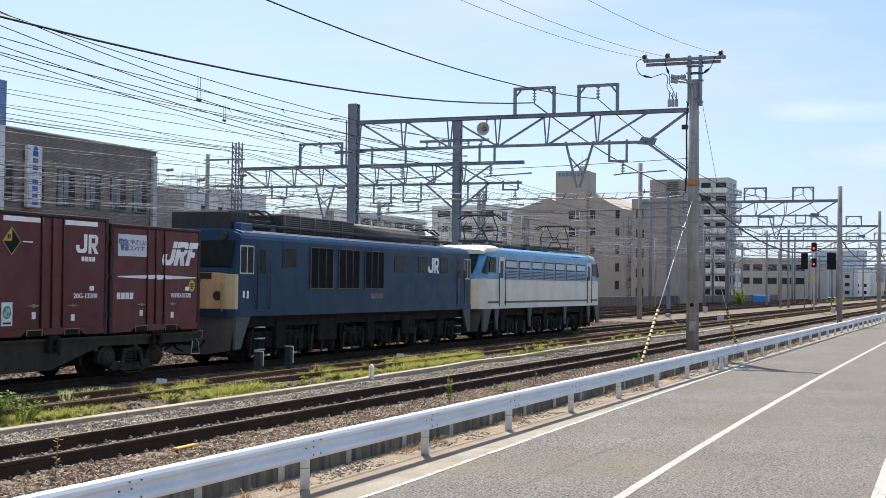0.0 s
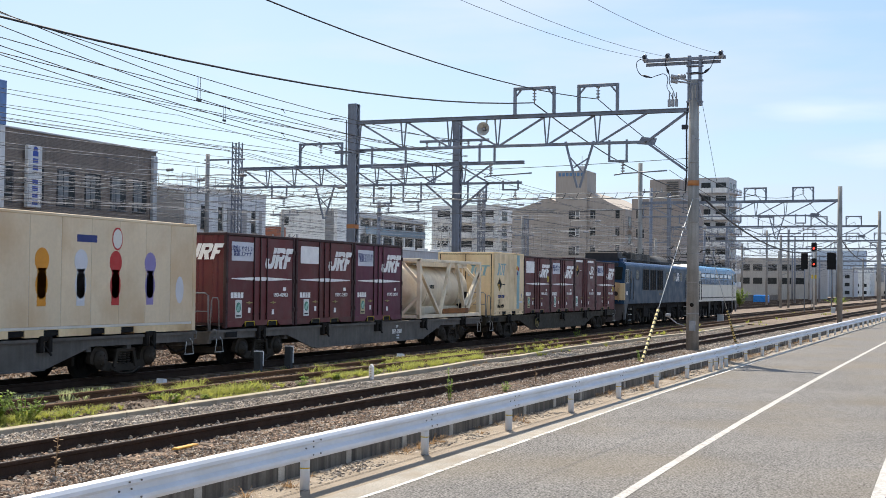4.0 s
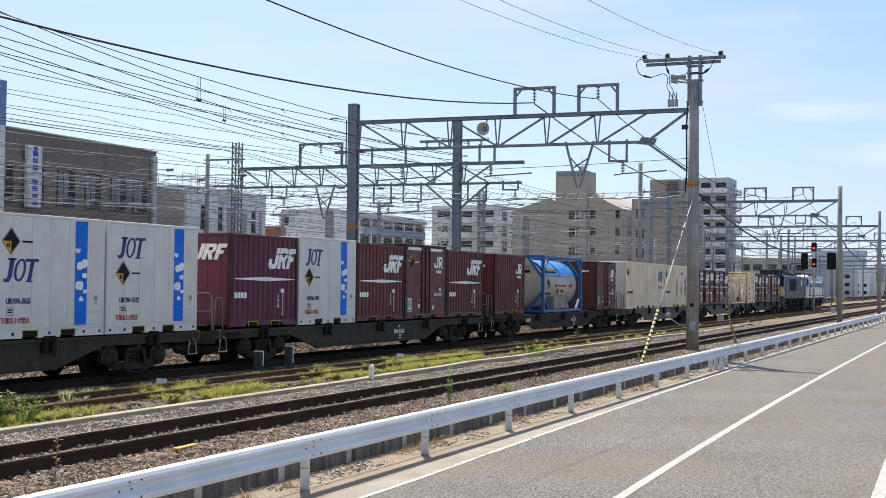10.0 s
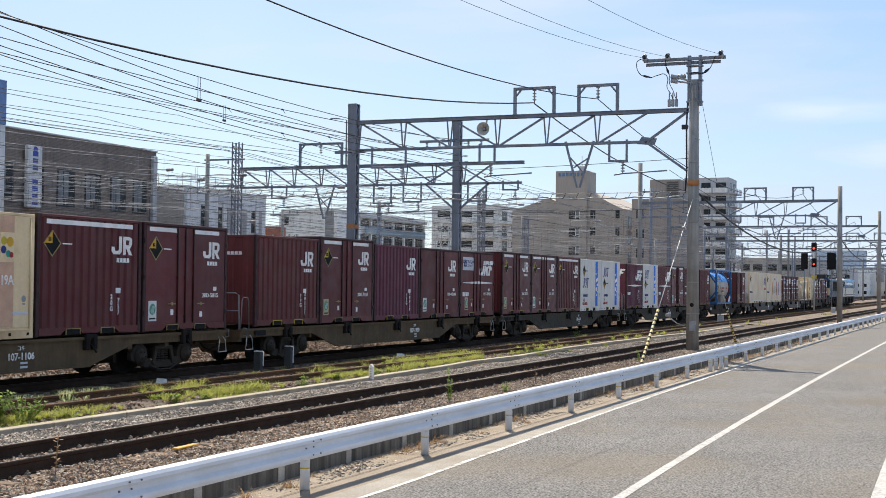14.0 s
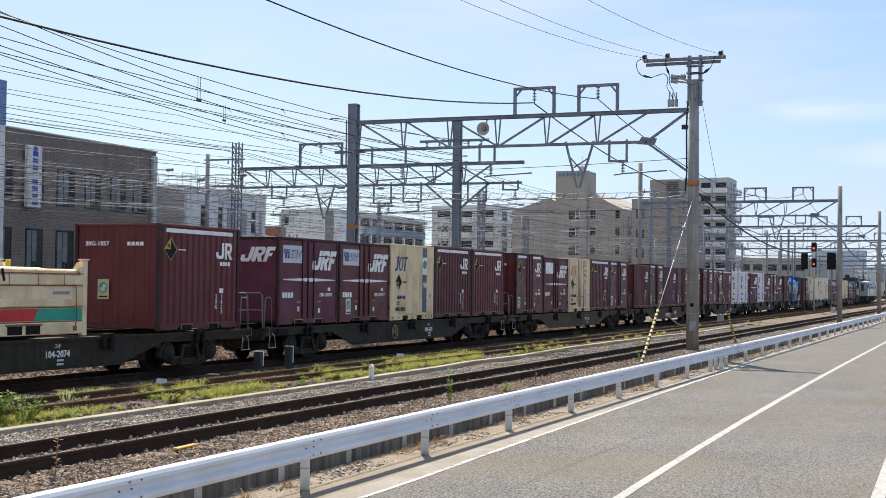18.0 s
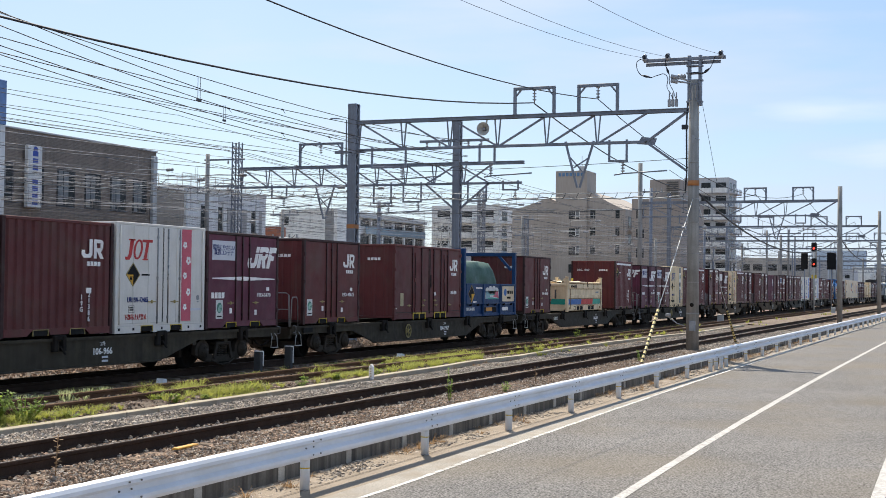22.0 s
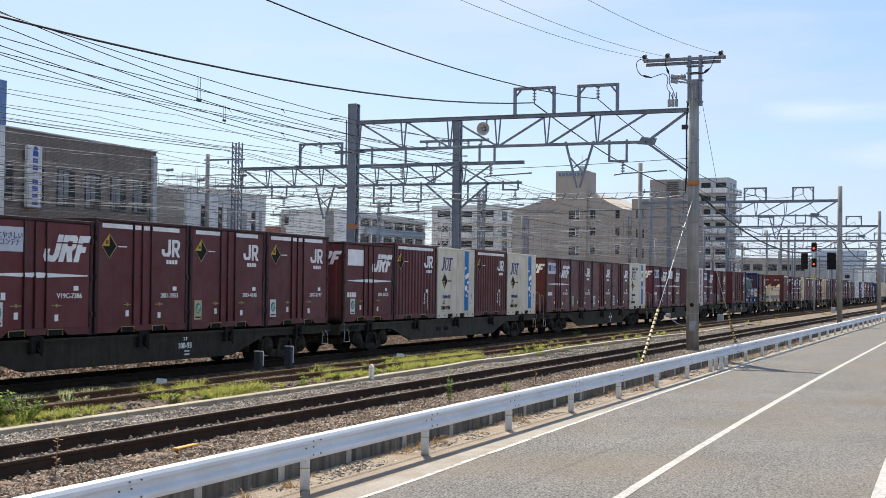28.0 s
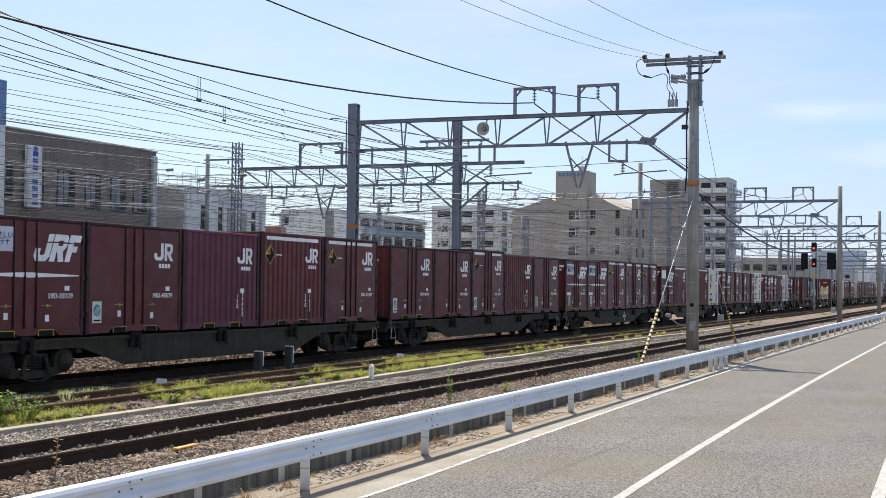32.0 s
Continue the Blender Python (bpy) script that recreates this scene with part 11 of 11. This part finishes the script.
mp = thing("marker_post", "short white concrete marker post", "marker", "marker stubs", at=(-0.10, -5.20, -0.2))
part("post", Shape().cbox(-0.055, 0.055, -0.055, 0.055, 0, 0.34, 0.015).prism([(-0.04, 0.34), (0.04, 0.34), (0.0, 0.40)], "x", -0.05, 0.05), WHITE_MARK, mp)
for i in range(4):
    part("bar", Shape().box(-0.059, -0.055, -0.025, 0.025, 0.08 + 0.06 * i, 0.11 + 0.06 * i), TANK_GREY, mp)
for x, y, sx in ((-4.0, -1.62, 0.10), (9.6, -1.7, 0.14)):
    wb = thing("white_block", "low white sloping block beside the rails", "block", "white blocks", at=(x, y, -0.17))
    part("block", Shape().prism([(-sx, 0), (sx, 0), (sx * 0.8, 0.09), (-sx * 0.5, 0.11)], "y", -0.09, 0.09), WHITE_MARK, wb)
SCRAP = material("orange_scrap", (0.55, 0.29, 0.06), 0.7, vary=0.15)
pl = thing("scrap_plank", "yellow-brown scrap plank lying on the ballast", "plank", at=(-14.12, -8.85, BED_Z + 0.06), turn=4)
part("board", Shape().cbox(-0.3, 0.3, -0.05, 0.05, 0, 0.03, 0.008), SCRAP, pl)
for x, y in ((62.0, -2.6), (101.0, 6.0), (112.5, -5.0)):
    bx = thing("equipment_cabinet", "small pale grey trackside cabinet", "cabinet", "trackside cabinets", at=(x, y, -0.25))
    part("case", Shape().cbox(-0.18, 0.18, -0.2, 0.2, 0, 0.6, 0.03), PALE_RAIL, bx)
    part("lid", Shape().cbox(-0.2, 0.2, -0.22, 0.22, 0.6, 0.64, 0.015), METAL_ROOF, bx)


# ---- motion ----
def motions():
    times = [float(t) for t in range(33)]
    offs = train_offset(times)
    for ob, s, y, z in MOVERS:
        walk(ob, [(t, pose(s + d, y, z)) for t, d in zip(times, offs)])
    # wheels roll with the way travelled
    ticks = [i / 30 for i in range(961)]
    way = train_offset(ticks)
    for ob, _ in WHEELS:
        x, y, z = ob.location
        walk(ob, [(t, pose(x, y, z, 0, math.degrees(d / z) % 360, 0)) for t, d in zip(ticks, way)])


motions()
